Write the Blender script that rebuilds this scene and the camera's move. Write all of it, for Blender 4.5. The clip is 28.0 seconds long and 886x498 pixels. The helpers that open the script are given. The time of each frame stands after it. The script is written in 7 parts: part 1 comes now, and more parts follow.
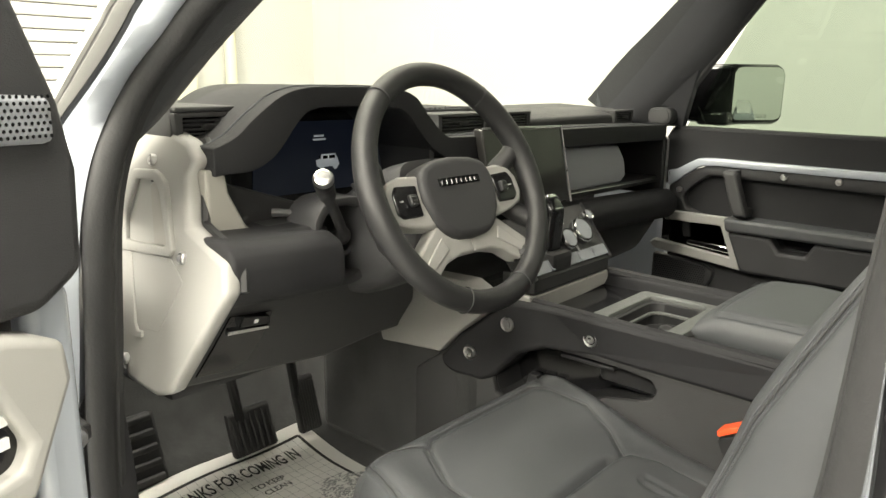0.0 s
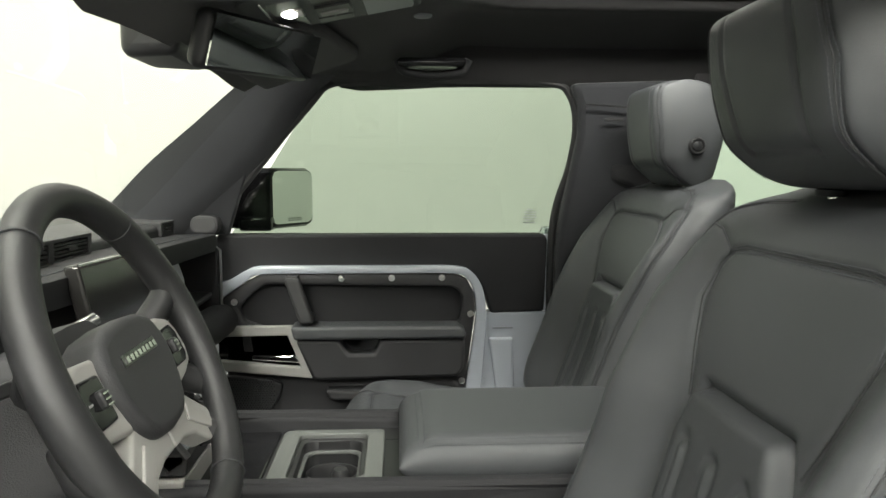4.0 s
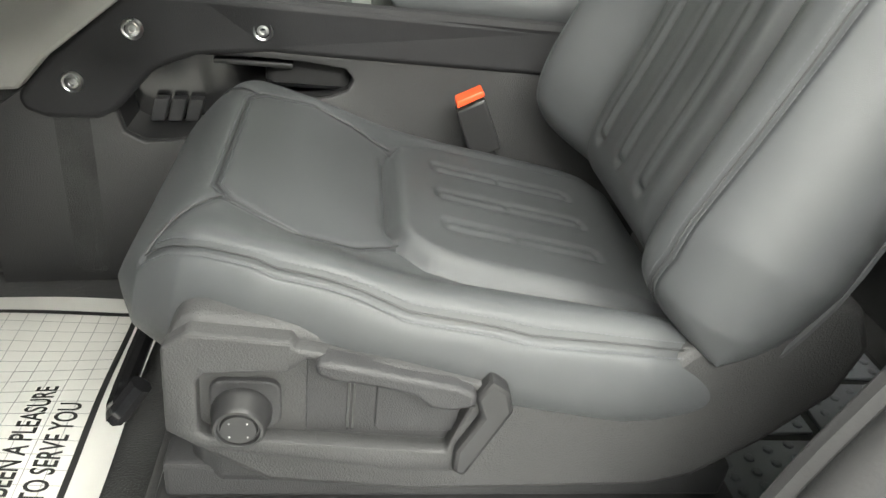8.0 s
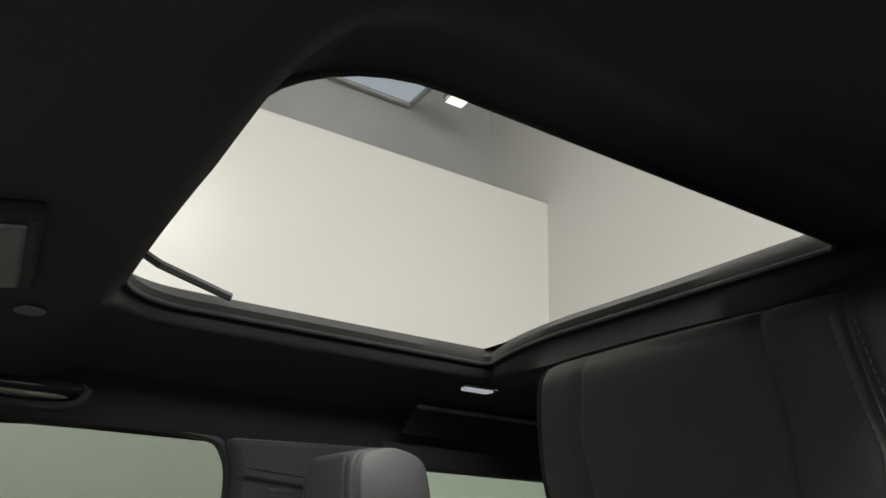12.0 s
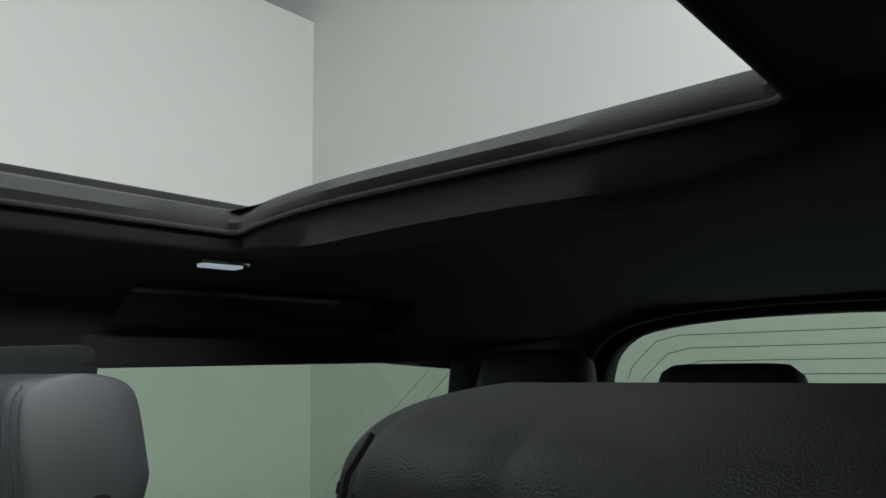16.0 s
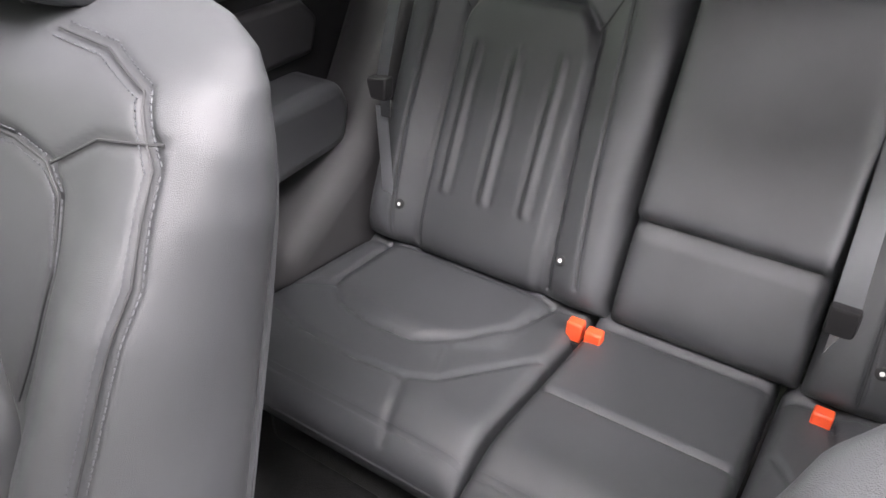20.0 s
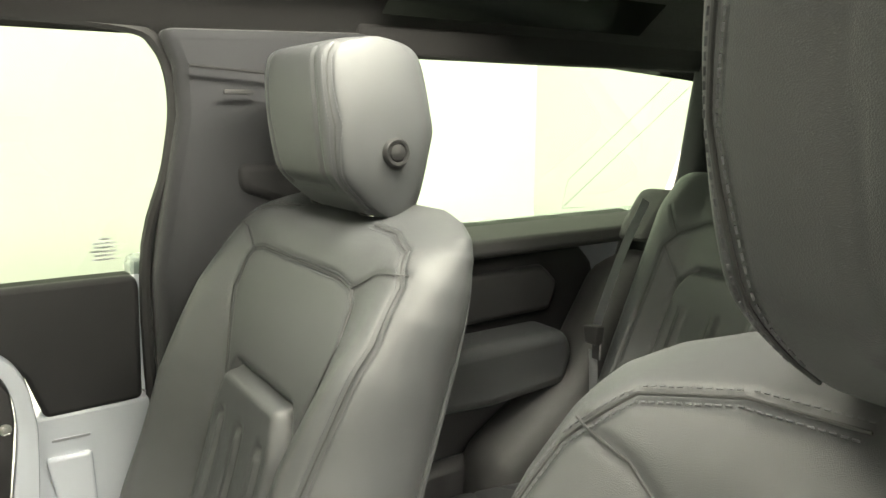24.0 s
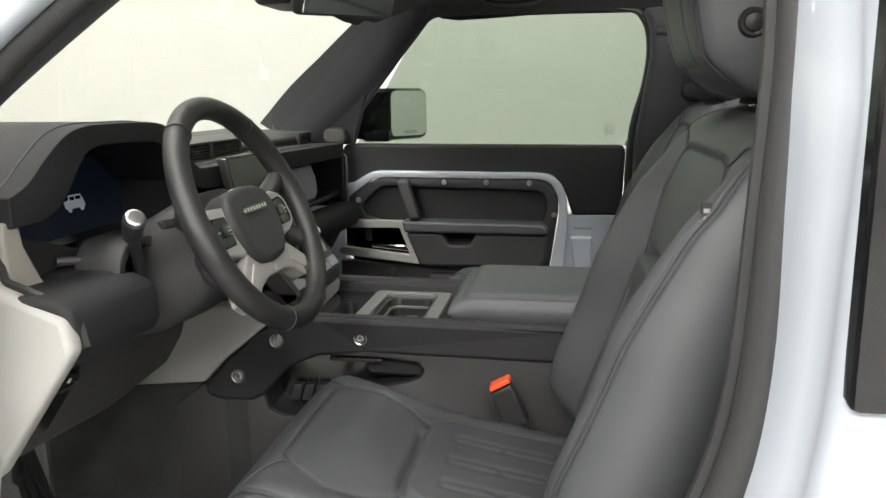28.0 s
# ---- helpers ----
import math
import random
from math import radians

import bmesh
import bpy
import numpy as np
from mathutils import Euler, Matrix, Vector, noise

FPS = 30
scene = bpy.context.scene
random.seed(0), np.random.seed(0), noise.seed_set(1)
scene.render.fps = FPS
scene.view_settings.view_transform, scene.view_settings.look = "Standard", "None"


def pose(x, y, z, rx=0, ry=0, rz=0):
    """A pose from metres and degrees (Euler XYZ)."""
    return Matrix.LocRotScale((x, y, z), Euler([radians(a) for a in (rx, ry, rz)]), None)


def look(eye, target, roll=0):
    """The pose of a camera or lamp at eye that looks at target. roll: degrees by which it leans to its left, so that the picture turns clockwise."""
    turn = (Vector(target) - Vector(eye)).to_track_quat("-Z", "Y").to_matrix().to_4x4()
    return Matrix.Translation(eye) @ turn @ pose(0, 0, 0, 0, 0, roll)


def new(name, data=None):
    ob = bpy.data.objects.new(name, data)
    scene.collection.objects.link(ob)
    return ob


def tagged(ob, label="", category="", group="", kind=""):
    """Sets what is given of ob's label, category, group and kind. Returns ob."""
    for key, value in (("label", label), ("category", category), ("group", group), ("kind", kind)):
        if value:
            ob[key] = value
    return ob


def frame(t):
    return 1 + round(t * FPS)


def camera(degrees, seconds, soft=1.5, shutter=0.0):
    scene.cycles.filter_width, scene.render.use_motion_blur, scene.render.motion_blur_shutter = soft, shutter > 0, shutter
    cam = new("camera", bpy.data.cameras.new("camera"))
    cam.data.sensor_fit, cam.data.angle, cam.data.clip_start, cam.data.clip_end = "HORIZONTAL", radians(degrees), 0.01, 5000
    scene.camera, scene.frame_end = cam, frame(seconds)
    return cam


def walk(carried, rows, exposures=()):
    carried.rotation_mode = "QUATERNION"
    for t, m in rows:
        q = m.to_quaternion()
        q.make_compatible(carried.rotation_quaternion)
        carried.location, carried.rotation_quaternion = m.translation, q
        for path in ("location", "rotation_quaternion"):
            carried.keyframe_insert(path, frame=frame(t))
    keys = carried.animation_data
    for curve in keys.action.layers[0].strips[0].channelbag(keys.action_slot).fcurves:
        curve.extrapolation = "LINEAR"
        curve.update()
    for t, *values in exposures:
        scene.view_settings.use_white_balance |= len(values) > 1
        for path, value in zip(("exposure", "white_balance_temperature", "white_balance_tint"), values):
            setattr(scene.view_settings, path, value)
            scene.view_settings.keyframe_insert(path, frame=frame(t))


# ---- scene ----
cam = camera(61.69, 28.0)
PATH = [
    (0, (-1.0993, -0.1091, 1.4873), (0.3614, 1.1797, 1.0340), 0.68),
    (0.5, (-1.0664, -0.0780, 1.4861), (0.4673, 1.1254, 1.0395), 1.14),
    (1, (-1.0256, -0.0154, 1.4792), (0.6078, 1.0582, 1.0556), 0.99),
    (1.5, (-0.9922, 0.0542, 1.4673), (0.7634, 0.9335, 1.0870), 0.12),
    (2, (-0.9528, 0.1275, 1.4708), (0.9115, 0.7659, 1.1290), -0.98),
    (2.5, (-0.9444, 0.1808, 1.4807), (0.9942, 0.5702, 1.1805), -1.52),
    (4.5, (-1.0584, 0.3226, 1.5193), (0.9147, 0.1101, 1.2703), 0.94),
    (5, (-1.0835, 0.3374, 1.4807), (0.8640, 0.0724, 1.1103), 2.30),
    (5.5, (-1.0982, 0.3461, 1.4397), (0.8072, 0.0473, 0.9104), 4.02),
    (6, (-1.0925, 0.3501, 1.3914), (0.7507, 0.0303, 0.6840), 5.82),
    (6.5, (-1.0925, 0.3529, 1.3586), (0.6740, 0.0354, 0.4761), 6.87),
    (7, (-1.0886, 0.3496, 1.3393), (0.6099, 0.0428, 0.3289), 7.52),
    (7.5, (-1.0778, 0.3533, 1.3255), (0.5977, 0.0716, 0.2705), 7.17),
    (8, (-1.0453, 0.3501, 1.3282), (0.6677, 0.0741, 0.3336), 7.06),
    (8.5, (-0.9893, 0.3419, 1.3490), (0.8340, 0.0144, 0.5950), 7.64),
    (9, (-0.9187, 0.3141, 1.3703), (0.9882, -0.0245, 0.9195), 7.93),
    (9.5, (-0.8819, 0.3256, 1.3703), (1.0692, -0.0904, 1.2287), 7.40),
    (10, (-0.8286, 0.2991, 1.4039), (1.1188, -0.1381, 1.5327), 7.07),
    (10.5, (-0.7747, 0.3257, 1.4480), (1.1114, -0.2258, 1.8202), 6.50),
    (11, (-0.7272, 0.3367, 1.4893), (1.0688, -0.3375, 2.0547), 5.37),
    (11.5, (-0.6844, 0.3186, 1.5216), (1.0026, -0.4974, 2.2201), 3.68),
    (12, (-0.6338, 0.2835, 1.5594), (0.9502, -0.6878, 2.2993), 2.38),
    (12.5, (-0.5453, 0.2186, 1.5950), (0.9595, -0.8914, 2.3046), 2.21),
    (13, (-0.4787, 0.1699, 1.6279), (0.9650, -1.0577, 2.2671), 2.82),
    (13.5, (-0.4700, 0.1601, 1.6452), (0.9128, -1.1767, 2.1936), 3.88),
    (15.5, (-0.4229, 0.1097, 1.6802), (0.8465, -1.3922, 2.0447), -0.6),
    (16, (-0.3879, 0.0936, 1.6832), (0.8697, -1.4320, 1.9851), -1.1),
    (16.5, (-0.3589, 0.0971, 1.6897), (0.9373, -1.4131, 1.8872), 0.46),
    (17, (-0.3269, 0.1075, 1.6874), (0.9753, -1.4072, 1.7876), 1.53),
    (17.5, (-0.2883, 0.1068, 1.6881), (1.0116, -1.4130, 1.6663), 1.93),
    (18, (-0.2403, 0.0949, 1.6751), (1.0274, -1.4358, 1.4519), 1.88),
    (18.5, (-0.1938, 0.0722, 1.6581), (0.9953, -1.4666, 1.1910), 1.41),
    (19, (-0.1662, 0.0430, 1.6420), (0.9304, -1.4674, 0.9237), 0.76),
    (20, (-0.1328, 0.0205, 1.6185), (0.7891, -1.3553, 0.4972), -0.05),
    (20.5, (-0.1168, 0.0343, 1.6085), (0.7252, -1.2655, 0.3429), -0.14),
    (22.5, (-0.2131, 0.0898, 1.6235), (0.9727, -1.2923, 0.7967), 0.07),
    (23, (-0.2702, 0.1089, 1.6247), (1.0725, -1.2491, 1.0303), 0.48),
    (23.5, (-0.3340, 0.1359, 1.6129), (1.1571, -1.1231, 1.1755), -0.10),
    (24, (-0.4016, 0.1646, 1.6025), (1.2316, -0.9323, 1.2427), 0.17),
    (24.5, (-0.4956, 0.1965, 1.5759), (1.2868, -0.6558, 1.2655), 0.91),
    (25, (-0.6182, 0.2408, 1.5525), (1.2741, -0.3343, 1.2552), 1.44),
    (25.5, (-0.7520, 0.2573, 1.5515), (1.2049, -0.0247, 1.2497), 1.85),
    (26, (-0.8661, 0.2388, 1.5400), (1.1077, 0.2373, 1.2170), 2.03),
    (26.5, (-0.9663, 0.1888, 1.5462), (0.9908, 0.3566, 1.1699), 1.18),
    (27, (-1.0677, 0.1536, 1.5272), (0.8821, 0.3939, 1.1525), 0.47),
    (27.5, (-1.2110, 0.1342, 1.5113), (0.7299, 0.4174, 1.1205), 0.10),
    (28, (-1.3255, 0.1005, 1.5064), (0.6060, 0.4221, 1.0991), -0.42),
]
EXPOSURES = [(0, -0.17, 6960, 7), (1, 0.19, 6800, 5), (2, 0.36, 6690, 5), (3.5, -0.21, 6500, 6), (5, -0.77, 6400, 8), (6, 0.12, 6360, 16), (7, 0.12, 6520, 16), (8, 0.17, 6450, 6), (9, 0.72, 6690, 5), (10, 0.78, 7050, -1), (11, -0.6, 6950, 13), (12, -1.66, 6450, 9), (13, -2.42, 5570, -7), (16, -1.9, 5850, 4), (17, -1.55, 5900, 7), (18, -0.3, 5750, 8), (19, -0.06, 6050, 18), (20, 0.94, 6250, 22), (21.5, 1.4, 6520, 20), (22.5, 1.3, 7600, 12), (23, 1.1, 8150, 1), (24, 0.90, 7200, 4), (25, 0.32, 6600, 12), (26, -0.4, 6500, 4), (27, -0.5, 6480, 9), (28, -0.62, 6380, 10)]
walk(cam, [(t, look(eye, target, roll)) for t, eye, target, roll in PATH], EXPOSURES)
LAMP_WATTS = 215

# ---------- light ----------
world = bpy.data.worlds.new("world")
scene.world = world
world.use_nodes = True
world.node_tree.nodes["Background"].inputs[0].default_value = (0.9, 0.95, 1.0, 1)
world.node_tree.nodes["Background"].inputs[1].default_value = 0.03


def area(name, loc, target, sx, sy, watts, colour):
    lamp = bpy.data.lights.new(name, "AREA")
    lamp.shape, lamp.size, lamp.size_y, lamp.energy, lamp.color = "RECTANGLE", sx, sy, watts, colour
    ob = new(name, lamp)
    ob.matrix_world = look(loc, target)
    return ob


# Unseen lamps; the three at z 4.0 are added to light the cabin.
LAMPS = [(-1.2, 1.6, 4.86, 0.9), (1.2, 1.6, 4.86, 0.3), (-1.3, -1.0, 4.86, 1.1), (-4.3, 0.4, 4.0, 1.8), (-4.2, 2.4, 4.0, 1.5), (-4.3, -1.6, 4.0, 1.5), (-1.2, 3.6, 4.86, 0.15), (1.4, 3.6, 4.86, 0.1)]
for lx, ly, lz, share in LAMPS:
    aim = (lx, ly + 0.001, 0) if lz > 4.5 else (-0.4, ly * 0.3, 1.0)
    area("unseen_lamp", (lx, ly, lz), aim, 2.0, 1.0, LAMP_WATTS * share, (1.0, 0.97, 0.90))

# ---------- materials ----------
MATS = {}


def mat(name, colour, rough=0.5, metal=0.0, grain=0.0, grain_scale=400.0, vary=0.12, vary_scale=6.0, coat=0.0, spec=0.5,
        pattern="noise", rough_vary=0.08, sheen=0.0, stretch=(1, 1, 1)):
    """A surface with two scales of variation: broad tone changes and a fine bump."""
    if name in MATS:
        return MATS[name]
    m = bpy.data.materials.new(name)
    m.use_nodes = True
    nt = m.node_tree
    n, l = nt.nodes, nt.links
    p = n["Principled BSDF"]
    p.inputs["Metallic"].default_value = metal
    p.inputs["Coat Weight"].default_value = coat
    p.inputs["Coat Roughness"].default_value = 0.08
    p.inputs["Specular IOR Level"].default_value = spec
    p.inputs["Sheen Weight"].default_value = sheen
    tc = n.new("ShaderNodeTexCoord")
    mp = n.new("ShaderNodeMapping")
    mp.inputs["Scale"].default_value = stretch
    l.new(tc.outputs["Object"], mp.inputs["Vector"])
    broad = n.new("ShaderNodeTexNoise")
    broad.inputs["Scale"].default_value = vary_scale
    broad.inputs["Detail"].default_value = 5
    l.new(mp.outputs[0], broad.inputs["Vector"])
    ramp = n.new("ShaderNodeValToRGB")
    lo, hi = 1 - vary, 1 + vary
    ramp.color_ramp.elements[0].position, ramp.color_ramp.elements[1].position = 0.3, 0.7
    ramp.color_ramp.elements[0].color = (*[c * lo for c in colour], 1)
    ramp.color_ramp.elements[1].color = (*[min(1, c * hi) for c in colour], 1)
    l.new(broad.outputs["Fac"], ramp.inputs["Fac"])
    l.new(ramp.outputs[0], p.inputs["Base Color"])
    mr = n.new("ShaderNodeMapRange")
    mr.inputs["To Min"].default_value = max(0.02, rough - rough_vary)
    mr.inputs["To Max"].default_value = min(1, rough + rough_vary)
    l.new(broad.outputs["Fac"], mr.inputs["Value"])
    l.new(mr.outputs[0], p.inputs["Roughness"])
    if grain:
        if pattern == "voronoi":
            fine = n.new("ShaderNodeTexVoronoi")
            fine.inputs["Scale"].default_value = grain_scale
            out = fine.outputs["Distance"]
        elif pattern == "wave":
            fine = n.new("ShaderNodeTexWave")
            fine.inputs["Scale"].default_value = grain_scale
            fine.inputs["Distortion"].default_value = 1.0
            out = fine.outputs["Fac"]
        else:
            fine = n.new("ShaderNodeTexNoise")
            fine.inputs["Scale"].default_value = grain_scale
            fine.inputs["Detail"].default_value = 3
            out = fine.outputs["Fac"]
        l.new(mp.outputs[0], fine.inputs["Vector"])
        b = n.new("ShaderNodeBump")
        b.inputs["Strength"].default_value = grain
        b.inputs["Distance"].default_value = 0.002
        l.new(out, b.inputs["Height"])
        l.new(b.outputs[0], p.inputs["Normal"])
    MATS[name] = m
    return m


def glass(name, tint, gloss=1.0):
    m = bpy.data.materials.new(name)
    m.use_nodes = True
    nt = m.node_tree
    nt.nodes.clear()
    n, l = nt.nodes, nt.links
    out = n.new("ShaderNodeOutputMaterial")
    tr = n.new("ShaderNodeBsdfTransparent")
    tr.inputs[0].default_value = (*tint, 1)
    gl = n.new("ShaderNodeBsdfGlossy")
    gl.inputs["Roughness"].default_value = 0.01
    gl.inputs[0].default_value = (gloss, gloss, gloss, 1)
    lw = n.new("ShaderNodeLayerWeight")
    lw.inputs["Blend"].default_value = 0.5
    pw = n.new("ShaderNodeMath")
    pw.operation = "POWER"
    pw.inputs[1].default_value = 4.0
    l.new(lw.outputs["Facing"], pw.inputs[0])
    mr = n.new("ShaderNodeMapRange")
    mr.inputs["To Min"].default_value = 0.04
    mr.inputs["To Max"].default_value = 0.5
    l.new(pw.outputs[0], mr.inputs["Value"])
    mx = n.new("ShaderNodeMixShader")
    l.new(mr.outputs[0], mx.inputs[0])
    l.new(tr.outputs[0], mx.inputs[1])
    l.new(gl.outputs[0], mx.inputs[2])
    l.new(mx.outputs[0], out.inputs[0])
    return m


def glow(name, colour, strength):
    m = bpy.data.materials.new(name)
    m.use_nodes = True
    p = m.node_tree.nodes["Principled BSDF"]
    p.inputs["Base Color"].default_value = (*[c * 0.5 for c in colour], 1)
    p.inputs["Emission Color"].default_value = (*colour, 1)
    p.inputs["Emission Strength"].default_value = strength
    return m


LEATHER = mat("leather", (0.063, 0.066, 0.070), 0.41, spec=0.45, grain=0.22, grain_scale=2000, pattern="voronoi", vary=0.10, vary_scale=9, rough_vary=0.07)
RIM_LEATHER = mat("black_rim_leather", (0.020, 0.020, 0.021), 0.40, grain=0.2, grain_scale=1800, pattern="voronoi", vary=0.1, vary_scale=9)
PLASTIC = mat("dark_plastic", (0.034, 0.034, 0.036), 0.52, spec=0.4, grain=0.35, grain_scale=700, vary=0.12, vary_scale=8)
PLASTIC_LOW = mat("charcoal_plastic", (0.045, 0.045, 0.046), 0.55, spec=0.4, grain=0.4, grain_scale=600, vary=0.12, vary_scale=7)
SOFT = mat("soft_touch_trim", (0.020, 0.020, 0.022), 0.62, spec=0.3, grain=0.5, grain_scale=900, vary=0.15, vary_scale=8)
GLOSSBLACK = mat("gloss_black", (0.010, 0.010, 0.011), 0.12, vary=0.05, rough_vary=0.04)
SATIN = mat("satin_black", (0.024, 0.024, 0.025), 0.40, spec=0.4, vary=0.1)
RUBBER = mat("black_rubber", (0.030, 0.030, 0.031), 0.58, spec=0.35, grain=0.2, grain_scale=300, vary=0.15)
TRIM = mat("light_grey_trim", (0.32, 0.315, 0.30), 0.48, grain=0.12, grain_scale=900, vary=0.03, vary_scale=5)
TRIM_WARM = mat("pale_grey_insert", (0.30, 0.29, 0.265), 0.5, grain=0.12, grain_scale=900, vary=0.04)
PAINT = mat("white_body_paint", (0.42, 0.45, 0.50), 0.22, coat=0.7, vary=0.02, vary_scale=2, rough_vary=0.04)
CHROME = mat("chrome", (0.75, 0.75, 0.75), 0.14, metal=1.0, vary=0.04, vary_scale=30)
BRUSHED = mat("brushed_metal", (0.60, 0.60, 0.60), 0.3, metal=1.0, vary=0.08, vary_scale=60)
HEADLINER = mat("black_headliner", (0.022, 0.021, 0.022), 0.85, spec=0.25, grain=0.6, grain_scale=1200, vary=0.15, vary_scale=5, sheen=0.15)
PILLAR = mat("pillar_fabric", (0.034, 0.035, 0.039), 0.8, spec=0.25, grain=0.5, grain_scale=1200, vary=0.10, vary_scale=6, sheen=0.15)
CARPET = mat("dark_carpet", (0.038, 0.039, 0.039), 0.95, spec=0.2, grain=1.0, grain_scale=500, vary=0.3, vary_scale=14, sheen=0.2)
ORANGE = mat("orange_plastic", (0.85, 0.10, 0.03), 0.4, vary=0.05)
PAPER = mat("paper", (0.72, 0.71, 0.68), 0.75, grain=0.25, grain_scale=60, vary=0.05, vary_scale=7)
INK = mat("printed_ink", (0.02, 0.02, 0.02), 0.7, vary=0.1)
INK_GREY = mat("grey_printed_ink", (0.30, 0.30, 0.30), 0.7, vary=0.1)
# Darker than the leather: seat seams carry their crease shade as colour.
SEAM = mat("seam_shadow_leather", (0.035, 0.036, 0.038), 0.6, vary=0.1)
THREAD = mat("stitching_thread", (0.085, 0.09, 0.098), 0.7, vary=0.1)
WALL = mat("white_painted_wall", (0.60, 0.60, 0.575), 0.65, grain=0.03, grain_scale=90, vary=0.03, vary_scale=0.6)
WALL_GLOSS = mat("white_gloss_panel", (0.60, 0.60, 0.575), 0.26, grain=0.02, grain_scale=30, vary=0.02, vary_scale=0.5, rough_vary=0.01)
UPPER = mat("grey_upper_wall", (0.36, 0.36, 0.36), 0.85, grain=0.3, grain_scale=60, vary=0.10, vary_scale=1.2)
CONCRETE = mat("painted_concrete_floor", (0.46, 0.46, 0.45), 0.45, grain=0.3, grain_scale=40, vary=0.10, vary_scale=1.5)
SLAT = mat("white_roller_slat", (0.62, 0.615, 0.59), 0.5, grain=0.1, grain_scale=50, vary=0.04, vary_scale=3)
CREAM = mat("cream_column", (0.72, 0.70, 0.55), 0.6, vary=0.05, vary_scale=2)
SCREEN = mat("black_screen_glass", (0.030, 0.029, 0.028), 0.16, vary=0.03, rough_vary=0.03)
BELT = mat("grey_belt_webbing", (0.24, 0.25, 0.265), 0.6, grain=0.8, grain_scale=500, pattern="wave", vary=0.1)
PANEL_GREY = mat("satin_grey_panel", (0.22, 0.23, 0.25), 0.40, grain=0.1, grain_scale=700, vary=0.05)
SILVER = mat("satin_silver_panel", (0.40, 0.41, 0.44), 0.36, grain=0.1, grain_scale=700, vary=0.04)
TRAY = mat("satin_tray_grey", (0.12, 0.125, 0.12), 0.34, grain=0.1, grain_scale=700, vary=0.05)
YELLOW = mat("yellow_label", (0.80, 0.62, 0.05), 0.6, vary=0.04)
LABEL = mat("white_label", (0.75, 0.75, 0.75), 0.6, vary=0.03)
GLASS_SIDE = glass("side_glass", (0.33, 0.385, 0.325))
GLASS_REAR = glass("rear_glass", (0.46, 0.56, 0.47))
GLASS_CLEAR = glass("windscreen_glass", (0.82, 0.84, 0.795))
GLASS_DARK = glass("tinted_roof_glass", (0.30, 0.36, 0.32))
LINE = mat("heater_line", (0.03, 0.02, 0.02), 0.6, vary=0.1)
ROOF_GLASS = mat("dark_roof_glass", (0.018, 0.022, 0.018), 0.10, spec=0.8, vary=0.05, rough_vary=0.03)
MIRROR = mat("mirror_silver", (0.80, 0.84, 0.80), 0.02, metal=1.0, vary=0.01, rough_vary=0.0)

# ---------- mesh helpers ----------


def thing(name, label, category, at=(0, 0, 0), group="", kind=""):
    ob = new(name)
    ob.empty_display_size = 0.05
    ob.location = at
    return tagged(ob, label, category, group, kind)


def finish(name, bm, material, parent=None, label="", smooth=True, sharp=40):
    me = bpy.data.meshes.new(name)
    bmesh.ops.recalc_face_normals(bm, faces=bm.faces)
    for f in bm.faces:
        f.smooth = smooth
    if smooth:
        lim = radians(sharp)
        for e in bm.edges:
            if len(e.link_faces) == 2 and e.calc_face_angle(0) > lim:
                e.smooth = False
        if len(bm.faces) < 3000:
            for f in bm.faces:
                a = f.calc_area() * 0.4
                if all(g.calc_area() < a for e in f.edges for g in e.link_faces if g is not f):
                    f.smooth = False
    bm.to_mesh(me)
    bm.free()
    me.materials.append(material)
    ob = new(name, me)
    if parent is not None:
        ob.parent = parent
        if parent.parent is None:
            ob.matrix_parent_inverse = Matrix.Translation(-parent.location)
    if label:
        ob["label"] = label
    return ob


def part(name, bm, material, parent, label="", smooth=True, sharp=40):
    return finish(name, bm, material, parent, label, smooth, sharp)


def bevelled(bm, width, segments=2):
    if width > 0:
        edges = [e for e in bm.edges if len(e.link_faces) == 2 and e.calc_face_angle(0) > 0.35]
        bmesh.ops.bevel(bm, geom=edges, offset=width, segments=segments, profile=0.5, affect="EDGES", clamp_overlap=True)
    return bm


def box(a, b, bevel=0.004, seg=2):
    bm = bmesh.new()
    bmesh.ops.create_cube(bm, size=1)
    for v in bm.verts:
        v.co = Vector([(a[i] + b[i]) / 2 + v.co[i] * abs(b[i] - a[i]) for i in range(3)])
    return bevelled(bm, bevel, seg)


def prism(outline, axis, lo, hi, bevel=0.004, seg=2, lean=None):
    """A polygon in the two other axes, drawn out along one axis. lean(p) may shift each vertex afterwards."""
    bm = bmesh.new()
    k = "xyz".index(axis)
    rest = [i for i in range(3) if i != k]

    def at(p, w):
        c = [0, 0, 0]
        c[rest[0]], c[rest[1]], c[k] = p[0], p[1], w
        return Vector(c)
    low = [bm.verts.new(at(p, lo)) for p in outline]
    high = [bm.verts.new(at(p, hi)) for p in outline]
    n = len(outline)
    bm.faces.new(low)
    bm.faces.new(high)
    for i in range(n):
        bm.faces.new((low[i], low[(i + 1) % n], high[(i + 1) % n], high[i]))
    bmesh.ops.recalc_face_normals(bm, faces=bm.faces)
    bevelled(bm, bevel, seg)
    if lean:
        for v in bm.verts:
            v.co = Vector(lean(v.co))
    return bm


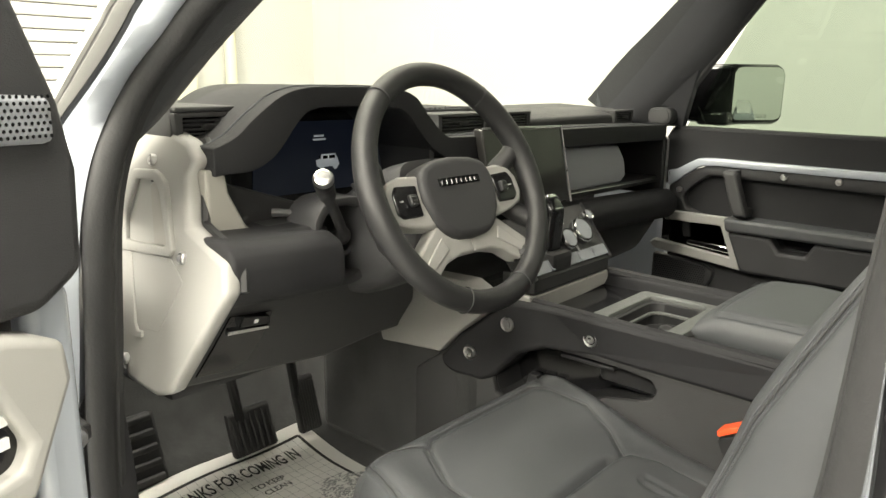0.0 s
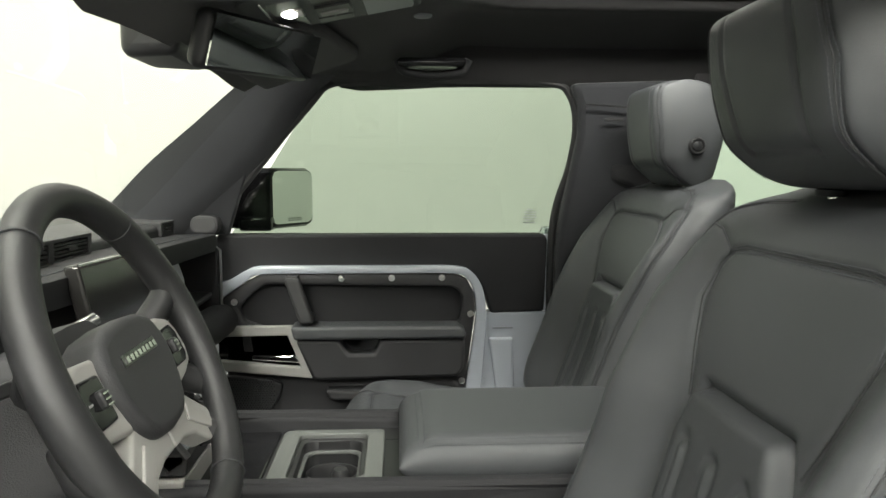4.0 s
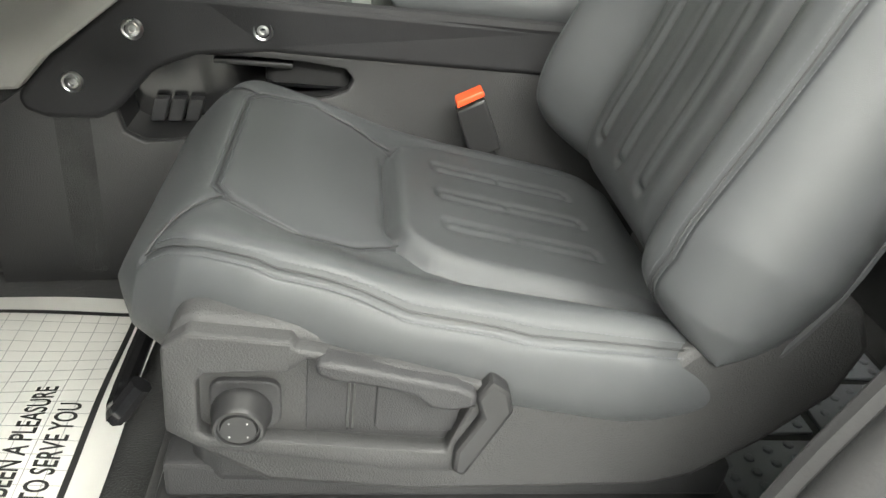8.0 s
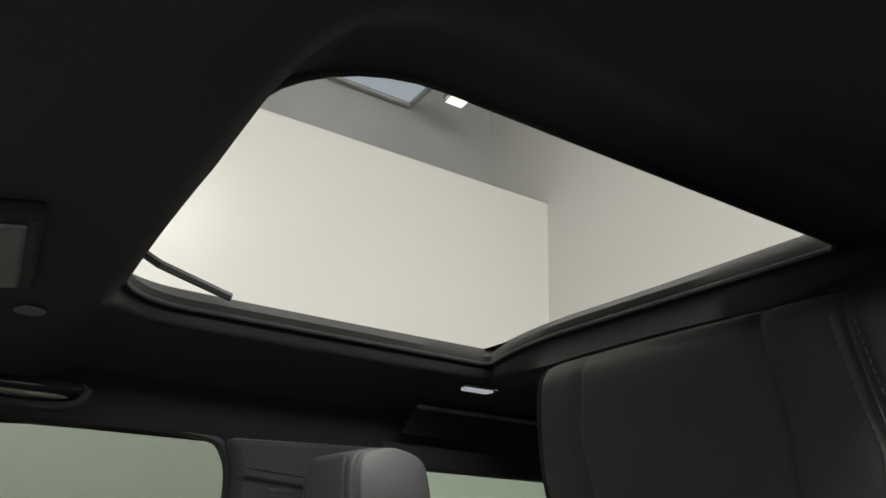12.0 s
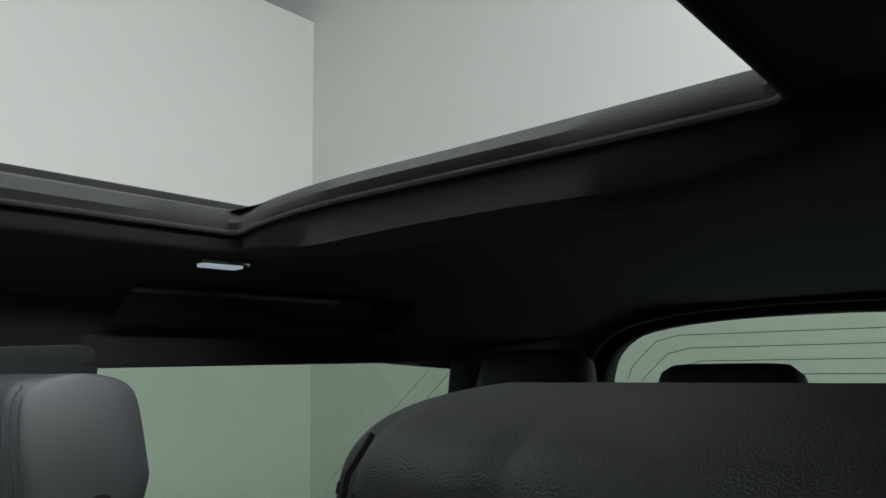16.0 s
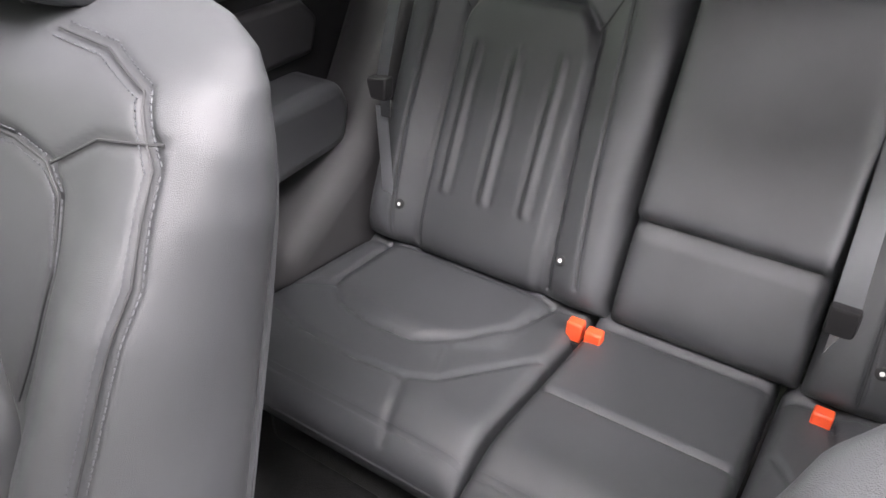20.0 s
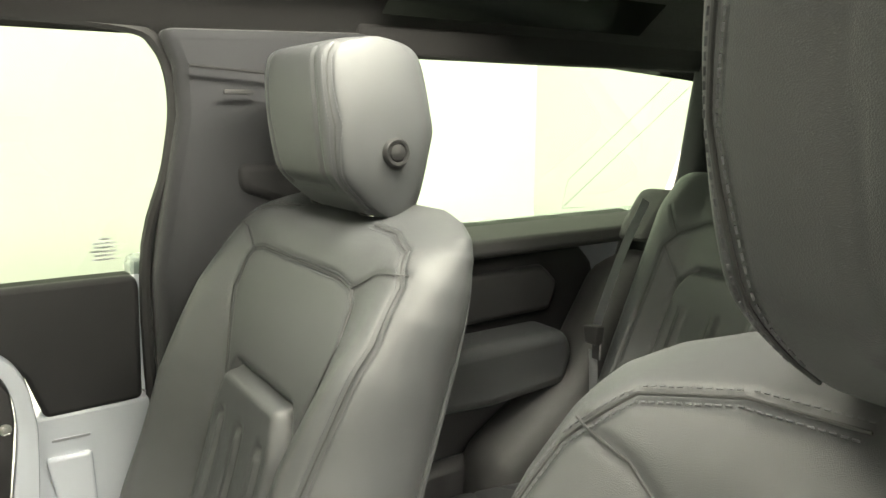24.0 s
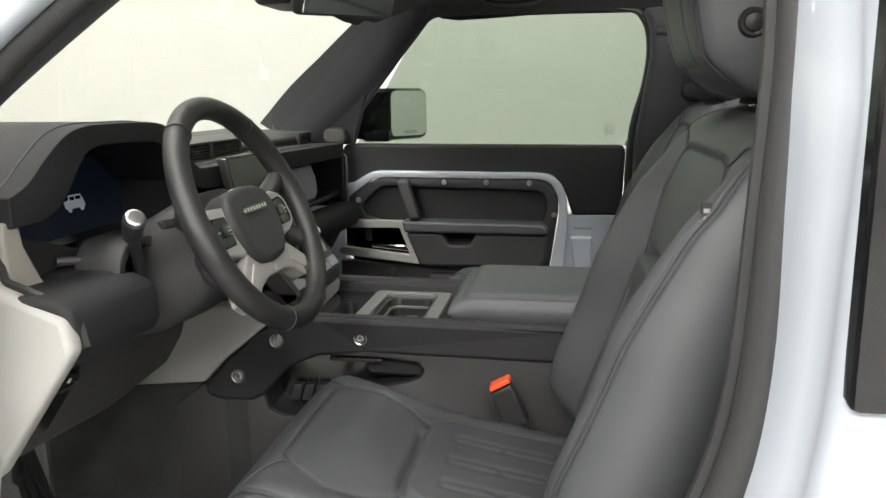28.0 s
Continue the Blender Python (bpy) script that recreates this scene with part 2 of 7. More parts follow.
def ribbon(outer, inner, axis, lo, hi, bevel=0.003, closed=False, lean=None):
    """A band between two lines of equal length, with thickness along an axis."""
    bm = bmesh.new()
    k = "xyz".index(axis)
    rest = [i for i in range(3) if i != k]

    def at(p, w):
        c = [0, 0, 0]
        c[rest[0]], c[rest[1]], c[k] = p[0], p[1], w
        return bm.verts.new(c)
    rings = [(at(o, lo), at(i, lo), at(i, hi), at(o, hi)) for o, i in zip(outer, inner)]
    pairs = list(zip(rings, rings[1:])) + ([(rings[-1], rings[0])] if closed else [])
    for r, s in pairs:
        for j in range(4):
            bm.faces.new((r[j], r[(j + 1) % 4], s[(j + 1) % 4], s[j]))
    if not closed:
        bm.faces.new(rings[0])
        bm.faces.new(rings[-1])
    bmesh.ops.recalc_face_normals(bm, faces=bm.faces)
    bevelled(bm, bevel, 2)
    if lean:
        for v in bm.verts:
            v.co = Vector(lean(v.co))
    return bm


def curve(points, per=6, closed=False):
    """A smooth line through the points (Catmull-Rom)."""
    pts = [Vector(p) for p in points]
    n = len(pts)
    out = []
    for i in range(n if closed else n - 1):
        p1, p2 = pts[i], pts[(i + 1) % n]
        p0 = pts[i - 1] if closed or i > 0 else p1 * 2 - p2
        p3 = pts[(i + 2) % n] if closed or i + 2 < n else p2 * 2 - p1
        for j in range(per):
            t = j / per
            out.append(0.5 * (2 * p1 + (p2 - p0) * t + (2 * p0 - 5 * p1 + 4 * p2 - p3) * t * t + (3 * p1 - p0 - 3 * p2 + p3) * t ** 3))
    if not closed:
        out.append(pts[-1])
    return out


def tube(points, radius, sides=8, closed=False, flat=1.0, up=None, bm=None):
    """A rod along a line; radius may be one number or one for each point; flat squeezes it along up."""
    bm = bm or bmesh.new()
    pts = [Vector(p) for p in points]
    n = len(pts)
    rad = radius if isinstance(radius, (list, tuple)) else [radius] * n
    rings = []
    ref = Vector(up) if up else None
    for i in range(n):
        a = pts[i - 1] if (i > 0 or closed) else pts[i]
        b = pts[(i + 1) % n] if (i < n - 1 or closed) else pts[i]
        d = (b - a).normalized()
        if ref is None or abs(ref.normalized().dot(d)) > 0.98:
            ref = Vector((0, 0, 1)) if abs(d.z) < 0.9 else Vector((1, 0, 0))
        s = d.cross(ref).normalized()
        u = s.cross(d).normalized()
        rings.append([bm.verts.new(pts[i] + rad[i] * (s * math.cos(t) + u * flat * math.sin(t)))
                      for t in (2 * math.pi * j / sides for j in range(sides))])
        if not up:
            ref = u
    for r, s in list(zip(rings, rings[1:])) + ([(rings[-1], rings[0])] if closed else []):
        for j in range(sides):
            bm.faces.new((r[j], r[(j + 1) % sides], s[(j + 1) % sides], s[j]))
    if not closed:
        bm.faces.new(rings[0][::-1])
        bm.faces.new(rings[-1])
    return bm


def lathe(profile, origin, axis, sides=24):
    """A turned body: profile of (radius, height along axis)."""
    bm = bmesh.new()
    q = Vector((0, 0, 1)).rotation_difference(Vector(axis).normalized())
    o = Vector(origin)
    rings = [[bm.verts.new(o + q @ Vector((r * math.cos(t), r * math.sin(t), h))) for t in (2 * math.pi * j / sides for j in range(sides))]
             for r, h in profile]
    for r, s in zip(rings, rings[1:]):
        for j in range(sides):
            bm.faces.new((r[j], r[(j + 1) % sides], s[(j + 1) % sides], s[j]))
    bm.faces.new(rings[0][::-1])
    bm.faces.new(rings[-1])
    return bm


def sheet(rows, thickness=0.0, flip=False):
    """A surface through rows of points, thickened along its normals if wanted."""
    bm = bmesh.new()
    vs = [[bm.verts.new(p) for p in row] for row in rows]
    for r, s in zip(vs, vs[1:]):
        for j in range(len(r) - 1):
            q = (r[j], r[j + 1], s[j + 1], s[j])
            bm.faces.new(q[::-1] if flip else q)
    if thickness:
        bm.normal_update()
        bmesh.ops.solidify(bm, geom=bm.faces[:], thickness=thickness)
    return bm


def seg_dist(u, v, line):
    """Distance of grid points to a line of (u, v) points."""
    best = np.full(u.shape, 9.0)
    for (a, b), (c, d) in zip(line, line[1:]):
        du, dv = c - a, d - b
        t = np.clip(((u - a) * du + (v - b) * dv) / (du * du + dv * dv + 1e-12), 0, 1)
        best = np.minimum(best, np.hypot(u - a - t * du, v - b - t * dv))
    return best


def smooth01(x):
    x = np.clip(x, 0, 1)
    return x * x * (3 - 2 * x)


def cushion(m, v0, v1, half, top, back, seams=(), ribs=(), raised=(), edge=5.0, endp=6.0, nu=64, nv=72, end_lo=True, end_hi=True):
    """A padded body in the frame m: u across, v along, w outwards. half(v), top(u, v) and back(v) shape it;
    seams are grooves (line, depth, width); ribs are raised lines; raised are (mask(u, v), height)."""
    th = np.linspace(-1, 1, nu)
    e = np.sin(th * math.pi / 2)
    lin = np.linspace(-1, 1, nv)
    vv = (v0 + v1) / 2 + (v1 - v0) / 2 * np.sin(lin * math.pi / 2)
    hv = np.array([half(v) for v in vv])
    E, V = np.meshgrid(e, vv)
    U = E * hv[:, None]
    B = np.array([back(v) for v in vv])[:, None] + 0 * U
    F = top(U, V)
    for mask, h in raised:
        F = F + h * mask(U, V)
    for line, depth, width in seams:
        F = F - depth * np.exp(-(seg_dist(U, V, line) / width) ** 2)
    for line, depth, width in ribs:
        F = F + depth * np.exp(-(seg_dist(U, V, line) / width) ** 2)
    q = (2 * V - v0 - v1) / (v1 - v0)
    q = np.where((q < 0) & (not end_lo), 0, q)
    q = np.where((q > 0) & (not end_hi), 0, q)
    k = np.sqrt(np.clip(1 - np.abs(E) ** edge, 0, 1)) * np.sqrt(np.clip(1 - np.abs(q) ** endp, 0, 1))
    mid = (F + B) / 2
    W = mid + (F - mid) * k
    L = mid + (B - mid) * k
    bm = bmesh.new()
    front = [[bm.verts.new(m @ Vector((U[j, i], V[j, i], W[j, i]))) for i in range(nu)] for j in range(nv)]
    rear = [[front[j][i] if i in (0, nu - 1) else bm.verts.new(m @ Vector((U[j, i], V[j, i], L[j, i]))) for i in range(0, nu)] for j in range(nv)]
    for j in range(nv - 1):
        for i in range(nu - 1):
            bm.faces.new((front[j][i], front[j][i + 1], front[j + 1][i + 1], front[j + 1][i]))
            fs = [rear[j][i], rear[j + 1][i], rear[j + 1][i + 1], rear[j][i + 1]]
            bm.faces.new(fs)
    for j in (0, nv - 1):
        for i in range(nu - 1):
            a = [front[j][i], front[j][i + 1], rear[j][i + 1], rear[j][i]]
            a = list(dict.fromkeys(a))
            if len(a) > 2:
                try:
                    bm.faces.new(a)
                except ValueError:
                    pass

    def surf(u, v, lift=0.0):
        h = half(v)
        ee, qq = u / h, (2 * v - v0 - v1) / (v1 - v0)
        if (qq < 0 and not end_lo) or (qq > 0 and not end_hi):
            qq = 0
        f = float(top(np.array(u), np.array(v)))
        for mask, hh in raised:
            f += hh * float(mask(np.array(u), np.array(v)))
        b = back(v)
        kk = math.sqrt(max(0, 1 - abs(ee) ** edge)) * math.sqrt(max(0, 1 - abs(qq) ** endp))
        return m @ Vector((u, v, (f + b) / 2 + (f - b) / 2 * kk + lift))
    return bm, surf


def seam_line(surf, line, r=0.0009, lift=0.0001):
    """A dark seam cord following a line over a padded surface, in place of crease shade."""
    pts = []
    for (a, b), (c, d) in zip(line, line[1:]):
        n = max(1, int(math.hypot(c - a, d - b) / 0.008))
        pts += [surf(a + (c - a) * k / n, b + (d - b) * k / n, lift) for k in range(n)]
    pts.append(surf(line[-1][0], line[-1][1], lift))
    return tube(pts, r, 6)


def stitches(surf, lines, offset=0.004, step=0.0042, r=0.00055):
    """Short threads laid along both sides of a seam."""
    bm = bmesh.new()
    for line in lines:
        run = 0.0
        for (a, b), (c, d) in zip(line, line[1:]):
            ln = math.hypot(c - a, d - b)
            if ln < 1e-6:
                continue
            nu_, nv_ = -(d - b) / ln, (c - a) / ln
            t = 0.0
            while t + step * 0.6 < ln:
                for side in (-1, 1):
                    p = surf(a + (c - a) * t / ln + side * offset * nu_, b + (d - b) * t / ln + side * offset * nv_, 0.0003)
                    q = surf(a + (c - a) * (t + step * 0.6) / ln + side * offset * nu_, b + (d - b) * (t + step * 0.6) / ln + side * offset * nv_, 0.0003)
                    tube([p, q], r, 4, bm=bm)
                t += step
    return bm


def screw(parent, at, axis, r=0.008, name="screw"):
    a = Vector(axis).normalized()
    bm = lathe([(r * 1.25, -0.002), (r * 1.25, 0.002), (r * 1.05, 0.0035), (r * 0.9, 0.003), (r * 0.85, 0.0015), (r * 0.75, 0.0015), (r * 0.7, 0.004), (r * 0.35, 0.0045)],
               at, a, 20)
    return part(name, bm, BRUSHED, parent, "brushed metal screw")


def text_mesh(words, size, m, material, name, parent, bold=0.0, spread=1.0):
    c = bpy.data.curves.new(name, "FONT")
    c.body, c.size, c.offset, c.align_x = words, size, bold, "LEFT"
    c.space_character = spread
    tmp = bpy.data.objects.new(name, c)
    scene.collection.objects.link(tmp)
    bpy.context.view_layer.update()
    me = bpy.data.meshes.new_from_object(tmp.evaluated_get(bpy.context.evaluated_depsgraph_get()))
    scene.collection.objects.unlink(tmp)
    bpy.data.objects.remove(tmp)
    bm = bmesh.new()
    bm.from_mesh(me)
    for v in bm.verts:
        v.co = m(v.co)
    return part(name, bm, material, parent, smooth=False)

# ---------- the room ----------
RX, RY, TOPZ = 3.17, -2.93, 3.91


def structure(name, bm, material, label, smooth=False):
    return tagged(finish(name, bm, material, smooth=smooth), label, kind="structure")


structure("floor", box((-6.2, -3.2, -0.1), (4.4, 7.2, 0.0), 0), CONCRETE, "painted grey concrete workshop floor")
structure("wall_right", box((RX, -2.93, 0), (RX + 0.12, 7.0, TOPZ), 0), WALL_GLOSS, "white glossy wall panels with a ledge on top")
structure("wall_right_upper", box((RX + 0.75, -2.93, TOPZ - 0.2), (RX + 0.9, 7.0, 5.2), 0), UPPER, "grey unpainted upper wall behind the ledge")
structure("ledge", box((RX + 0.12, -2.93, TOPZ - 0.15), (RX + 0.75, 7.0, TOPZ - 0.05), 0), UPPER, "grey ledge on top of the white wall panels")
structure("wall_back", box((-6.2, RY - 0.15, 0), (RX + 0.9, RY, 5.2), 0), WALL, "plain white painted wall")
structure("wall_left", box((-6.2, RY, 0), (-6.05, 7.0, 5.2), 0), WALL, "plain white painted wall")
structure("ceiling", box((-6.2, RY - 0.15, 5.2), (RX + 0.9, 7.15, 5.3), 0), UPPER, "grey painted workshop ceiling")
FRONT = 5.2
structure("wall_front", box((1.98, FRONT, 0), (RX + 0.9, FRONT + 0.15, 5.2), 0), WALL, "plain white painted wall")
structure("wall_front_upper", box((-6.05, FRONT + 0.1, 3.6), (1.98, FRONT + 0.25, 5.2), 0), WALL, "white painted wall over the roller door")
structure("column", box((1.74, FRONT - 0.1, 0), (1.98, FRONT + 0.1, 5.2), 0.01), CREAM, "cream painted steel column beside the roller door")
tagged(finish("pipe", tube([(2.3, FRONT - 0.06, 0), (2.3, FRONT - 0.06, 5.2)], 0.045, 14), CREAM), "cream painted vertical pipe on the wall", kind="structure")
door_1 = thing("door_1", "white ribbed roller shutter door, closed", "roller door", (-1.5, FRONT, 0), kind="structure")
for k in range(44):
    z = 0.04 + k * 0.082
    part("slat", prism([(FRONT + 0.02, z), (FRONT + 0.02, z + 0.079), (FRONT - 0.006, z + 0.07), (FRONT - 0.014, z + 0.03), (FRONT - 0.004, z + 0.006)],
                       "x", -6.0, 1.74, 0), SLAT, door_1, smooth=False)

# hanging lamp frame over the ledge
fix = thing("hanging_light", "hanging rectangular lamp frame with pale metal edges", "lamp", (3.67, -1.75, 4.83))
for a, b in (((3.46, -2.14, 4.80), (3.50, -1.30, 4.86)), ((3.86, -2.14, 4.80), (3.90, -1.30, 4.86)), ((3.50, -2.14, 4.80), (3.86, -2.10, 4.86)), ((3.50, -1.34, 4.80), (3.86, -1.30, 4.86))):
    part("frame_bar", box(a, b, 0.006), TRIM, fix)
part("diffuser", box((3.50, -2.10, 4.83), (3.86, -1.34, 4.84), 0), glow("lamp_diffuser", (0.75, 0.86, 0.95), 0.9), fix, "pale blue translucent panel")
for y in (-2.0, -1.45):
    part("chain", tube([(3.68, y, 4.84), (3.68, y, 5.2)], 0.008, 6), BRUSHED, fix)
spot = thing("wall_floodlight", "white floodlight hung under the ceiling", "lamp", (3.42, -2.3, 4.75))
part("housing", prism([(-2.38, 4.70), (-2.20, 4.72), (-2.22, 4.84), (-2.34, 4.86)], "x", 3.34, 3.52, 0.01), TRIM, spot)
part("tube", box((3.36, -2.36, 4.686), (3.50, -2.22, 4.696), 0.002), glow("lamp_tube", (1.0, 0.96, 0.88), 6.0), spot, "lit lamp tube")
part("bracket", tube([(3.43, -2.28, 4.85), (3.43, -2.28, 5.2)], 0.012, 8), BRUSHED, spot)
# Housings for the unseen lamps, the added low ones at the left included.
for lx, ly, lz, share in LAMPS:
    fl = thing("unseen_lamp_housing", "white lamp housing with a lit panel, added out of view", "lamp", (lx, ly, lz + 0.07), group="ceiling lights")
    part("housing", box((lx - 1.04, ly - 0.54, lz + 0.04), (lx + 1.04, ly + 0.54, lz + 0.12), 0.01), SLAT, fl)
    part("diffuser", box((lx - 1.0, ly - 0.5, lz + 0.025), (lx + 1.0, ly + 0.5, lz + 0.035), 0), glow("lit_panel", (1.0, 0.97, 0.9), 8.0), fl, "lit diffuser panel")
    for s in (-0.5, 0.5):
        part("hanger", tube([(lx + s, ly, lz + 0.11), (lx + s, ly, 5.2)], 0.006, 6), BRUSHED, fl)

# ---------- the car's shell ----------
car = thing("car_body", "white two-door off-road car body with dark cabin trim", "car", (0, 0, 0.55))


def side_x(z):
    """Half width of the side glass at a height."""
    return 0.735 - max(0.0, z - 1.37) * 0.42


# floor and lower tub
part("floor_pan", box((-0.78, -1.75, 0.60), (0.78, 1.36, 0.66), 0.01), PAINT, car)
part("underbody", prism([(-1.75, 0.60), (-1.75, 0.3), (1.3, 0.3), (1.3, 0.60)], "x", -0.7, 0.7, 0.02), PLASTIC, car)
for s in (-1, 1):
    for wy in (1.05, -1.45):
        w = part("wheel", lathe([(0.19, -0.11), (0.36, -0.125), (0.385, -0.10), (0.39, 0), (0.385, 0.10), (0.36, 0.125), (0.19, 0.11)], (s * 0.83, wy, 0.39), (1, 0, 0), 36), RUBBER, car, "black tyre")
        part("rim", lathe([(0.02, 0.06), (0.10, 0.07), (0.185, 0.105), (0.19, 0.12), (0.19, -0.1)], (s * 0.83, wy, 0.39), (s, 0, 0), 28), BRUSHED, w)
part("bulkhead", prism([(1.31, 0.6), (1.36, 0.6), (1.36, 1.36), (1.31, 1.36)], "x", -0.74, 0.74, 0.01), PLASTIC, car)
part("bonnet", box((-0.86, 1.40, 0.75), (0.86, 2.4, 1.30), 0.06, 3), PAINT, car)
# right side outer panels
part("rear_side_panel_right", prism([(-1.75, 0.62), (-0.06, 0.62), (-0.06, 1.38), (-1.75, 1.38)], "x", 0.79, 0.86, 0.012), PAINT, car)
part("rear_side_panel_left", prism([(-1.75, 0.62), (0.02, 0.62), (-0.04, 0.95), (-0.09, 1.18), (-0.105, 1.31), (-1.75, 1.31)], "x", -0.855, -0.80, 0.025, 3), PAINT, car)
part("front_wing_right", box((0.78, 0.74, 0.6), (0.9, 2.2, 1.32), 0.03), PAINT, car)
part("front_wing_left", box((-0.92, 0.80, 0.6), (-0.80, 2.2, 1.32), 0.03), PAINT, car)
# left door opening: pillar faces, painted
NEAR = curve([(-0.585, 0.10, 1.785), (-0.592, 0.28, 1.775), (-0.607, 0.45, 1.715), (-0.640, 0.535, 1.640), (-0.678, 0.617, 1.561), (-0.692, 0.645, 1.528), (-0.708, 0.677, 1.493), (-0.722, 0.693, 1.463), (-0.737, 0.702, 1.430), (-0.757, 0.700, 1.386),
              (-0.772, 0.698, 1.330), (-0.778, 0.704, 1.264), (-0.778, 0.717, 1.195), (-0.778, 0.735, 1.121), (-0.778, 0.765, 0.992), (-0.778, 0.775, 0.70)], 4)
FAR = curve([(-0.620, 0.10, 1.800), (-0.628, 0.28, 1.790), (-0.640, 0.46, 1.725), (-0.672, 0.56, 1.645), (-0.709, 0.640, 1.559), (-0.721, 0.655, 1.531), (-0.736, 0.673, 1.498), (-0.749, 0.697, 1.468), (-0.770, 0.730, 1.424), (-0.790, 0.735, 1.386),
             (-0.806, 0.730, 1.330), (-0.815, 0.728, 1.264), (-0.816, 0.742, 1.195), (-0.816, 0.758, 1.121), (-0.816, 0.785, 0.992), (-0.816, 0.80, 0.70)], 4)
rows = []
for a, b in zip(NEAR, FAR):
    rows.append([a + Vector((0.02, 0.03, 0)), a, a.lerp(b, 0.3) + Vector((-0.006, -0.004, 0)), a.lerp(b, 0.7) + Vector((-0.007, -0.003, 0.002)), b, b + Vector((0.006, 0.02, 0.004)), b + Vector((0.03, 0.06, 0))])
part("a_pillar_left", sheet(rows), PAINT, car, "white painted front pillar of the open doorway", sharp=60)
EDGE = [b + Vector((-0.002, 0.010, 0.006)) for b in FAR[8:33]]
FORE = curve([(-0.615, 0.53, 1.745), (-0.655, 0.64, 1.660), (-0.695, 0.735, 1.566), (-0.708, 0.750, 1.537), (-0.721, 0.766, 1.508), (-0.738, 0.785, 1.470), (-0.756, 0.806, 1.430)], 4)
assert len(FORE) == len(EDGE)
part("windscreen_surround_left", sheet([[a, a.lerp(b, 0.5) + Vector((-0.003, 0, 0.003)), b] for a, b in zip(EDGE, FORE)], 0.008), GLOSSBLACK, car, "gloss black windscreen edge")
part("trim_strip", tube([b + Vector((-0.002, 0.004, 0.004)) for b in FORE], 0.006, 8), SLAT, car)
BRc = curve([(0, 0.12, 0.66), (0, 0.055, 0.88), (0, 0.022, 1.0), (0, -0.012, 1.10), (0, -0.042, 1.20), (0, -0.056, 1.30), (0, -0.059, 1.42), (0, -0.062, 1.53), (0, -0.064, 1.62), (0, -0.06, 1.70)], 4)
rows = []
for p in BRc:
    lx = 0.35 * max(0.0, p.z - 1.50)
    rows.append([(x + lx, p.y + d, p.z) for x, d in ((-0.735, 0.004), (-0.778, 0.0), (-0.796, -0.003), (-0.812, -0.008), (-0.822, -0.014), (-0.838, -0.013), (-0.852, -0.014), (-0.861, -0.021), (-0.863, -0.05), (-0.862, -0.14))])
part("b_pillar_left", sheet(rows), PAINT, car, "white painted rear pillar of the open doorway", sharp=60)
part("rear_quarter_window_left", prism([(-0.078, 1.318), (-0.073, 1.70), (-1.50, 1.70), (-1.50, 1.315)], "x", -0.864, -0.858, 0), GLASS_DARK, car, "dark tinted rear quarter window").visible_shadow = False
part("quarter_window_frame_left", ribbon([(-0.074, 1.314), (-0.069, 1.704), (-1.52, 1.704), (-1.52, 1.311)], [(-0.135, 1.345), (-0.130, 1.665), (-1.46, 1.665), (-1.46, 1.345)], "x", -0.872, -0.848, 0.006, True), GLOSSBLACK, car, "gloss black window edge")
part("rear_window_surround_left", ribbon([(-0.100, 1.29), (-0.096, 1.75), (-1.72, 1.75), (-1.72, 1.29)], [(-0.150, 1.36), (-0.146, 1.66), (-1.45, 1.66), (-1.45, 1.36)], "x", -0.85, -0.80, 0.012, True), PAINT, car)
part("latch", box((-0.80, -0.02, 1.02), (-0.775, 0.012, 1.09), 0.004), BRUSHED, car, "metal door latch striker")
# door seal all round the opening
SEAL = [(-0.76, 0.20, 0.665), (-0.76, 0.50, 0.665), (-0.757, 0.70, 0.70), (-0.757, 0.745, 0.85), (-0.757, 0.742, 0.993), (-0.757, 0.727, 1.118), (-0.757, 0.714, 1.19), (-0.757, 0.702, 1.27), (-0.752, 0.699, 1.335), (-0.737, 0.703, 1.388),
        (-0.717, 0.706, 1.430), (-0.703, 0.698, 1.462), (-0.689, 0.682, 1.492), (-0.673, 0.650, 1.528), (-0.659, 0.622, 1.560), (-0.622, 0.540, 1.638), (-0.600, 0.455, 1.700), (-0.612, 0.32, 1.712), (-0.618, 0.15, 1.712), (-0.630, 0.0, 1.704),
        (-0.675, -0.062, 1.66), (-0.72, -0.068, 1.56), (-0.745, -0.059, 1.40), (-0.755, -0.051, 1.28), (-0.758, -0.032, 1.19), (-0.76, 0.008, 1.09), (-0.76, 0.044, 1.0), (-0.76, 0.08, 0.88), (-0.76, 0.13, 0.72)]
sc = curve(SEAL, 5, True)
part("door_seal", tube(sc, 0.017, 10, True), RUBBER, car, "thick black rubber door seal")
part("seal_lip", tube([p + Vector((0.020, 0.006 if p.y > 0.3 else 0.012, 0)) for p in sc], 0.010, 8, True), RUBBER, car, "black rubber seal lip")
part("sill_left", prism([(-0.05, 0.60), (0.7, 0.60), (0.7, 0.665), (-0.05, 0.665)], "x", -0.86, -0.775, 0.01), PAINT, car)
part("sill_trim", box((-0.755, -0.02, 0.655), (-0.69, 0.70, 0.70), 0.012), RUBBER, car, "black rubbered sill trim")
part("kick_panel", prism([(0.72, 0.68), (1.30, 0.68), (1.30, 1.2), (0.78, 1.2), (0.74, 1.0)], "x", -0.755, -0.715, 0.008), SOFT, car, "dark footwell side trim")
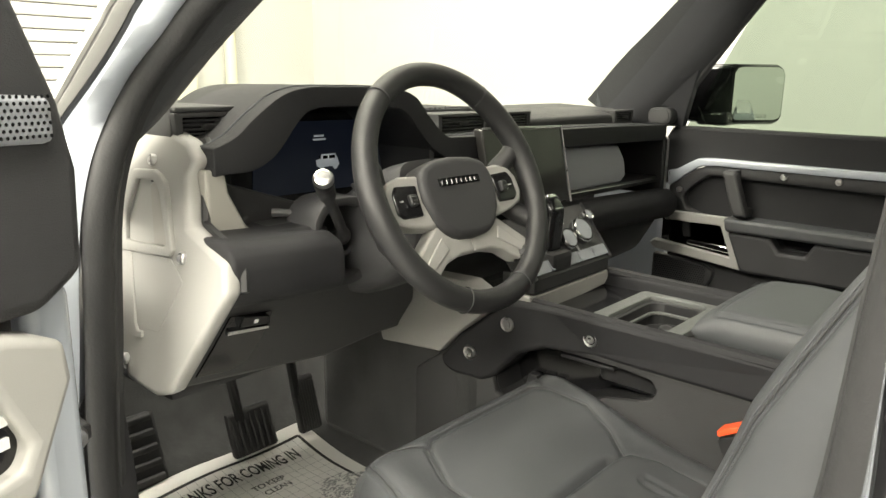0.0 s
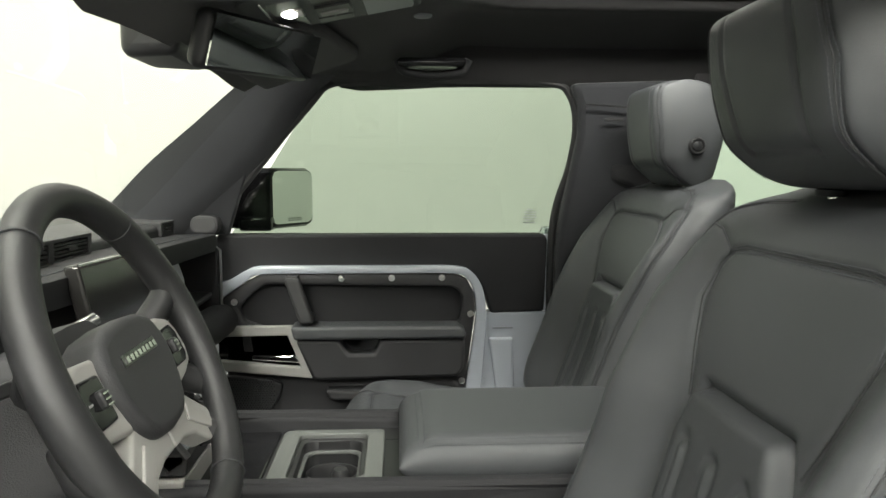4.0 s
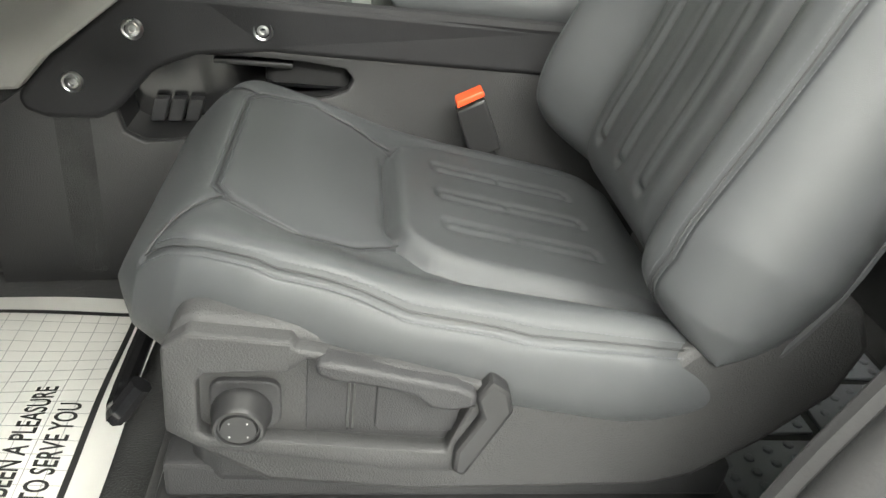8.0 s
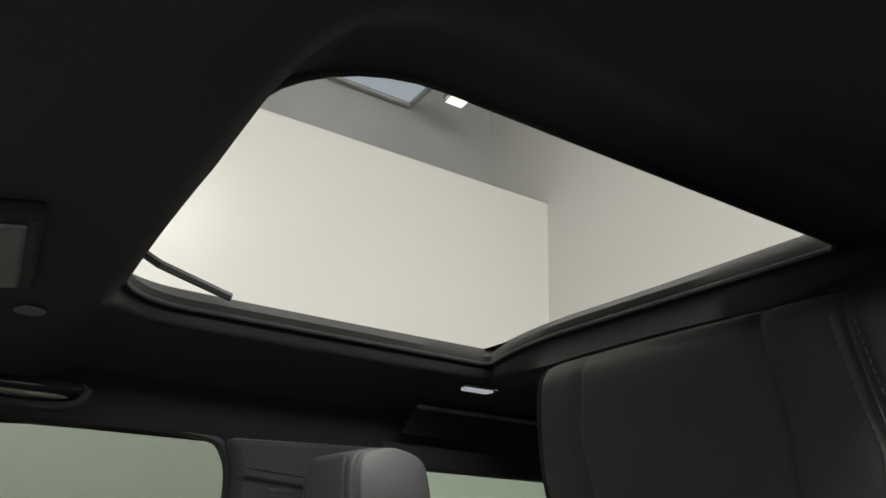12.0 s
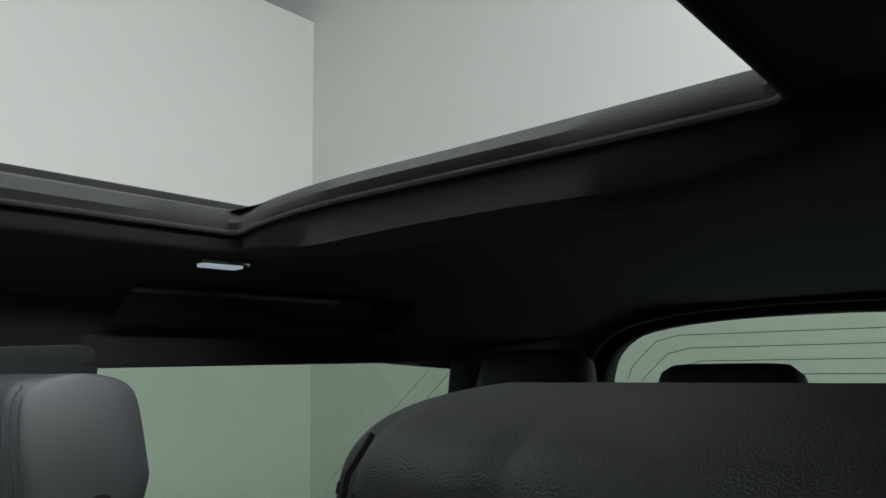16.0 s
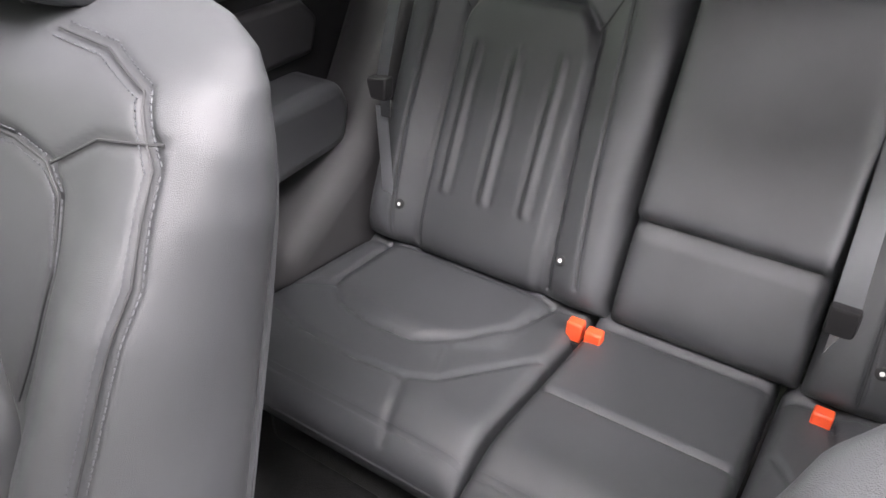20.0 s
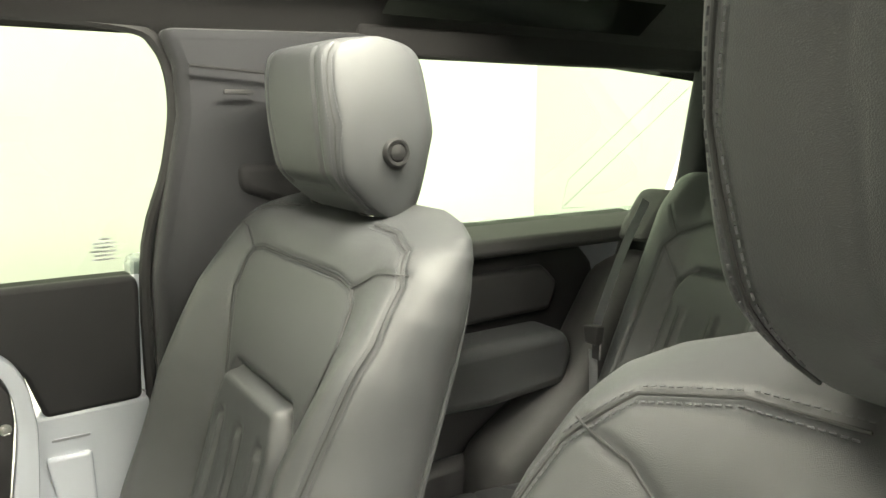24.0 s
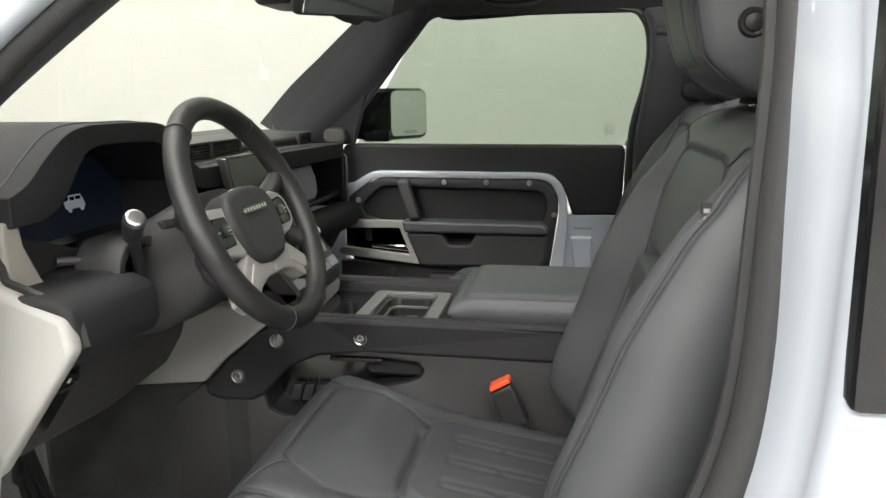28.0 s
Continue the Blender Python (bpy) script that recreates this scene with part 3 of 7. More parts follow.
part("b_pillar_trim_left", prism([(-0.05, 0.68), (-0.075, 1.1), (-0.10, 1.55), (-0.10, 1.68), (-0.32, 1.68), (-0.32, 0.68)], "x", -0.765, -0.72, 0.015,
                                 lean=lambda p: (p.x + 0.4 * max(0, p.z - 1.37), p.y, p.z)), PILLAR, car, "dark rear pillar trim")

# A-pillar trims, both sides
for s, nm in ((1, "right"), (-1, "left")):
    outer = curve([(s * 0.735, 0.83, 1.34), (s * 0.716, 0.735, 1.415), (s * 0.662, 0.585, 1.545), (s * 0.600, 0.455, 1.695), (s * 0.56, 0.36, 1.735)], 6)
    inner = curve([(0.715, 0.97, 1.430), (0.680, 0.86, 1.532), (0.638, 0.75, 1.614), (0.596, 0.65, 1.689), (0.560, 0.565, 1.748)], 6)
    if s < 0:
        outer = curve([(-0.728, 0.83, 1.34), (-0.705, 0.74, 1.425), (-0.655, 0.640, 1.545), (-0.590, 0.50, 1.680), (-0.56, 0.40, 1.735)], 6)
        inner = curve([(-0.665, 0.90, 1.37), (-0.628, 0.778, 1.446), (-0.600, 0.708, 1.511), (-0.573, 0.644, 1.570), (-0.515, 0.50, 1.705)], 6)
    rows = []
    for o, i in zip(outer, inner):
        mid = (o + i) / 2 + (Vector((-0.022, -0.030, -0.012)) if s > 0 else Vector((0.006, -0.012, -0.012)))
        rows.append([o, o.lerp(mid, 0.5) + Vector((-s * 0.010, -0.010, 0)), mid, i.lerp(mid, 0.5) + Vector((0, -0.006, -0.004)), i, i + Vector((s * 0.06, 0.015, 0.0)), o + Vector((s * 0.03, 0.03, 0.02))])
        rows[-1].append(rows[-1][0])
    part("a_pillar_trim_" + nm, sheet(rows), PILLAR, car, "dark grey fabric windscreen pillar trim", sharp=50)
# windscreen
WS = [[Vector((x, 0.98 - 0.05 * (x / 0.62) ** 2, 1.40)), Vector((x * 0.97, 0.735 - 0.03 * (x / 0.62) ** 2, 1.60)), Vector((x * 0.88, 0.60 - 0.02 * (x / 0.62) ** 2, 1.715))] for x in np.linspace(-0.70, 0.70, 13)]
ws = part("windscreen", sheet(WS), GLASS_CLEAR, car, "clear windscreen glass")
ws.visible_shadow = False

# ---------- roof lining ----------
SX0, SX1, SY0, SY1 = -0.282, 0.366, -0.388, 0.172


def roof_z(x, y):
    """Height of the roof lining."""
    a = abs(x)
    z = 1.80 - 0.02 * (a / 0.4) ** 2
    if a > 0.38:
        z -= 1.0 * (a - 0.38) ** 2
    ease = 1 - 0.75 * smooth01((a - 0.35) / 0.25)
    z -= (0.16 * max(0.0, y - 0.20) + 1.9 * max(0.0, y - 0.40) ** 2) * ease
    z += 0.036 * smooth01((a - 0.15) / 0.25) * smooth01((0.30 - y) / 0.15) * smooth01((0.63 - a) / 0.10)
    if y < -0.45:
        t = min(1.0, (-0.45 - y) / 0.2)
        z += 0.055 * t * t * (3 - 2 * t) * max(0.0, 1 - (a / 0.46) ** 4)
        z -= 0.07 * max(0.0, -0.7 - y)
    return z


def rounded(x0, x1, y0, y1, r, n=8):
    pts = []
    for cx, cy, a0 in ((x1 - r, y1 - r, 0), (x0 + r, y1 - r, 90), (x0 + r, y0 + r, 180), (x1 - r, y0 + r, 270)):
        for k in range(n + 1):
            a = radians(a0 + 90 * k / n)
            pts.append((cx + r * math.cos(a), cy + r * math.sin(a)))
    return pts


hole = rounded(SX0, SX1, SY0, SY1, 0.10, 8)[:18] + rounded(SX0, SX1, SY0, SY1, 0.02, 8)[18:]
ang = [math.atan2(y - (SY0 + SY1) / 2, x - (SX0 + SX1) / 2) for x, y in hole]


def border(a):
    """The outer edge of the lining in a direction from the sunroof's middle."""
    cx, cy = (SX0 + SX1) / 2, (SY0 + SY1) / 2
    dx, dy = math.cos(a), math.sin(a)
    ts = [((0.615 if dx > 0 else -0.615) - cx) / dx if abs(dx) > 1e-6 else 9, ((0.585 if dy > 0 else -1.56) - cy) / dy if abs(dy) > 1e-6 else 9]
    t = min(ts)
    # front corners cut off along the windscreen pillars
    k = 0.20 * abs(dx) + 0.26 * dy
    if dy > 0 and k > 1e-6:
        t = min(t, (0.20 * (0.605 - (cx if dx > 0 else -cx)) + 0.26 * (0.42 - cy)) / k)
    return cx + dx * t, cy + dy * t


# refine the hole outline so that the sheet follows the roof's curve
fine = []
for (x, y), (u, v) in zip(hole, hole[1:] + hole[:1]):
    d = math.hypot(u - x, v - y)
    k = max(1, int(d / 0.04))
    for j in range(k):
        fine.append((x + (u - x) * j / k, y + (v - y) * j / k))
fine = [(x, y - 0.042 * max(0.0, (x - 0.10) / 0.26) ** 2 if y < SY0 + 0.05 else y) for x, y in fine]
bm = bmesh.new()
rings = []
cxm, cym = (SX0 + SX1) / 2, (SY0 + SY1) / 2
for (x, y) in fine:
    a = math.atan2(y - cym, x - cxm)
    bx, by = border(a)
    col = []
    top = 1.852
    flare = 0.085 * smooth01((-0.14 - x) / 0.12)
    z0 = roof_z(x - flare, y)
    for lift, inw in ((top + 0.02, -0.02), (top, 0.010), (top - 0.010, 0.006), (top * 0.5 + z0 * 0.5 + 0.012, 0.0), (z0 + 0.006, -0.006)):
        k = math.hypot(x - cxm, y - cym)
        f = (k - inw) / k
        out_ = flare * (0.0 if inw > 0.001 else 0.45 if inw > -0.003 else 0.9)
        if inw == -0.02:
            out_ = 0.0
        col.append(bm.verts.new((cxm + (x - cxm) * f - out_, cym + (y - cym) * f, lift)))
    x -= flare
    for j in range(1, 15):
        t = (j / 14) ** 1.15
        px, py = x + (bx - x) * t, y + (by - y) * t
        col.append(bm.verts.new((px, py, roof_z(px, py))))
    rings.append(col)
for c, d in zip(rings, rings[1:] + rings[:1]):
    for j in range(len(c) - 1):
        bm.faces.new((c[j], d[j], d[j + 1], c[j + 1]))
tagged(finish("headliner", bm, HEADLINER, sharp=70), "black fabric roof lining with a large sunroof opening", "roof lining")
HL = bpy.data.objects["headliner"]
HL.parent = car
HL.matrix_parent_inverse = Matrix.Translation((0, 0, -0.55))
for key in ("category",):
    del HL[key]
part("sunroof_frame", sheet([[(0.385, y, 1.870), (0.50, y, 1.902), (0.63, y, 1.935)] for y in (-0.70, -0.4, 0.0, 0.26)]), HEADLINER, car, "black sunroof frame")
part("sunroof_frame", sheet([[(x, -0.425, 1.870), (x, -0.55, 1.900), (x, -0.69, 1.935)] for x in (-0.42, 0.0, 0.385, 0.64)]), HEADLINER, car, "black sunroof frame")
part("roof_panel_front", box((-0.66, 0.24, 1.929), (0.66, 0.62, 1.938), 0.003), PAINT, car)
part("roof_panel_rear", box((-0.66, -1.75, 1.929), (0.66, -0.66, 1.938), 0.003), PAINT, car)
part("roof_panel_left", box((-0.66, -0.66, 1.929), (-0.41, 0.24, 1.938), 0.003), PAINT, car)
part("roof_panel_right", box((0.62, -0.66, 1.929), (0.66, 0.24, 1.938), 0.003), PAINT, car)
for s in (-1, 1):
    part("roof_side", sheet([[(s * 0.60, y, 1.715), (s * 0.66, y, 1.73), (s * 0.68, y, 1.80), (s * 0.66, y, 1.94)] for y in (0.6, 0.2, -0.3, -0.9, -1.75)]), PAINT, car)
part("roof_aperture_seal", box((0.604, -0.66, 1.918), (0.6195, 0.24, 1.940), 0.003), HEADLINER, car, "black seal of the roof opening")
part("roof_aperture_seal", box((-0.41, -0.6595, 1.918), (0.604, -0.645, 1.940), 0.003), HEADLINER, car, "black seal of the roof opening")
part("roof_aperture_seal", box((-0.4095, -0.645, 1.918), (-0.395, 0.24, 1.940), 0.003), HEADLINER, car, "black seal of the roof opening")
lip = [Vector((cxm + (x - cxm) * 0.985, cym + (y - cym) * 0.985, 1.840)) for x, y in fine]
part("sunroof_lip", tube(lip, 0.0035, 8, True), HEADLINER, car, "black rubber edge of the sunroof opening")
part("sunroof_rail", box((0.362, -0.40, 1.842), (0.385, 0.19, 1.850), 0.003), HEADLINER, car, "black sunroof slide rail")
part("wind_deflector", tube([(0.345, 0.02, 1.862), (0.345, 0.12, 1.888), (0.30, 0.168, 1.892), (0.10, 0.185, 1.894), (-0.05, 0.185, 1.894), (-0.25, 0.172, 1.892), (-0.31, 0.12, 1.888), (-0.335, 0.02, 1.862)], 0.006, 6), SATIN, car, "black sunroof wind deflector bar")

# right-hand cant rail, B-pillar and alpine window
part("cant_rail_right", sheet([[(0.535, y, roof_z(0.535, y) + 0.004), (0.575, y, 1.713), (0.600, y, 1.700), (0.618, y, 1.708), (0.63, y, 1.75)] for y in np.linspace(0.5, -1.2, 12)]), HEADLINER, car)
part("b_pillar_trim_right", prism([(-0.085, 0.70), (-0.075, 1.0), (-0.075, 1.37), (-0.098, 1.60), (-0.09, 1.66), (-0.07, 1.705), (-0.36, 1.715), (-0.37, 1.69), (-0.42, 1.40), (-0.42, 0.70)],
                                  "x", 0.70, 0.75, 0.015, 3, lean=lambda p: (p.x - 0.42 * max(0, p.z - 1.37), p.y, p.z)), PILLAR, car, "dark fabric door pillar trim")
part("pillar_seam", tube([(0.702, -0.085, 1.362), (0.702, -0.25, 1.358), (0.702, -0.40, 1.362)], 0.002, 6), SATIN, car)
part("pillar_seam", tube([(0.556, -0.10, 1.660), (0.556, -0.22, 1.652), (0.556, -0.36, 1.652)], 0.0022, 6), SATIN, car)
part("airbag_tag", box((0.566, -0.185, 1.626), (0.570, -0.145, 1.632), 0.001), SATIN, car, "small moulded tag")
part("door_frame_right", tube(curve([(0.728, -0.066, 1.00), (0.728, -0.066, 1.37), (0.665, -0.092, 1.53), (0.625, -0.096, 1.62), (0.602, -0.075, 1.685), (0.594, -0.02, 1.709), (0.592, 0.20, 1.712), (0.594, 0.42, 1.708), (0.620, 0.50, 1.65), (0.700, 0.68, 1.45)], 5), 0.0085, 8),
     RUBBER, car, "black rubber seal round the passenger door opening")
part("door_frame_paint", tube(curve([(0.745, -0.074, 1.00), (0.742, -0.076, 1.37), (0.682, -0.106, 1.53), (0.64, -0.108, 1.62), (0.62, -0.092, 1.685)], 5), 0.007, 8), SILVER, car, "narrow pale edge of the door opening")


def alpine(u, v):
    """A point on the sloping roof side: u along the car, v from the upper edge (0) to the lower (1)."""
    return Vector((0.480 + 0.058 * v, u, 1.790 - 0.046 * v))


al = part("alpine_window", sheet([[alpine(y, v) + Vector((-0.004, 0, -0.006)) for v in (0, 0.25, 0.5, 0.75, 1)] for y in np.linspace(-0.36, -0.88, 8)]), ROOF_GLASS, car, "dark glossy roof side window")
# Added chrome strip imitates the light showing along the window's upper edge.
part("window_light_strip", sheet([[alpine(y, v) + Vector((-0.006, 0, -0.009)) for v in (0.0, 0.06, 0.12)] for y in np.linspace(-0.36, -0.70, 6)]), CHROME, al, "chrome strip in place of light along the roof window")

# rear quarter on the right: window, ledge, trim
qg = part("quarter_window_right", sheet([[Vector((side_x(z) + 0.005, y, z)) for z in (1.385, 1.50, 1.60, 1.70)] for y in (-0.36, -0.7, -1.02, -1.19)]), GLASS_REAR, car, "green-tinted rear quarter window")
qg.visible_shadow = False
# Thin bent grey lines across the quarter window.
for line in ([(0.578, -1.032, 1.671), (0.660, -0.84, 1.475), (0.684, -0.848, 1.417), (0.685, -0.911, 1.415)], [(0.582, -1.094, 1.66), (0.684, -0.848, 1.417)]):
    part("bent_line", tube(line, 0.0005, 4), PANEL_GREY, qg)
part("quarter_frame_top", prism([(-0.34, 1.684), (-1.22, 1.684), (-1.22, 1.73), (-0.34, 1.73)], "x", 0.565, 0.60, 0.006), HEADLINER, car)
part("c_pillar_trim_right", prism([(-1.185, 1.395), (-1.170, 1.47), (-1.106, 1.65), (-1.088, 1.70), (-1.60, 1.76), (-1.60, 0.70), (-1.05, 0.70), (-1.03, 1.30), (-1.06, 1.38)], "x", 0.655, 0.72, 0.02, 3,
                                  lean=lambda p: (p.x - 0.42 * max(0, p.z - 1.37), p.y, p.z)), PILLAR, car, "dark rear pillar trim")
part("quarter_ledge", prism([(0.655, 1.375), (0.76, 1.395), (0.76, 1.36), (0.66, 1.34), (0.645, 1.35)], "y", -1.10, -0.34, 0.006), PLASTIC_LOW, car, "charcoal window ledge")
part("quarter_trim", prism([(-0.36, 0.70), (-0.36, 1.35), (-0.90, 1.35), (-0.95, 1.30), (-1.02, 1.06), (-1.02, 0.70)], "x", 0.69, 0.75, 0.02, 3), SOFT, car, "dark rear side trim")
part("side_armrest", prism([(-0.38, 1.195), (-0.80, 1.195), (-0.82, 1.15), (-0.80, 1.085), (-0.62, 1.075), (-0.38, 1.09)], "x", 0.60, 0.71, 0.022, 3), LEATHER, car, "dark padded rear side armrest")
part("side_pocket", prism([(-0.42, 1.31), (-0.80, 1.31), (-0.84, 1.27), (-0.82, 1.215), (-0.42, 1.21)], "x", 0.675, 0.70, 0.012, 3), PLASTIC, car)
part("wheel_arch_trim", prism([(-0.58, 0.70), (-0.60, 0.98), (-0.80, 1.10), (-0.93, 1.30), (-1.06, 1.33), (-1.06, 0.70)], "x", 0.565, 0.70, 0.045, 4), PLASTIC_LOW, car, "charcoal wheel arch trim")
part("speaker_cover", prism([(-0.66, 0.72), (-0.66, 0.96), (-0.46, 0.96), (-0.46, 0.72)], "x", 0.66, 0.70, 0.02, 3), PLASTIC, car)
# left rear trim, mirrored and plain
part("quarter_trim_left", box((-0.75, -1.6, 0.70), (-0.69, -0.30, 1.38), 0.02), SOFT, car)
part("quarter_glass_surround", box((-0.735, -1.6, 1.38), (-0.60, -0.32, 1.40), 0.01), PLASTIC_LOW, car)
part("quarter_window_left", sheet([[Vector((-side_x(z) - 0.01, y, z)) for z in (1.385, 1.50, 1.60, 1.71)] for y in (-0.34, -0.8, -1.2, -1.6)]), GLASS_REAR, car, "tinted rear quarter window").visible_shadow = False
part("cant_rail_left", sheet([[(-0.535, y, roof_z(0.535, y) + 0.004), (-0.575, y, 1.713), (-0.600, y, 1.700), (-0.618, y, 1.708), (-0.66, y, 1.75)] for y in np.linspace(0.5, -1.6, 12)]), HEADLINER, car)

# tailgate with its window and heater lines
win = curve([(0.47, 0, 1.30), (0.487, 0, 1.50), (0.478, 0, 1.63), (0.44, 0, 1.708), (0.34, 0, 1.755), (0.14, 0, 1.775), (-0.14, 0, 1.775), (-0.34, 0, 1.755), (-0.44, 0, 1.708), (-0.478, 0, 1.63), (-0.487, 0, 1.50), (-0.47, 0, 1.30), (-0.40, 0, 1.20), (0, 0, 1.17), (0.40, 0, 1.20)], 4, True)
big = []
for p in win:
    a = math.atan2(p.z - 1.5, p.x)
    k = min(0.74 / max(1e-6, abs(math.cos(a))), (0.42 if p.z > 1.5 else 0.85) / max(1e-6, abs(math.sin(a))))
    big.append((k * math.cos(a), 1.5 + k * math.sin(a)))
part("tailgate_trim", ribbon(big, [(p.x, p.z) for p in win], "y", -1.62, -1.56, 0.004, True), PILLAR, car, "dark tailgate trim round the rear window")
part("tailgate_seal", tube([(p.x, -1.555, p.z) for p in win], 0.012, 8, True), RUBBER, car)
part("seal_lip", tube([(p.x * 1.03, -1.50, 1.5 + (p.z - 1.5) * 1.06) for p in win], 0.010, 8, True), PILLAR, car)
bm = bmesh.new()
bm.faces.new([bm.verts.new((p.x, -1.60, p.z)) for p in win])
rg = part("rear_window", bm, GLASS_REAR, car, "green-tinted rear window with heater lines", smooth=False)
rg.visible_shadow = False
for k in range(7):
    f = 0.90 - 0.075 * k
    top = 1.735 - 0.030 * k
    xs = 0.44 - 0.026 * k
    path = [(xs, -1.598, 1.22), (xs, -1.598, top - 0.12), (xs - 0.02, -1.598, top - 0.07), (xs - 0.085, -1.598, top - 0.012), (xs - 0.14, -1.598, top), (-xs + 0.14, -1.598, top), (-xs + 0.085, -1.598, top - 0.012), (-xs + 0.02, -1.598, top - 0.07), (-xs, -1.598, top - 0.12), (-xs, -1.598, 1.22)]
    part("heater_line", tube(path, 0.0008, 4), LINE, rg)

# interior floor
part("carpet", sheet([[(x, y, z + 0.004 * math.sin(7 * x + 5 * y)) for x in np.linspace(-0.74, 0.74, 12)] for y, z in ((-1.6, 0.70), (-0.9, 0.70), (-0.35, 0.715), (0.0, 0.715), (0.4, 0.715), (0.8, 0.715), (1.02, 0.718), (1.12, 0.73), (1.18, 0.77), (1.25, 0.88), (1.29, 1.05), (1.30, 1.3))]), CARPET, car, "dark grey floor carpet")

rmat = thing("rear_rubber_mat", "black rubber floor mat with raised tread plates", "floor mat", (-0.45, -0.22, 0.72))
part("mat", prism([(-0.68, -0.42), (-0.68, -0.03), (-0.20, -0.03), (-0.20, -0.42)], "z", 0.722, 0.730, 0.004), RUBBER, rmat)
for k in range(4):
    for j in range(2):
        x0, y0 = -0.64 + 0.105 * k, -0.40 + 0.17 * j
        tp = part("tread_plate", box((x0, y0, 0.730), (x0 + 0.092, y0 + 0.155, 0.736), 0.002), PANEL_GREY, rmat, "grey tread plate")
        for a in range(4):
            for b in range(5):
                part("tread_stud", lathe([(0.006, 0), (0.0055, 0.003), (0.003, 0.004)], (x0 + 0.012 + a * 0.021 + (b % 2) * 0.008, y0 + 0.016 + b * 0.03, 0.736), (0, 0, 1), 8), PANEL_GREY, tp)

# ---------- front seats ----------


def front_seat(cx, y0, driver):
    side = -1 if driver else 1          # outboard side
    name = "driver_seat" if driver else "passenger_seat"
    lab = "dark grey leather driver seat with power controls on its side" if driver else "dark grey leather front passenger seat with headrest"
    seat = thing(name, lab, "car seat", (cx, y0 + 0.2, 0.72), group="front seats")
    # backrest: v runs up the spine, w points forwards
    lean = math.atan(0.343)
    org = Vector((cx, y0 + 0.066 + 0.343 * 0.087, 0.96))
    up = Vector((0, -math.sin(lean), math.cos(lean)))
    fw = Vector((0, math.cos(lean), math.sin(lean)))
    m = Matrix(((1, 0, 0, org.x), (0, up.y, fw.y, org.y), (0, up.z, fw.z, org.z), (0, 0, 0, 1)))
    LB = 0.600

    def half(v):
        t = v / LB
        return float(np.interp(t, [0, 0.12, 0.22, 0.45, 0.7, 0.82, 0.88, 0.93, 0.96, 0.985, 1], [0.236, 0.262, 0.271, 0.262, 0.258, 0.254, 0.246, 0.233, 0.215, 0.185, 0.150]))

    def top(u, v):
        t = v / LB
        w = np.interp(t, [0, 0.55, 0.80, 1.0], [0.112, 0.114, 0.145, 0.15])
        a = np.abs(u)
        wing = smooth01((a - w) / 0.095) * np.interp(t, [0, 0.12, 0.5, 0.72, 0.88, 1], [0.050, 0.068, 0.066, 0.044, 0.012, -0.006])
        return wing + 0.004 * np.cos(t * 9) - 0.05 * smooth01((t - 0.86) / 0.14) ** 2

    def back(v):
        return -0.110 + 0.012 * (v / LB)
    insert = [(-0.104, -0.02), (-0.106, 0.19), (-0.102, 0.318), (-0.084, 0.356), (0.084, 0.356), (0.102, 0.318), (0.106, 0.19), (0.104, -0.02)]
    upper = [(-0.112, 0.335), (-0.134, 0.385), (-0.154, 0.440), (-0.150, 0.482), (-0.136, 0.497), (-0.105, 0.503), (0.105, 0.503), (0.136, 0.497), (0.150, 0.482), (0.154, 0.440), (0.134, 0.385), (0.112, 0.335)]
    bol1 = [(-0.206, 0.05), (-0.222, 0.10), (-0.226, 0.25), (-0.231, 0.38), (-0.233, 0.46), (-0.222, 0.515), (-0.196, 0.548), (-0.15, 0.562), (-0.10, 0.565)]
    bol2 = [(-x, v) for x, v in bol1]
    ties = [[(-0.140, 0.497), (-0.180, 0.520), (-0.222, 0.527)], [(0.140, 0.497), (0.180, 0.520), (0.222, 0.527)]]
    ribs = [[(x, 0.10), (x, 0.292)] for x in (-0.063, 0.0, 0.063)]
    grooves = [([(x + d, 0.095), (x + d, 0.297)], 0.0022, 0.0035) for x in (-0.063, 0.0, 0.063) for d in (-0.010, 0.010)]
    grooves += [([(x - 0.001, v), (x + 0.001, v)], 0.006, 0.006) for x in (-0.063, 0.0, 0.063) for v in (0.092, 0.300)]

    def in_insert(u, v):
        return smooth01((0.106 - np.abs(u) - 0.35 * np.maximum(0, v - 0.30)) / 0.016) * smooth01((0.358 - v) / 0.016)
    bm, surf = cushion(m, 0.04, LB, half, top, back,
                       seams=[(insert, 0.009, 0.005), (upper, 0.005, 0.004), (bol1, 0.005, 0.004), (bol2, 0.005, 0.004)] + [(t, 0.003, 0.003) for t in ties] + grooves,
                       ribs=[(r, 0.003, 0.005) for r in ribs], raised=[(in_insert, 0.014)], nu=190, nv=180, edge=6.5, endp=9)
    bk = part("backrest", bm, LEATHER, seat, "dark grey leather backrest with ribbed centre", sharp=70)
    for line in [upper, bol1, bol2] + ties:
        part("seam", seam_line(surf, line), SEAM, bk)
    for line in (upper[2:-2], bol1, bol2):
        part("stitching", stitches(surf, [line]), THREAD, bk)
    part("back_piping", tube([m @ Vector((q * half(v) * 0.93, v, -0.074)) for q, v in [(-1, 0.06 + 0.03 * k) for k in range(18)] + [(1, 0.57 - 0.03 * k) for k in range(18)]], 0.0032, 6), LEATHER, bk, "leather piping along the back edge")
    # rear shell
    shell = [m @ Vector((x * 0.78, v * 0.9 + 0.03, -0.078)) for x, v in ((-0.20, 0.04), (-0.22, 0.30), (-0.17, 0.53), (0.17, 0.53), (0.22, 0.30), (0.20, 0.04))]
    bm = bmesh.new()
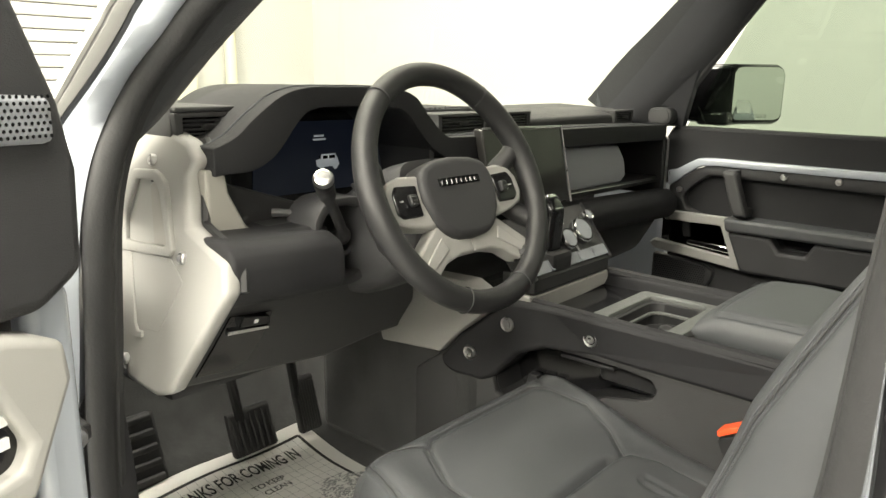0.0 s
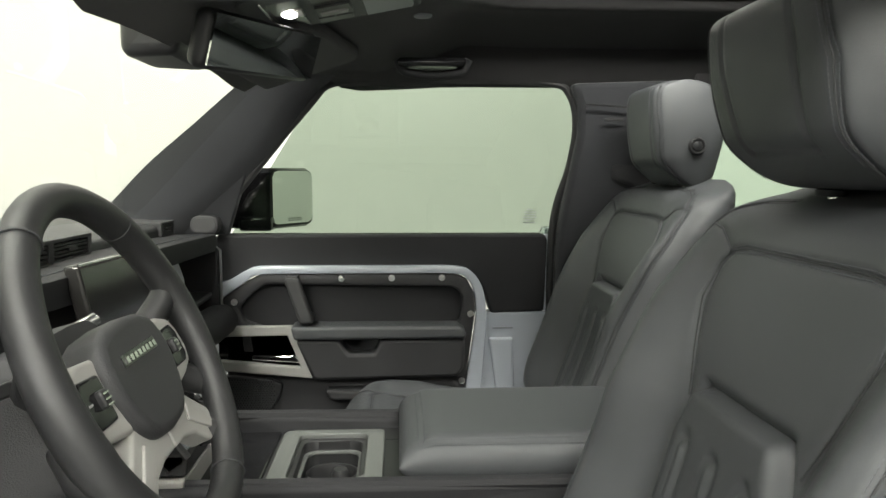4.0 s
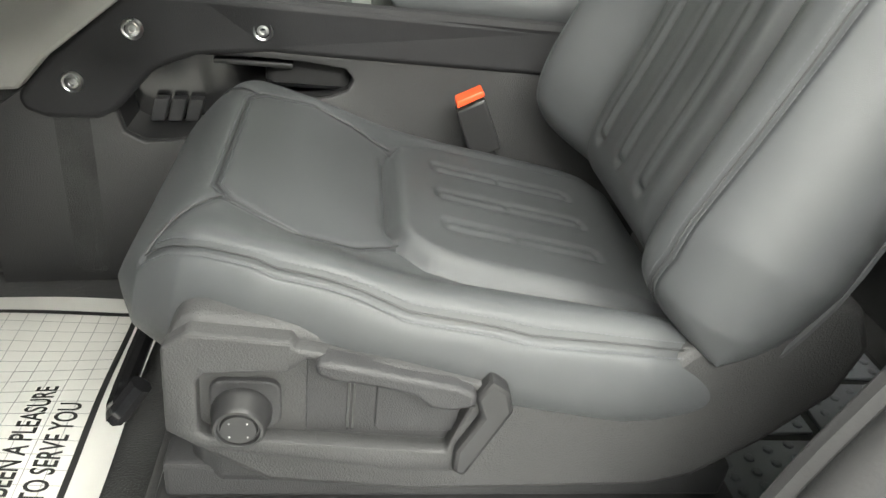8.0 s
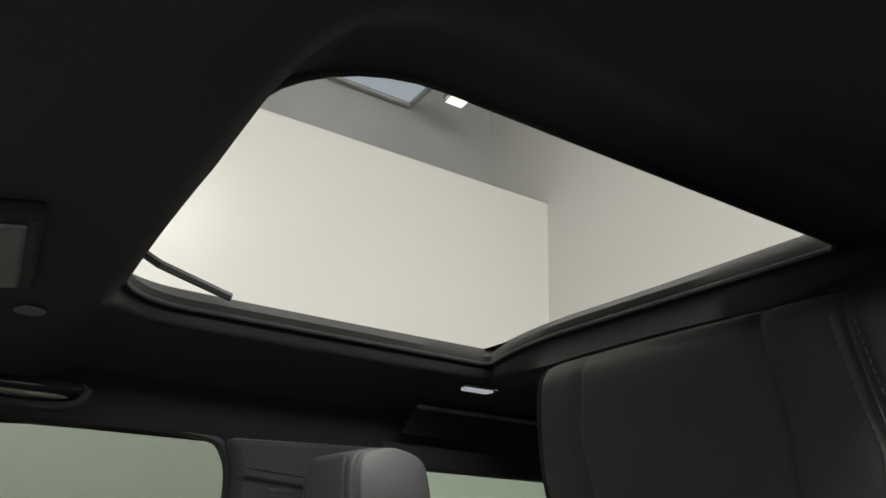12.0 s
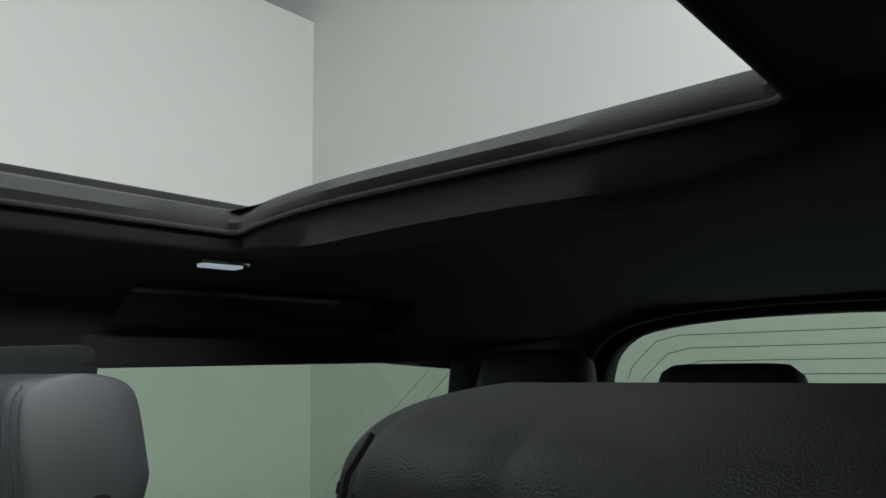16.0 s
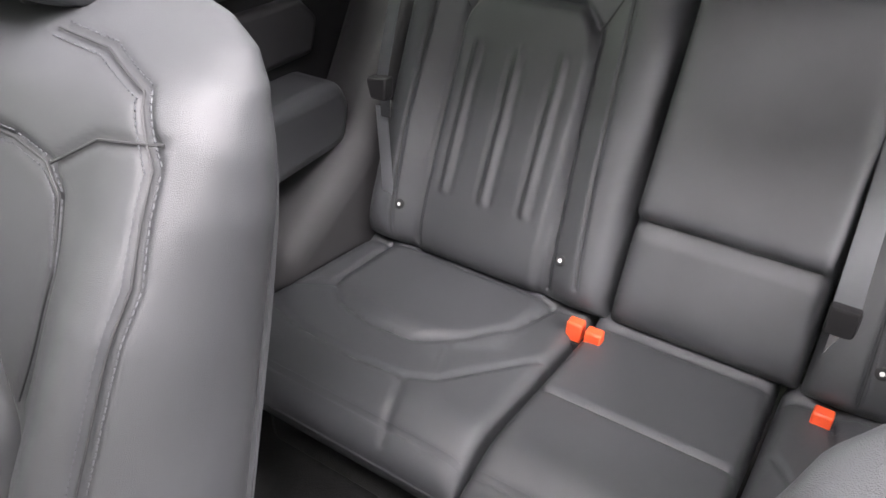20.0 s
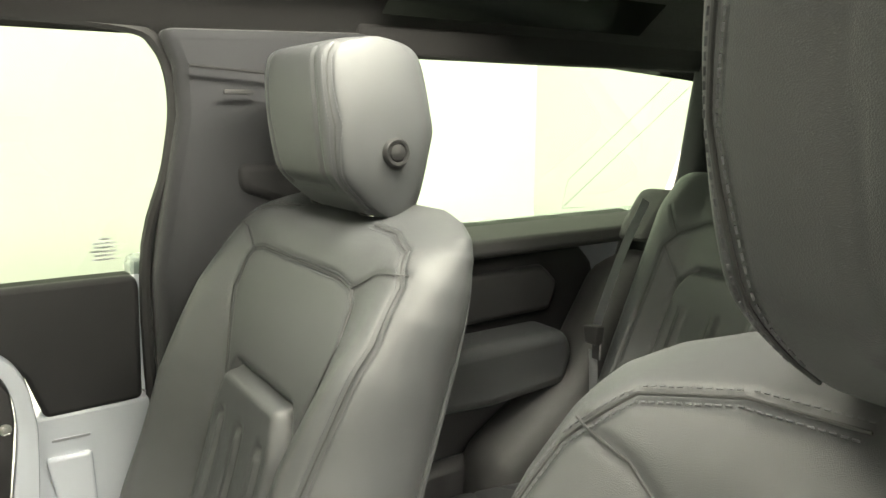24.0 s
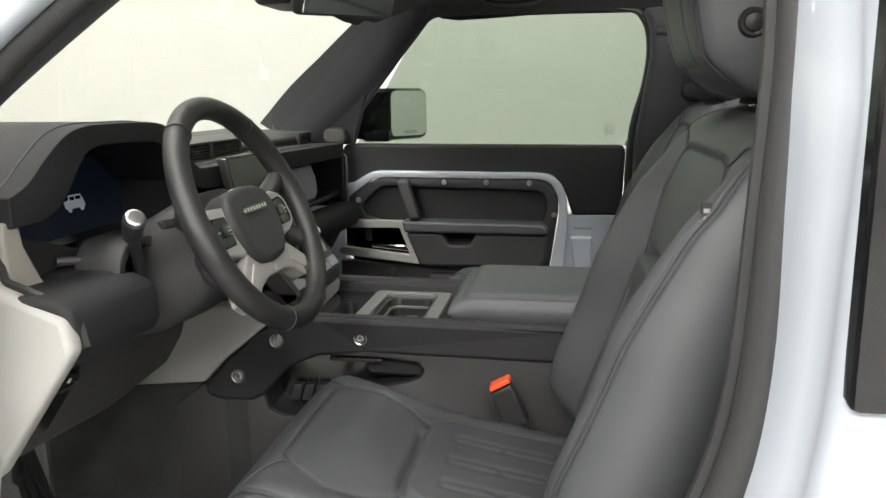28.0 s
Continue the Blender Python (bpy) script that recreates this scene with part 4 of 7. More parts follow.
    f0 = [bm.verts.new(p) for p in shell]
    f1 = [bm.verts.new(p - fw * 0.02) for p in shell]
    bm.faces.new(f0)
    bm.faces.new(f1)
    for i in range(6):
        bm.faces.new((f0[i], f0[(i + 1) % 6], f1[(i + 1) % 6], f1[i]))
    bevelled(bm, 0.006)
    part("back_shell", bm, PLASTIC, seat)
    # headrest
    hl = radians(1)
    hup = Vector((0, -math.sin(hl), math.cos(hl)))
    hfw = Vector((0, math.cos(hl), math.sin(hl)))
    ho = Vector((cx + (0.008 if driver else -0.012), y0 - (0.070 if driver else 0.098), 1.500 if driver else 1.490))
    hm = Matrix(((1, 0, 0, ho.x), (0, hup.y, hfw.y, ho.y), (0, hup.z, hfw.z, ho.z), (0, 0, 0, 1)))
    LH = 0.177 if driver else 0.190

    def hhalf(v):
        t = abs(2 * v / LH - 1.05)
        return 0.129 * (1 - 0.10 * t ** 2.5) if driver else 0.099 * (1 - 0.12 * t ** 2.8)

    def htop(u, v):
        t = v / LH
        return 0.016 + (0.046 if driver else 0.026) * t - 0.25 * u ** 2 + 0.010 * np.sin(t * math.pi) - 0.026 * smooth01((0.28 - t) / 0.28)

    def hback(v):
        return (-0.148 if driver else -0.096) + 0.02 * np.abs(2 * v / LH - 1)
    hq = 0.108 if driver else 0.088
    bm, hs = cushion(hm, 0, LH, hhalf, htop, hback, seams=[([(q * hq * 0.90, 0.0), (q * hq, 0.1), (q * hq * 0.92, LH)], 0.004, 0.0035) for q in (-1, 1)] + [([(-0.058, 0.035), (-0.066, 0.12), (-0.058, LH)], 0.003, 0.003), ([(0.058, 0.035), (0.066, 0.12), (0.058, LH)], 0.003, 0.003), ([(-0.058, 0.035), (0.058, 0.035)], 0.003, 0.003)], nu=90, nv=80, edge=14 if driver else 12, endp=14 if driver else 13)
    hr = part("headrest", bm, LEATHER, seat, "dark grey leather headrest with side button", sharp=70)
    for q in (-1, 1):
        part("seam", seam_line(hs, [(q * hq * 0.90, 0.01), (q * hq, 0.1), (q * hq * 0.92, LH - 0.01)]), SEAM, hr)
        part("stitching", stitches(hs, [[(q * hq * 0.90, 0.02), (q * hq, 0.1), (q * hq * 0.92, LH - 0.02)]]), THREAD, hr)
    bx, by, bz = (-0.490, -0.085, 1.577) if driver else (cx - 0.111, -0.230, 1.562)
    part("button", lathe([(0.015, -0.01), (0.0155, 0.004), (0.0135, 0.007), (0.0105, 0.0065), (0.0095, 0.0045), (0.0085, 0.0065), (0.002, 0.0085)], (bx, by, bz), (-1, 0, 0), 24), SATIN, hr, "round black button")
    for d in (-0.065, 0.065):
        part("post", tube([Vector((cx + d, y0 - 0.130, 1.45)), Vector((cx + d, y0 - 0.138, 1.53))], 0.0065, 10), CHROME, seat)
        part("post_guide", lathe([(0.015, 0), (0.016, 0.006), (0.010, 0.010)], (cx + d, y0 - 0.131, 1.492), hup, 16), SATIN, seat)
    # cushion: v runs forwards, w up
    tilt = math.atan2(0.072, 0.37)
    cu = Vector((0, math.cos(tilt), math.sin(tilt)))
    cw = Vector((0, -math.sin(tilt), math.cos(tilt)))
    co = Vector((cx, y0 + 0.015, 0.945))
    cm = Matrix(((1, 0, 0, co.x), (0, cu.y, cw.y, co.y), (0, cu.z, cw.z, co.z), (0, 0, 0, 1)))
    LC = 0.508

    def chalf(v):
        return float(np.interp(v / LC, [0, 0.2, 0.45, 0.65, 0.8, 0.9, 0.96, 1], [0.238, 0.252, 0.252, 0.246, 0.232, 0.213, 0.190, 0.150]))

    def ctop(u, v):
        t = v / LC
        a = np.abs(u)
        bol = smooth01((a - 0.135) / 0.095) * np.interp(t, [0, 0.2, 0.45, 0.7, 0.9, 1], [0.052, 0.054, 0.048, 0.036, 0.014, 0.004])
        mid = np.interp(t, [0, 0.2, 0.45, 0.57, 0.62, 0.75, 0.87, 1], [0.002, 0.0, -0.002, 0.000, 0.004, 0.016, 0.025, 0.026])
        inn = smooth01(-side * u / 0.05)
        return mid + bol * (1 - 0.7 * inn) - 0.045 * inn * smooth01((a - 0.16) / 0.09) - 0.034 * smooth01((t - 0.86) / 0.14) ** 2

    def cback(v):
        return -0.060 - 0.040 * smooth01((v / LC - 0.5) / 0.5)
    fpan = [(-0.106, 0.290), (-0.135, 0.330), (-0.150, 0.380), (-0.126, 0.436), (-0.105, 0.450), (0.105, 0.450), (0.126, 0.436), (0.150, 0.380), (0.135, 0.330), (0.106, 0.290)]
    cins = [(-0.150, 0.02), (-0.140, 0.19), (-0.128, 0.264), (-0.108, 0.286), (-0.076, 0.297), (0.076, 0.297), (0.108, 0.286), (0.128, 0.264), (0.140, 0.19), (0.150, 0.02)]
    edge1 = [(-0.232, 0.05), (-0.240, 0.10), (-0.243, 0.20), (-0.238, 0.295), (-0.222, 0.39), (-0.200, 0.455), (-0.178, 0.485)]
    edge2 = [(-x, v) for x, v in edge1]
    corner1 = [(-0.122, 0.441), (-0.150, 0.468), (-0.178, 0.485)]
    corner2 = [(-x, v) for x, v in corner1]
    dg = []
    for x in (-0.063, 0.002, 0.067):
        for d in (-0.0085, 0.0085):
            dg += [([(x + d, 0.090), (x + d, 0.165)], 0.003, 0.0032), ([(x + d, 0.175), (x + d, 0.240)], 0.003, 0.0032)]
        dg += [([(x - 0.006, v), (x + 0.006, v)], 0.003, 0.0035) for v in (0.088, 0.170, 0.243)]

    def c_in(u, v):
        return smooth01((0.150 - 0.05 * v - np.abs(u) - 0.6 * np.maximum(0, v - 0.25)) / 0.022) * smooth01((0.300 - v) / 0.018)
    bm, cs = cushion(cm, 0, LC, chalf, ctop, cback,
                     seams=[(fpan, 0.004, 0.004), (cins, 0.009, 0.005), (edge1, 0.006, 0.004), (edge2, 0.006, 0.004), (corner1, 0.003, 0.004), (corner2, 0.003, 0.004)] + dg,
                     raised=[(c_in, 0.014)], nu=200, nv=190, edge=13, endp=9)
    cb = part("seat_cushion", bm, LEATHER, seat, "dark grey leather seat cushion with pleated centre", sharp=70)
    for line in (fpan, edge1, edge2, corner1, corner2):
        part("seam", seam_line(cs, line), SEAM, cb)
    for line in (fpan[2:-2], edge1, edge2):
        part("stitching", stitches(cs, [line]), THREAD, cb)
    # base and runners
    xs = cx + side * 0.21
    part("seat_base", box((cx - 0.21, y0 + 0.0, 0.80), (cx + 0.21, y0 + 0.47, 0.93), 0.03, 3), PLASTIC, seat)
    for sx in (-0.19, 0.19):
        rail = part("runner", box((cx + sx - 0.03, y0 - 0.02, 0.765), (cx + sx + 0.03, y0 + 0.50, 0.80), 0.006), SATIN, seat, "black seat runner")
        part("runner_top", box((cx + sx - 0.018, y0 - 0.02, 0.80), (cx + sx + 0.018, y0 + 0.49, 0.84), 0.005), PLASTIC, rail)
    part("plinth", box((cx - 0.245, y0 - 0.05, 0.70), (cx + 0.245, y0 + 0.515, 0.790), 0.02, 3), PLASTIC_LOW, seat, "charcoal plastic plinth under the seat")
    part("height_bar", tube(curve([(cx - 0.20, y0 + 0.50, 0.92), (cx - 0.19, y0 + 0.525, 0.885), (cx, y0 + 0.53, 0.875), (cx + 0.19, y0 + 0.525, 0.885), (cx + 0.20, y0 + 0.50, 0.92)], 4), 0.009, 8), GLOSSBLACK, seat)
    # outer side cover
    X = cx + side * 0.213
    lo, hi = (X - 0.03, X + 0.012) if side < 0 else (X - 0.012, X + 0.03)
    cover = [(0.471, 0.985), (0.464, 1.008), (0.448, 1.020), (0.38, 1.012), (0.300, 0.994), (0.233, 0.976), (0.216, 0.966), (0.208, 0.950), (0.150, 0.958), (0.098, 0.980), (0.062, 1.018), (0.029, 1.047), (-0.009, 1.056), (-0.048, 1.044), (-0.070, 1.005),
             (-0.058, 0.955), (-0.010, 0.902), (0.040, 0.862), (0.080, 0.850), (0.282, 0.844), (0.400, 0.856), (0.440, 0.882), (0.474, 0.914)]
    cv = part("side_cover", prism([(y + y0, z) for y, z in cover], "x", lo, hi, 0.011, 3), PLASTIC_LOW, seat, "charcoal plastic side cover with seat controls")
    out = lo if side < 0 else hi
    o = side * 0.001
    if driver:
        # raised control field with knob and levers
        part("control_frame", ribbon([(0.468, 1.000), (0.450, 1.014), (0.379, 1.008), (0.377, 1.002), (0.300, 0.988), (0.232, 0.972), (0.217, 0.956), (0.252, 0.884), (0.300, 0.886), (0.380, 0.898), (0.446, 0.908), (0.470, 0.925)],
                                     [(0.446, 0.972), (0.440, 0.978), (0.381, 0.982), (0.370, 0.994), (0.300, 0.979), (0.256, 0.968), (0.246, 0.958), (0.262, 0.906), (0.300, 0.908), (0.372, 0.914), (0.440, 0.918), (0.447, 0.924)],
                                     "x", out - 0.014, out + 0.004, 0.004, True), PLASTIC_LOW, cv)
        part("control_recess", prism([(0.370, 0.990), (0.300, 0.977), (0.250, 0.964), (0.262, 0.908), (0.300, 0.910), (0.370, 0.916)], "x", out - 0.001, out + 0.003, 0.001), PLASTIC, cv)
        part("front_cheek", prism([(0.464, 1.002), (0.449, 1.012), (0.381, 1.006), (0.381, 0.984), (0.446, 0.979), (0.462, 0.985)], "x", out - 0.011, out + 0.002, 0.005, 3), PLASTIC_LOW, cv)
        part("knob_plate", prism(rounded(0.388, 0.439, 0.921, 0.966, 0.010, 4), "x", out - 0.005, out + 0.002, 0.002), PLASTIC, cv)
        kn = part("lumbar_knob", lathe([(0.022, 0), (0.022, 0.006), (0.0195, 0.009), (0.0195, 0.019), (0.0175, 0.022), (0.0155, 0.0222), (0.0148, 0.0195), (0.0135, 0.0192), (0.0125, 0.0215), (0.003, 0.0218)], (out - 0.004, 0.416, 0.938), (-1, 0, 0), 32), SATIN, cv, "round black knob")
        for a in range(4):
            t = radians(45 + 90 * a)
            part("mark", box((out - 0.0262, 0.416 + 0.009 * math.cos(t) - 0.0006, 0.938 + 0.009 * math.sin(t) - 0.0006), (out - 0.0256, 0.416 + 0.009 * math.cos(t) + 0.0006, 0.938 + 0.009 * math.sin(t) + 0.0006), 0), INK_GREY, kn)
        part("cushion_lever", prism([(0.364, 0.996), (0.362, 0.987), (0.350, 0.982), (0.318, 0.977), (0.292, 0.970), (0.280, 0.958), (0.262, 0.956), (0.246, 0.960), (0.246, 0.972), (0.262, 0.979), (0.300, 0.987), (0.340, 0.996), (0.356, 0.999)], "x", out - 0.024, out - 0.004, 0.006, 3), PLASTIC, cv, "satin black seat lever")
        part("recline_lever", prism([(0.247, 0.966), (0.236, 0.984), (0.222, 0.974), (0.216, 0.954), (0.246, 0.886), (0.256, 0.892), (0.256, 0.914), (0.240, 0.948)], "x", out - 0.022, out - 0.002, 0.004), SATIN, cv, "satin black recline lever")
        for y in (0.3385, 0.3345):
            part("button_gap", box((out - 0.0025, y - 0.001, 0.918), (out + 0.001, y + 0.001, 0.974), 0), GLOSSBLACK, cv)
        part("button_plate", prism(rounded(0.254, 0.318, 0.918, 0.968, 0.006, 3), "x", out - 0.0035, out + 0.001, 0.0012), PLASTIC, cv)
        # airbag tag sewn into the side seam, its lettering as bars
        tg = part("tag", box((-0.603, -0.036, 1.370), (-0.594, -0.027, 1.404), 0.001), INK, seat, "small black sewn tag")
        for k in range(4):
            part("letter_bar", box((-0.6036, -0.0345, 1.374 + 0.0072 * k), (-0.6031, -0.0285, 1.378 + 0.0072 * k), 0), INK_GREY, tg)
    return seat


front_seat(-0.375, 0.0, True)
front_seat(0.387, -0.096, False)

# belt buckle beside the driver seat
bk = thing("belt_buckle", "black seat belt buckle with orange release button", "belt buckle", (-0.165, 0.19, 0.95))
part("housing", prism([(0.215, 1.020), (0.181, 1.040), (0.150, 0.975), (0.188, 0.958)], "x", -0.178, -0.152, 0.004), SATIN, bk)
part("release_button", prism([(0.214, 1.024), (0.181, 1.043), (0.185, 1.050), (0.216, 1.033)], "x", -0.178, -0.152, 0.002), ORANGE, bk, "orange plastic release button")
part("stem", tube([(-0.165, 0.172, 0.97), (-0.165, 0.12, 0.88)], 0.012, 8), SATIN, bk)

# ---------- rear bench ----------
rl = math.atan2(0.216, 0.47)
rup = Vector((0, -math.sin(rl), math.cos(rl)))
rfw = Vector((0, math.cos(rl), math.sin(rl)))
rear = thing("rear_bench", "dark grey leather rear bench with ribbed backrest", "bench seat", (0, -0.75, 0.70))


def rear_frame(cx):
    o = Vector((cx, -0.758, 0.955))
    return Matrix(((1, 0, 0, o.x), (0, rup.y, rfw.y, o.y), (0, rup.z, rfw.z, o.z), (0, 0, 0, 1)))


def rear_back(cx, hw, outer):
    m = rear_frame(cx)
    L = 0.612

    def half(v):
        return float(np.interp(v / L, [0, 0.85, 0.96, 1], [hw, hw, hw - 0.004, hw - 0.020]))
    if outer:
        ins = [(-0.125, 0.02), (-0.112, 0.20), (-0.103, 0.382), (-0.074, 0.412), (0.074, 0.412), (0.103, 0.382), (0.106, 0.20), (0.100, 0.02)]
        arch = [(-0.172, 0.04), (-0.155, 0.20), (-0.142, 0.436), (-0.130, 0.468), (-0.085, 0.504), (0.085, 0.500), (0.130, 0.475), (0.152, 0.440), (0.160, 0.20), (0.150, 0.02)]
        ties = [[(-0.103, 0.382), (-0.136, 0.450)], [(0.103, 0.382), (0.150, 0.445)], [(-0.130, 0.468), (-0.150, 0.522)], [(0.135, 0.470), (0.166, 0.520)], [(-0.06, 0.566), (-0.14, 0.535), (-0.20, 0.498)]]
        gr = [([(x + d, 0.115), (x + d, 0.335)], 0.002, 0.004) for x in (-0.068, 0.0, 0.068) for d in (-0.011, 0.011)]

        def top(u, v):
            return 0.018 * smooth01((np.abs(u) - 0.10) / 0.07) - 0.02 * smooth01((v - 0.50) / 0.1)
        bm, s = cushion(m, 0, L, half, top, lambda v: -0.11, seams=[(ins, 0.009, 0.005), (arch, 0.004, 0.0035)] + [(t, 0.0025, 0.0035) for t in ties] + gr,
                        raised=[(lambda u, v: smooth01((0.112 - np.abs(u) - 0.5 * np.maximum(0, v - 0.36)) / 0.016) * smooth01((0.414 - v) / 0.018), 0.013)], ribs=[([(x, 0.115), (x, 0.335)], 0.004, 0.005) for x in (-0.068, 0.0, 0.068)], nu=180, nv=180, edge=14, endp=14)
        b = part("backrest", bm, LEATHER, rear, "dark grey leather rear backrest with ribbed centre", sharp=70)
        part("stitching", stitches(s, [arch]), THREAD, b)
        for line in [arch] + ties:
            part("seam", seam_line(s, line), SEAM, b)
        for d in (-0.14, 0.14):
            p = s(d, 0.070, 0.0012)
            t = part("anchor_tag", lathe([(0.008, -0.001), (0.008, 0.0012), (0.006, 0.0018)], p, rfw, 12), SATIN, b, "small child seat anchor tag")
            part("mark", lathe([(0.0035, 0.0), (0.003, 0.0022), (0.001, 0.0026)], p, rfw, 8), LABEL, t)
    else:
        low = [(-hw, 0.152), (hw, 0.152)]
        high = [(-hw, 0.483), (hw, 0.483)]

        def top(u, v):
            return 0.016 * smooth01((v - 0.155) / 0.014) * smooth01((0.48 - v) / 0.014) - 0.02 * smooth01((v - 0.50) / 0.1)
        bm, s = cushion(m, 0, L, half, top, lambda v: -0.11, seams=[(low, 0.012, 0.006), (high, 0.014, 0.007)], nu=60, nv=90, edge=20, endp=14)
        b = part("centre_backrest", bm, LEATHER, rear, "dark leather fold-down centre armrest", sharp=70)
        p = m @ Vector((0.012, 0.484, 0.012))
        part("pull_strap", box(p - Vector((0.018, 0.006, 0.006)), p + Vector((0.018, 0.008, 0.007)), 0.003), SATIN, b, "black pull strap")


rear_back(0.344, 0.213, True)
rear_back(0.0, 0.128, False)
rear_back(-0.344, 0.213, True)

ctl = math.radians(7)


def rear_cushion(cx, hw, outer):
    o = Vector((cx, -0.86, 0.898))
    m = Matrix(((1, 0, 0, o.x), (0, math.cos(ctl), -math.sin(ctl), o.y), (0, math.sin(ctl), math.cos(ctl), o.z), (0, 0, 0, 1)))
    L = 0.440
    g = 1 if cx > 0 else -1
    if outer:
        half = lambda v: hw
        s1 = [(g * a, b) for a, b in [(-0.150, 0.08), (-0.130, 0.180), (-0.095, 0.236), (-0.035, 0.278), (0.035, 0.284), (0.095, 0.268), (0.142, 0.230), (0.152, 0.08)]]
        s2 = [(g * a, b) for a, b in [(-0.205, 0.19), (-0.150, 0.270), (-0.105, 0.332), (-0.070, 0.350), (0.0, 0.358), (0.10, 0.352), (0.205, 0.325)]]
        t1 = [(g * -0.070, 0.350), (g * -0.098, 0.43)]
        t2 = [(g * 0.138, 0.238), (g * 0.205, 0.285)]
        t3 = [(g * -0.075, 0.250), (g * -0.105, 0.332)]
        e = [(-hw, 0.415), (hw, 0.415)]
        sm = [(s1, 0.007, 0.005), (s2, 0.005, 0.004), (t1, 0.005, 0.004), (t2, 0.004, 0.004), (t3, 0.003, 0.003), (e, 0.004, 0.003), ([(-hw, 0.085), (hw, 0.085)], 0.005, 0.006)]
        rz = [(lambda u, v: smooth01((0.15 - np.abs(u)) / 0.03) * smooth01((0.282 - v - 2.2 * np.abs(u) ** 2) / 0.03), 0.009)]
    else:
        half = lambda v: hw
        e = [(-hw, 0.415), (hw, 0.415)]
        sm = [([(-hw, 0.262), (hw, 0.262)], 0.006, 0.004), (e, 0.004, 0.004), ([(-hw, 0.085), (hw, 0.085)], 0.006, 0.006)]
        rz = []
    top = lambda u, v: 0.03 + 0.0 * u - 0.022 * smooth01((v - 0.36) / 0.08) + 0.010 * np.exp(-((v - 0.060) / 0.016) ** 2)
    bm, s = cushion(m, 0, L, half, top, lambda v: -0.08, seams=sm, raised=rz, nu=110, nv=110, edge=24, endp=9)
    c = part("rear_cushion" if outer else "centre_cushion", bm, LEATHER, rear, "dark grey leather rear seat cushion", sharp=70)
    part("stitching", stitches(s, [[(-hw + 0.01, 0.415), (hw - 0.01, 0.415)]]), THREAD, c)


rear_cushion(0.356, 0.206, True)
rear_cushion(0.020, 0.128, False)
rear_cushion(-0.325, 0.212, True)
part("bench_base", box((-0.53, -0.98, 0.70), (0.55, -0.50, 0.855), 0.02), CARPET, rear, "dark carpeted bench base")


def rear_headrest(cx, z0, h, hw, y):
    o = Vector((cx, y, z0))
    a = radians(12)
    m = Matrix(((1, 0, 0, o.x), (0, -math.sin(a), math.cos(a), o.y), (0, math.cos(a), math.sin(a), o.z), (0, 0, 0, 1)))
    half = lambda v: float(np.interp(v / h, [0, 0.12, 0.6, 0.9, 1], [hw - 0.016, hw - 0.006, hw, hw - 0.012, hw - 0.03]))
    bm, s = cushion(m, 0, h, half, lambda u, v: 0.03 - 0.6 * u * u, lambda v: -0.075, seams=[([(-hw + 0.03, 0), (-hw + 0.025, h)], 0.003, 0.004), ([(hw - 0.03, 0), (hw - 0.025, h)], 0.003, 0.004)], nu=44, nv=44, edge=7, endp=7)
    hd = part("headrest", bm, LEATHER, rear, "dark leather rear headrest on two posts", sharp=70)
    d = 0.068 if hw > 0.11 else 0.05
    for k in (-d, d):
        part("post", tube([(cx + k, y - 0.045, 1.44), (cx + k, y - 0.045, z0 + 0.03)], 0.006, 10), CHROME, hd, "chrome post")
        part("post_guide", lathe([(0.018, 0), (0.019, 0.005), (0.012, 0.009)], (cx + k, y - 0.043, 1.490), (0, -0.2, 1), 18), SATIN, hd)
    if hw > 0.11:
        part("button", lathe([(0.012, 0), (0.012, 0.005), (0.009, 0.006), (0.008, 0.004), (0.002, 0.005)], (cx - hw + 0.004, y - 0.03, z0 + 0.08), (-1, 0, 0), 18), SATIN, hd)


rear_headrest(0.352, 1.515, 0.195, 0.120, -1.005)
rear_headrest(0.0, 1.527, 0.152, 0.115, -0.995)
rear_headrest(-0.352, 1.515, 0.195, 0.120, -1.005)

# rear belts and buckles
rb = thing("rear_seat_belt", "grey rear seat belt webbing with black tongue", "seat belt", (0.5, -0.78, 1.0))
bx = [(0.553, -0.95, 1.44), (0.530, -0.87, 1.36), (0.508, -0.80, 1.27), (0.495, -0.765, 1.22)]
bm = bmesh.new()
vs = [[bm.verts.new(Vector(p) + Vector((d, 0.006, d * 0.4))) for d in (-0.009, -0.003, 0.003, 0.009)] for p in curve(bx, 4)]
for r, s in zip(vs, vs[1:]):
    for j in range(3):
        bm.faces.new((r[j], r[j + 1], s[j + 1], s[j]))
bmesh.ops.solidify(bm, geom=bm.faces[:], thickness=0.0015)
part("webbing", bm, BELT, rb)
part("webbing_lower", tube([(0.495, -0.758, 1.19), (0.505, -0.775, 1.08), (0.515, -0.79, 0.96)], 0.011, 8, flat=0.25, up=(0, 1, 0)), BELT, rb)
part("tongue", prism([(0.475, 1.24), (0.512, 1.235), (0.505, 1.205), (0.478, 1.205)], "y", -0.765, -0.745, 0.004), SATIN, rb, "black plastic tongue")
part("tongue_plate", box((0.476, -0.758, 1.178), (0.494, -0.754, 1.207), 0.001), CHROME, rb)
part("belt_guide", prism([(-0.97, 1.35), (-1.10, 1.35), (-1.15, 1.44), (-1.05, 1.45)], "x", 0.575, 0.67, 0.02, 3), PLASTIC_LOW, rb, "charcoal belt guide beside the backrest")
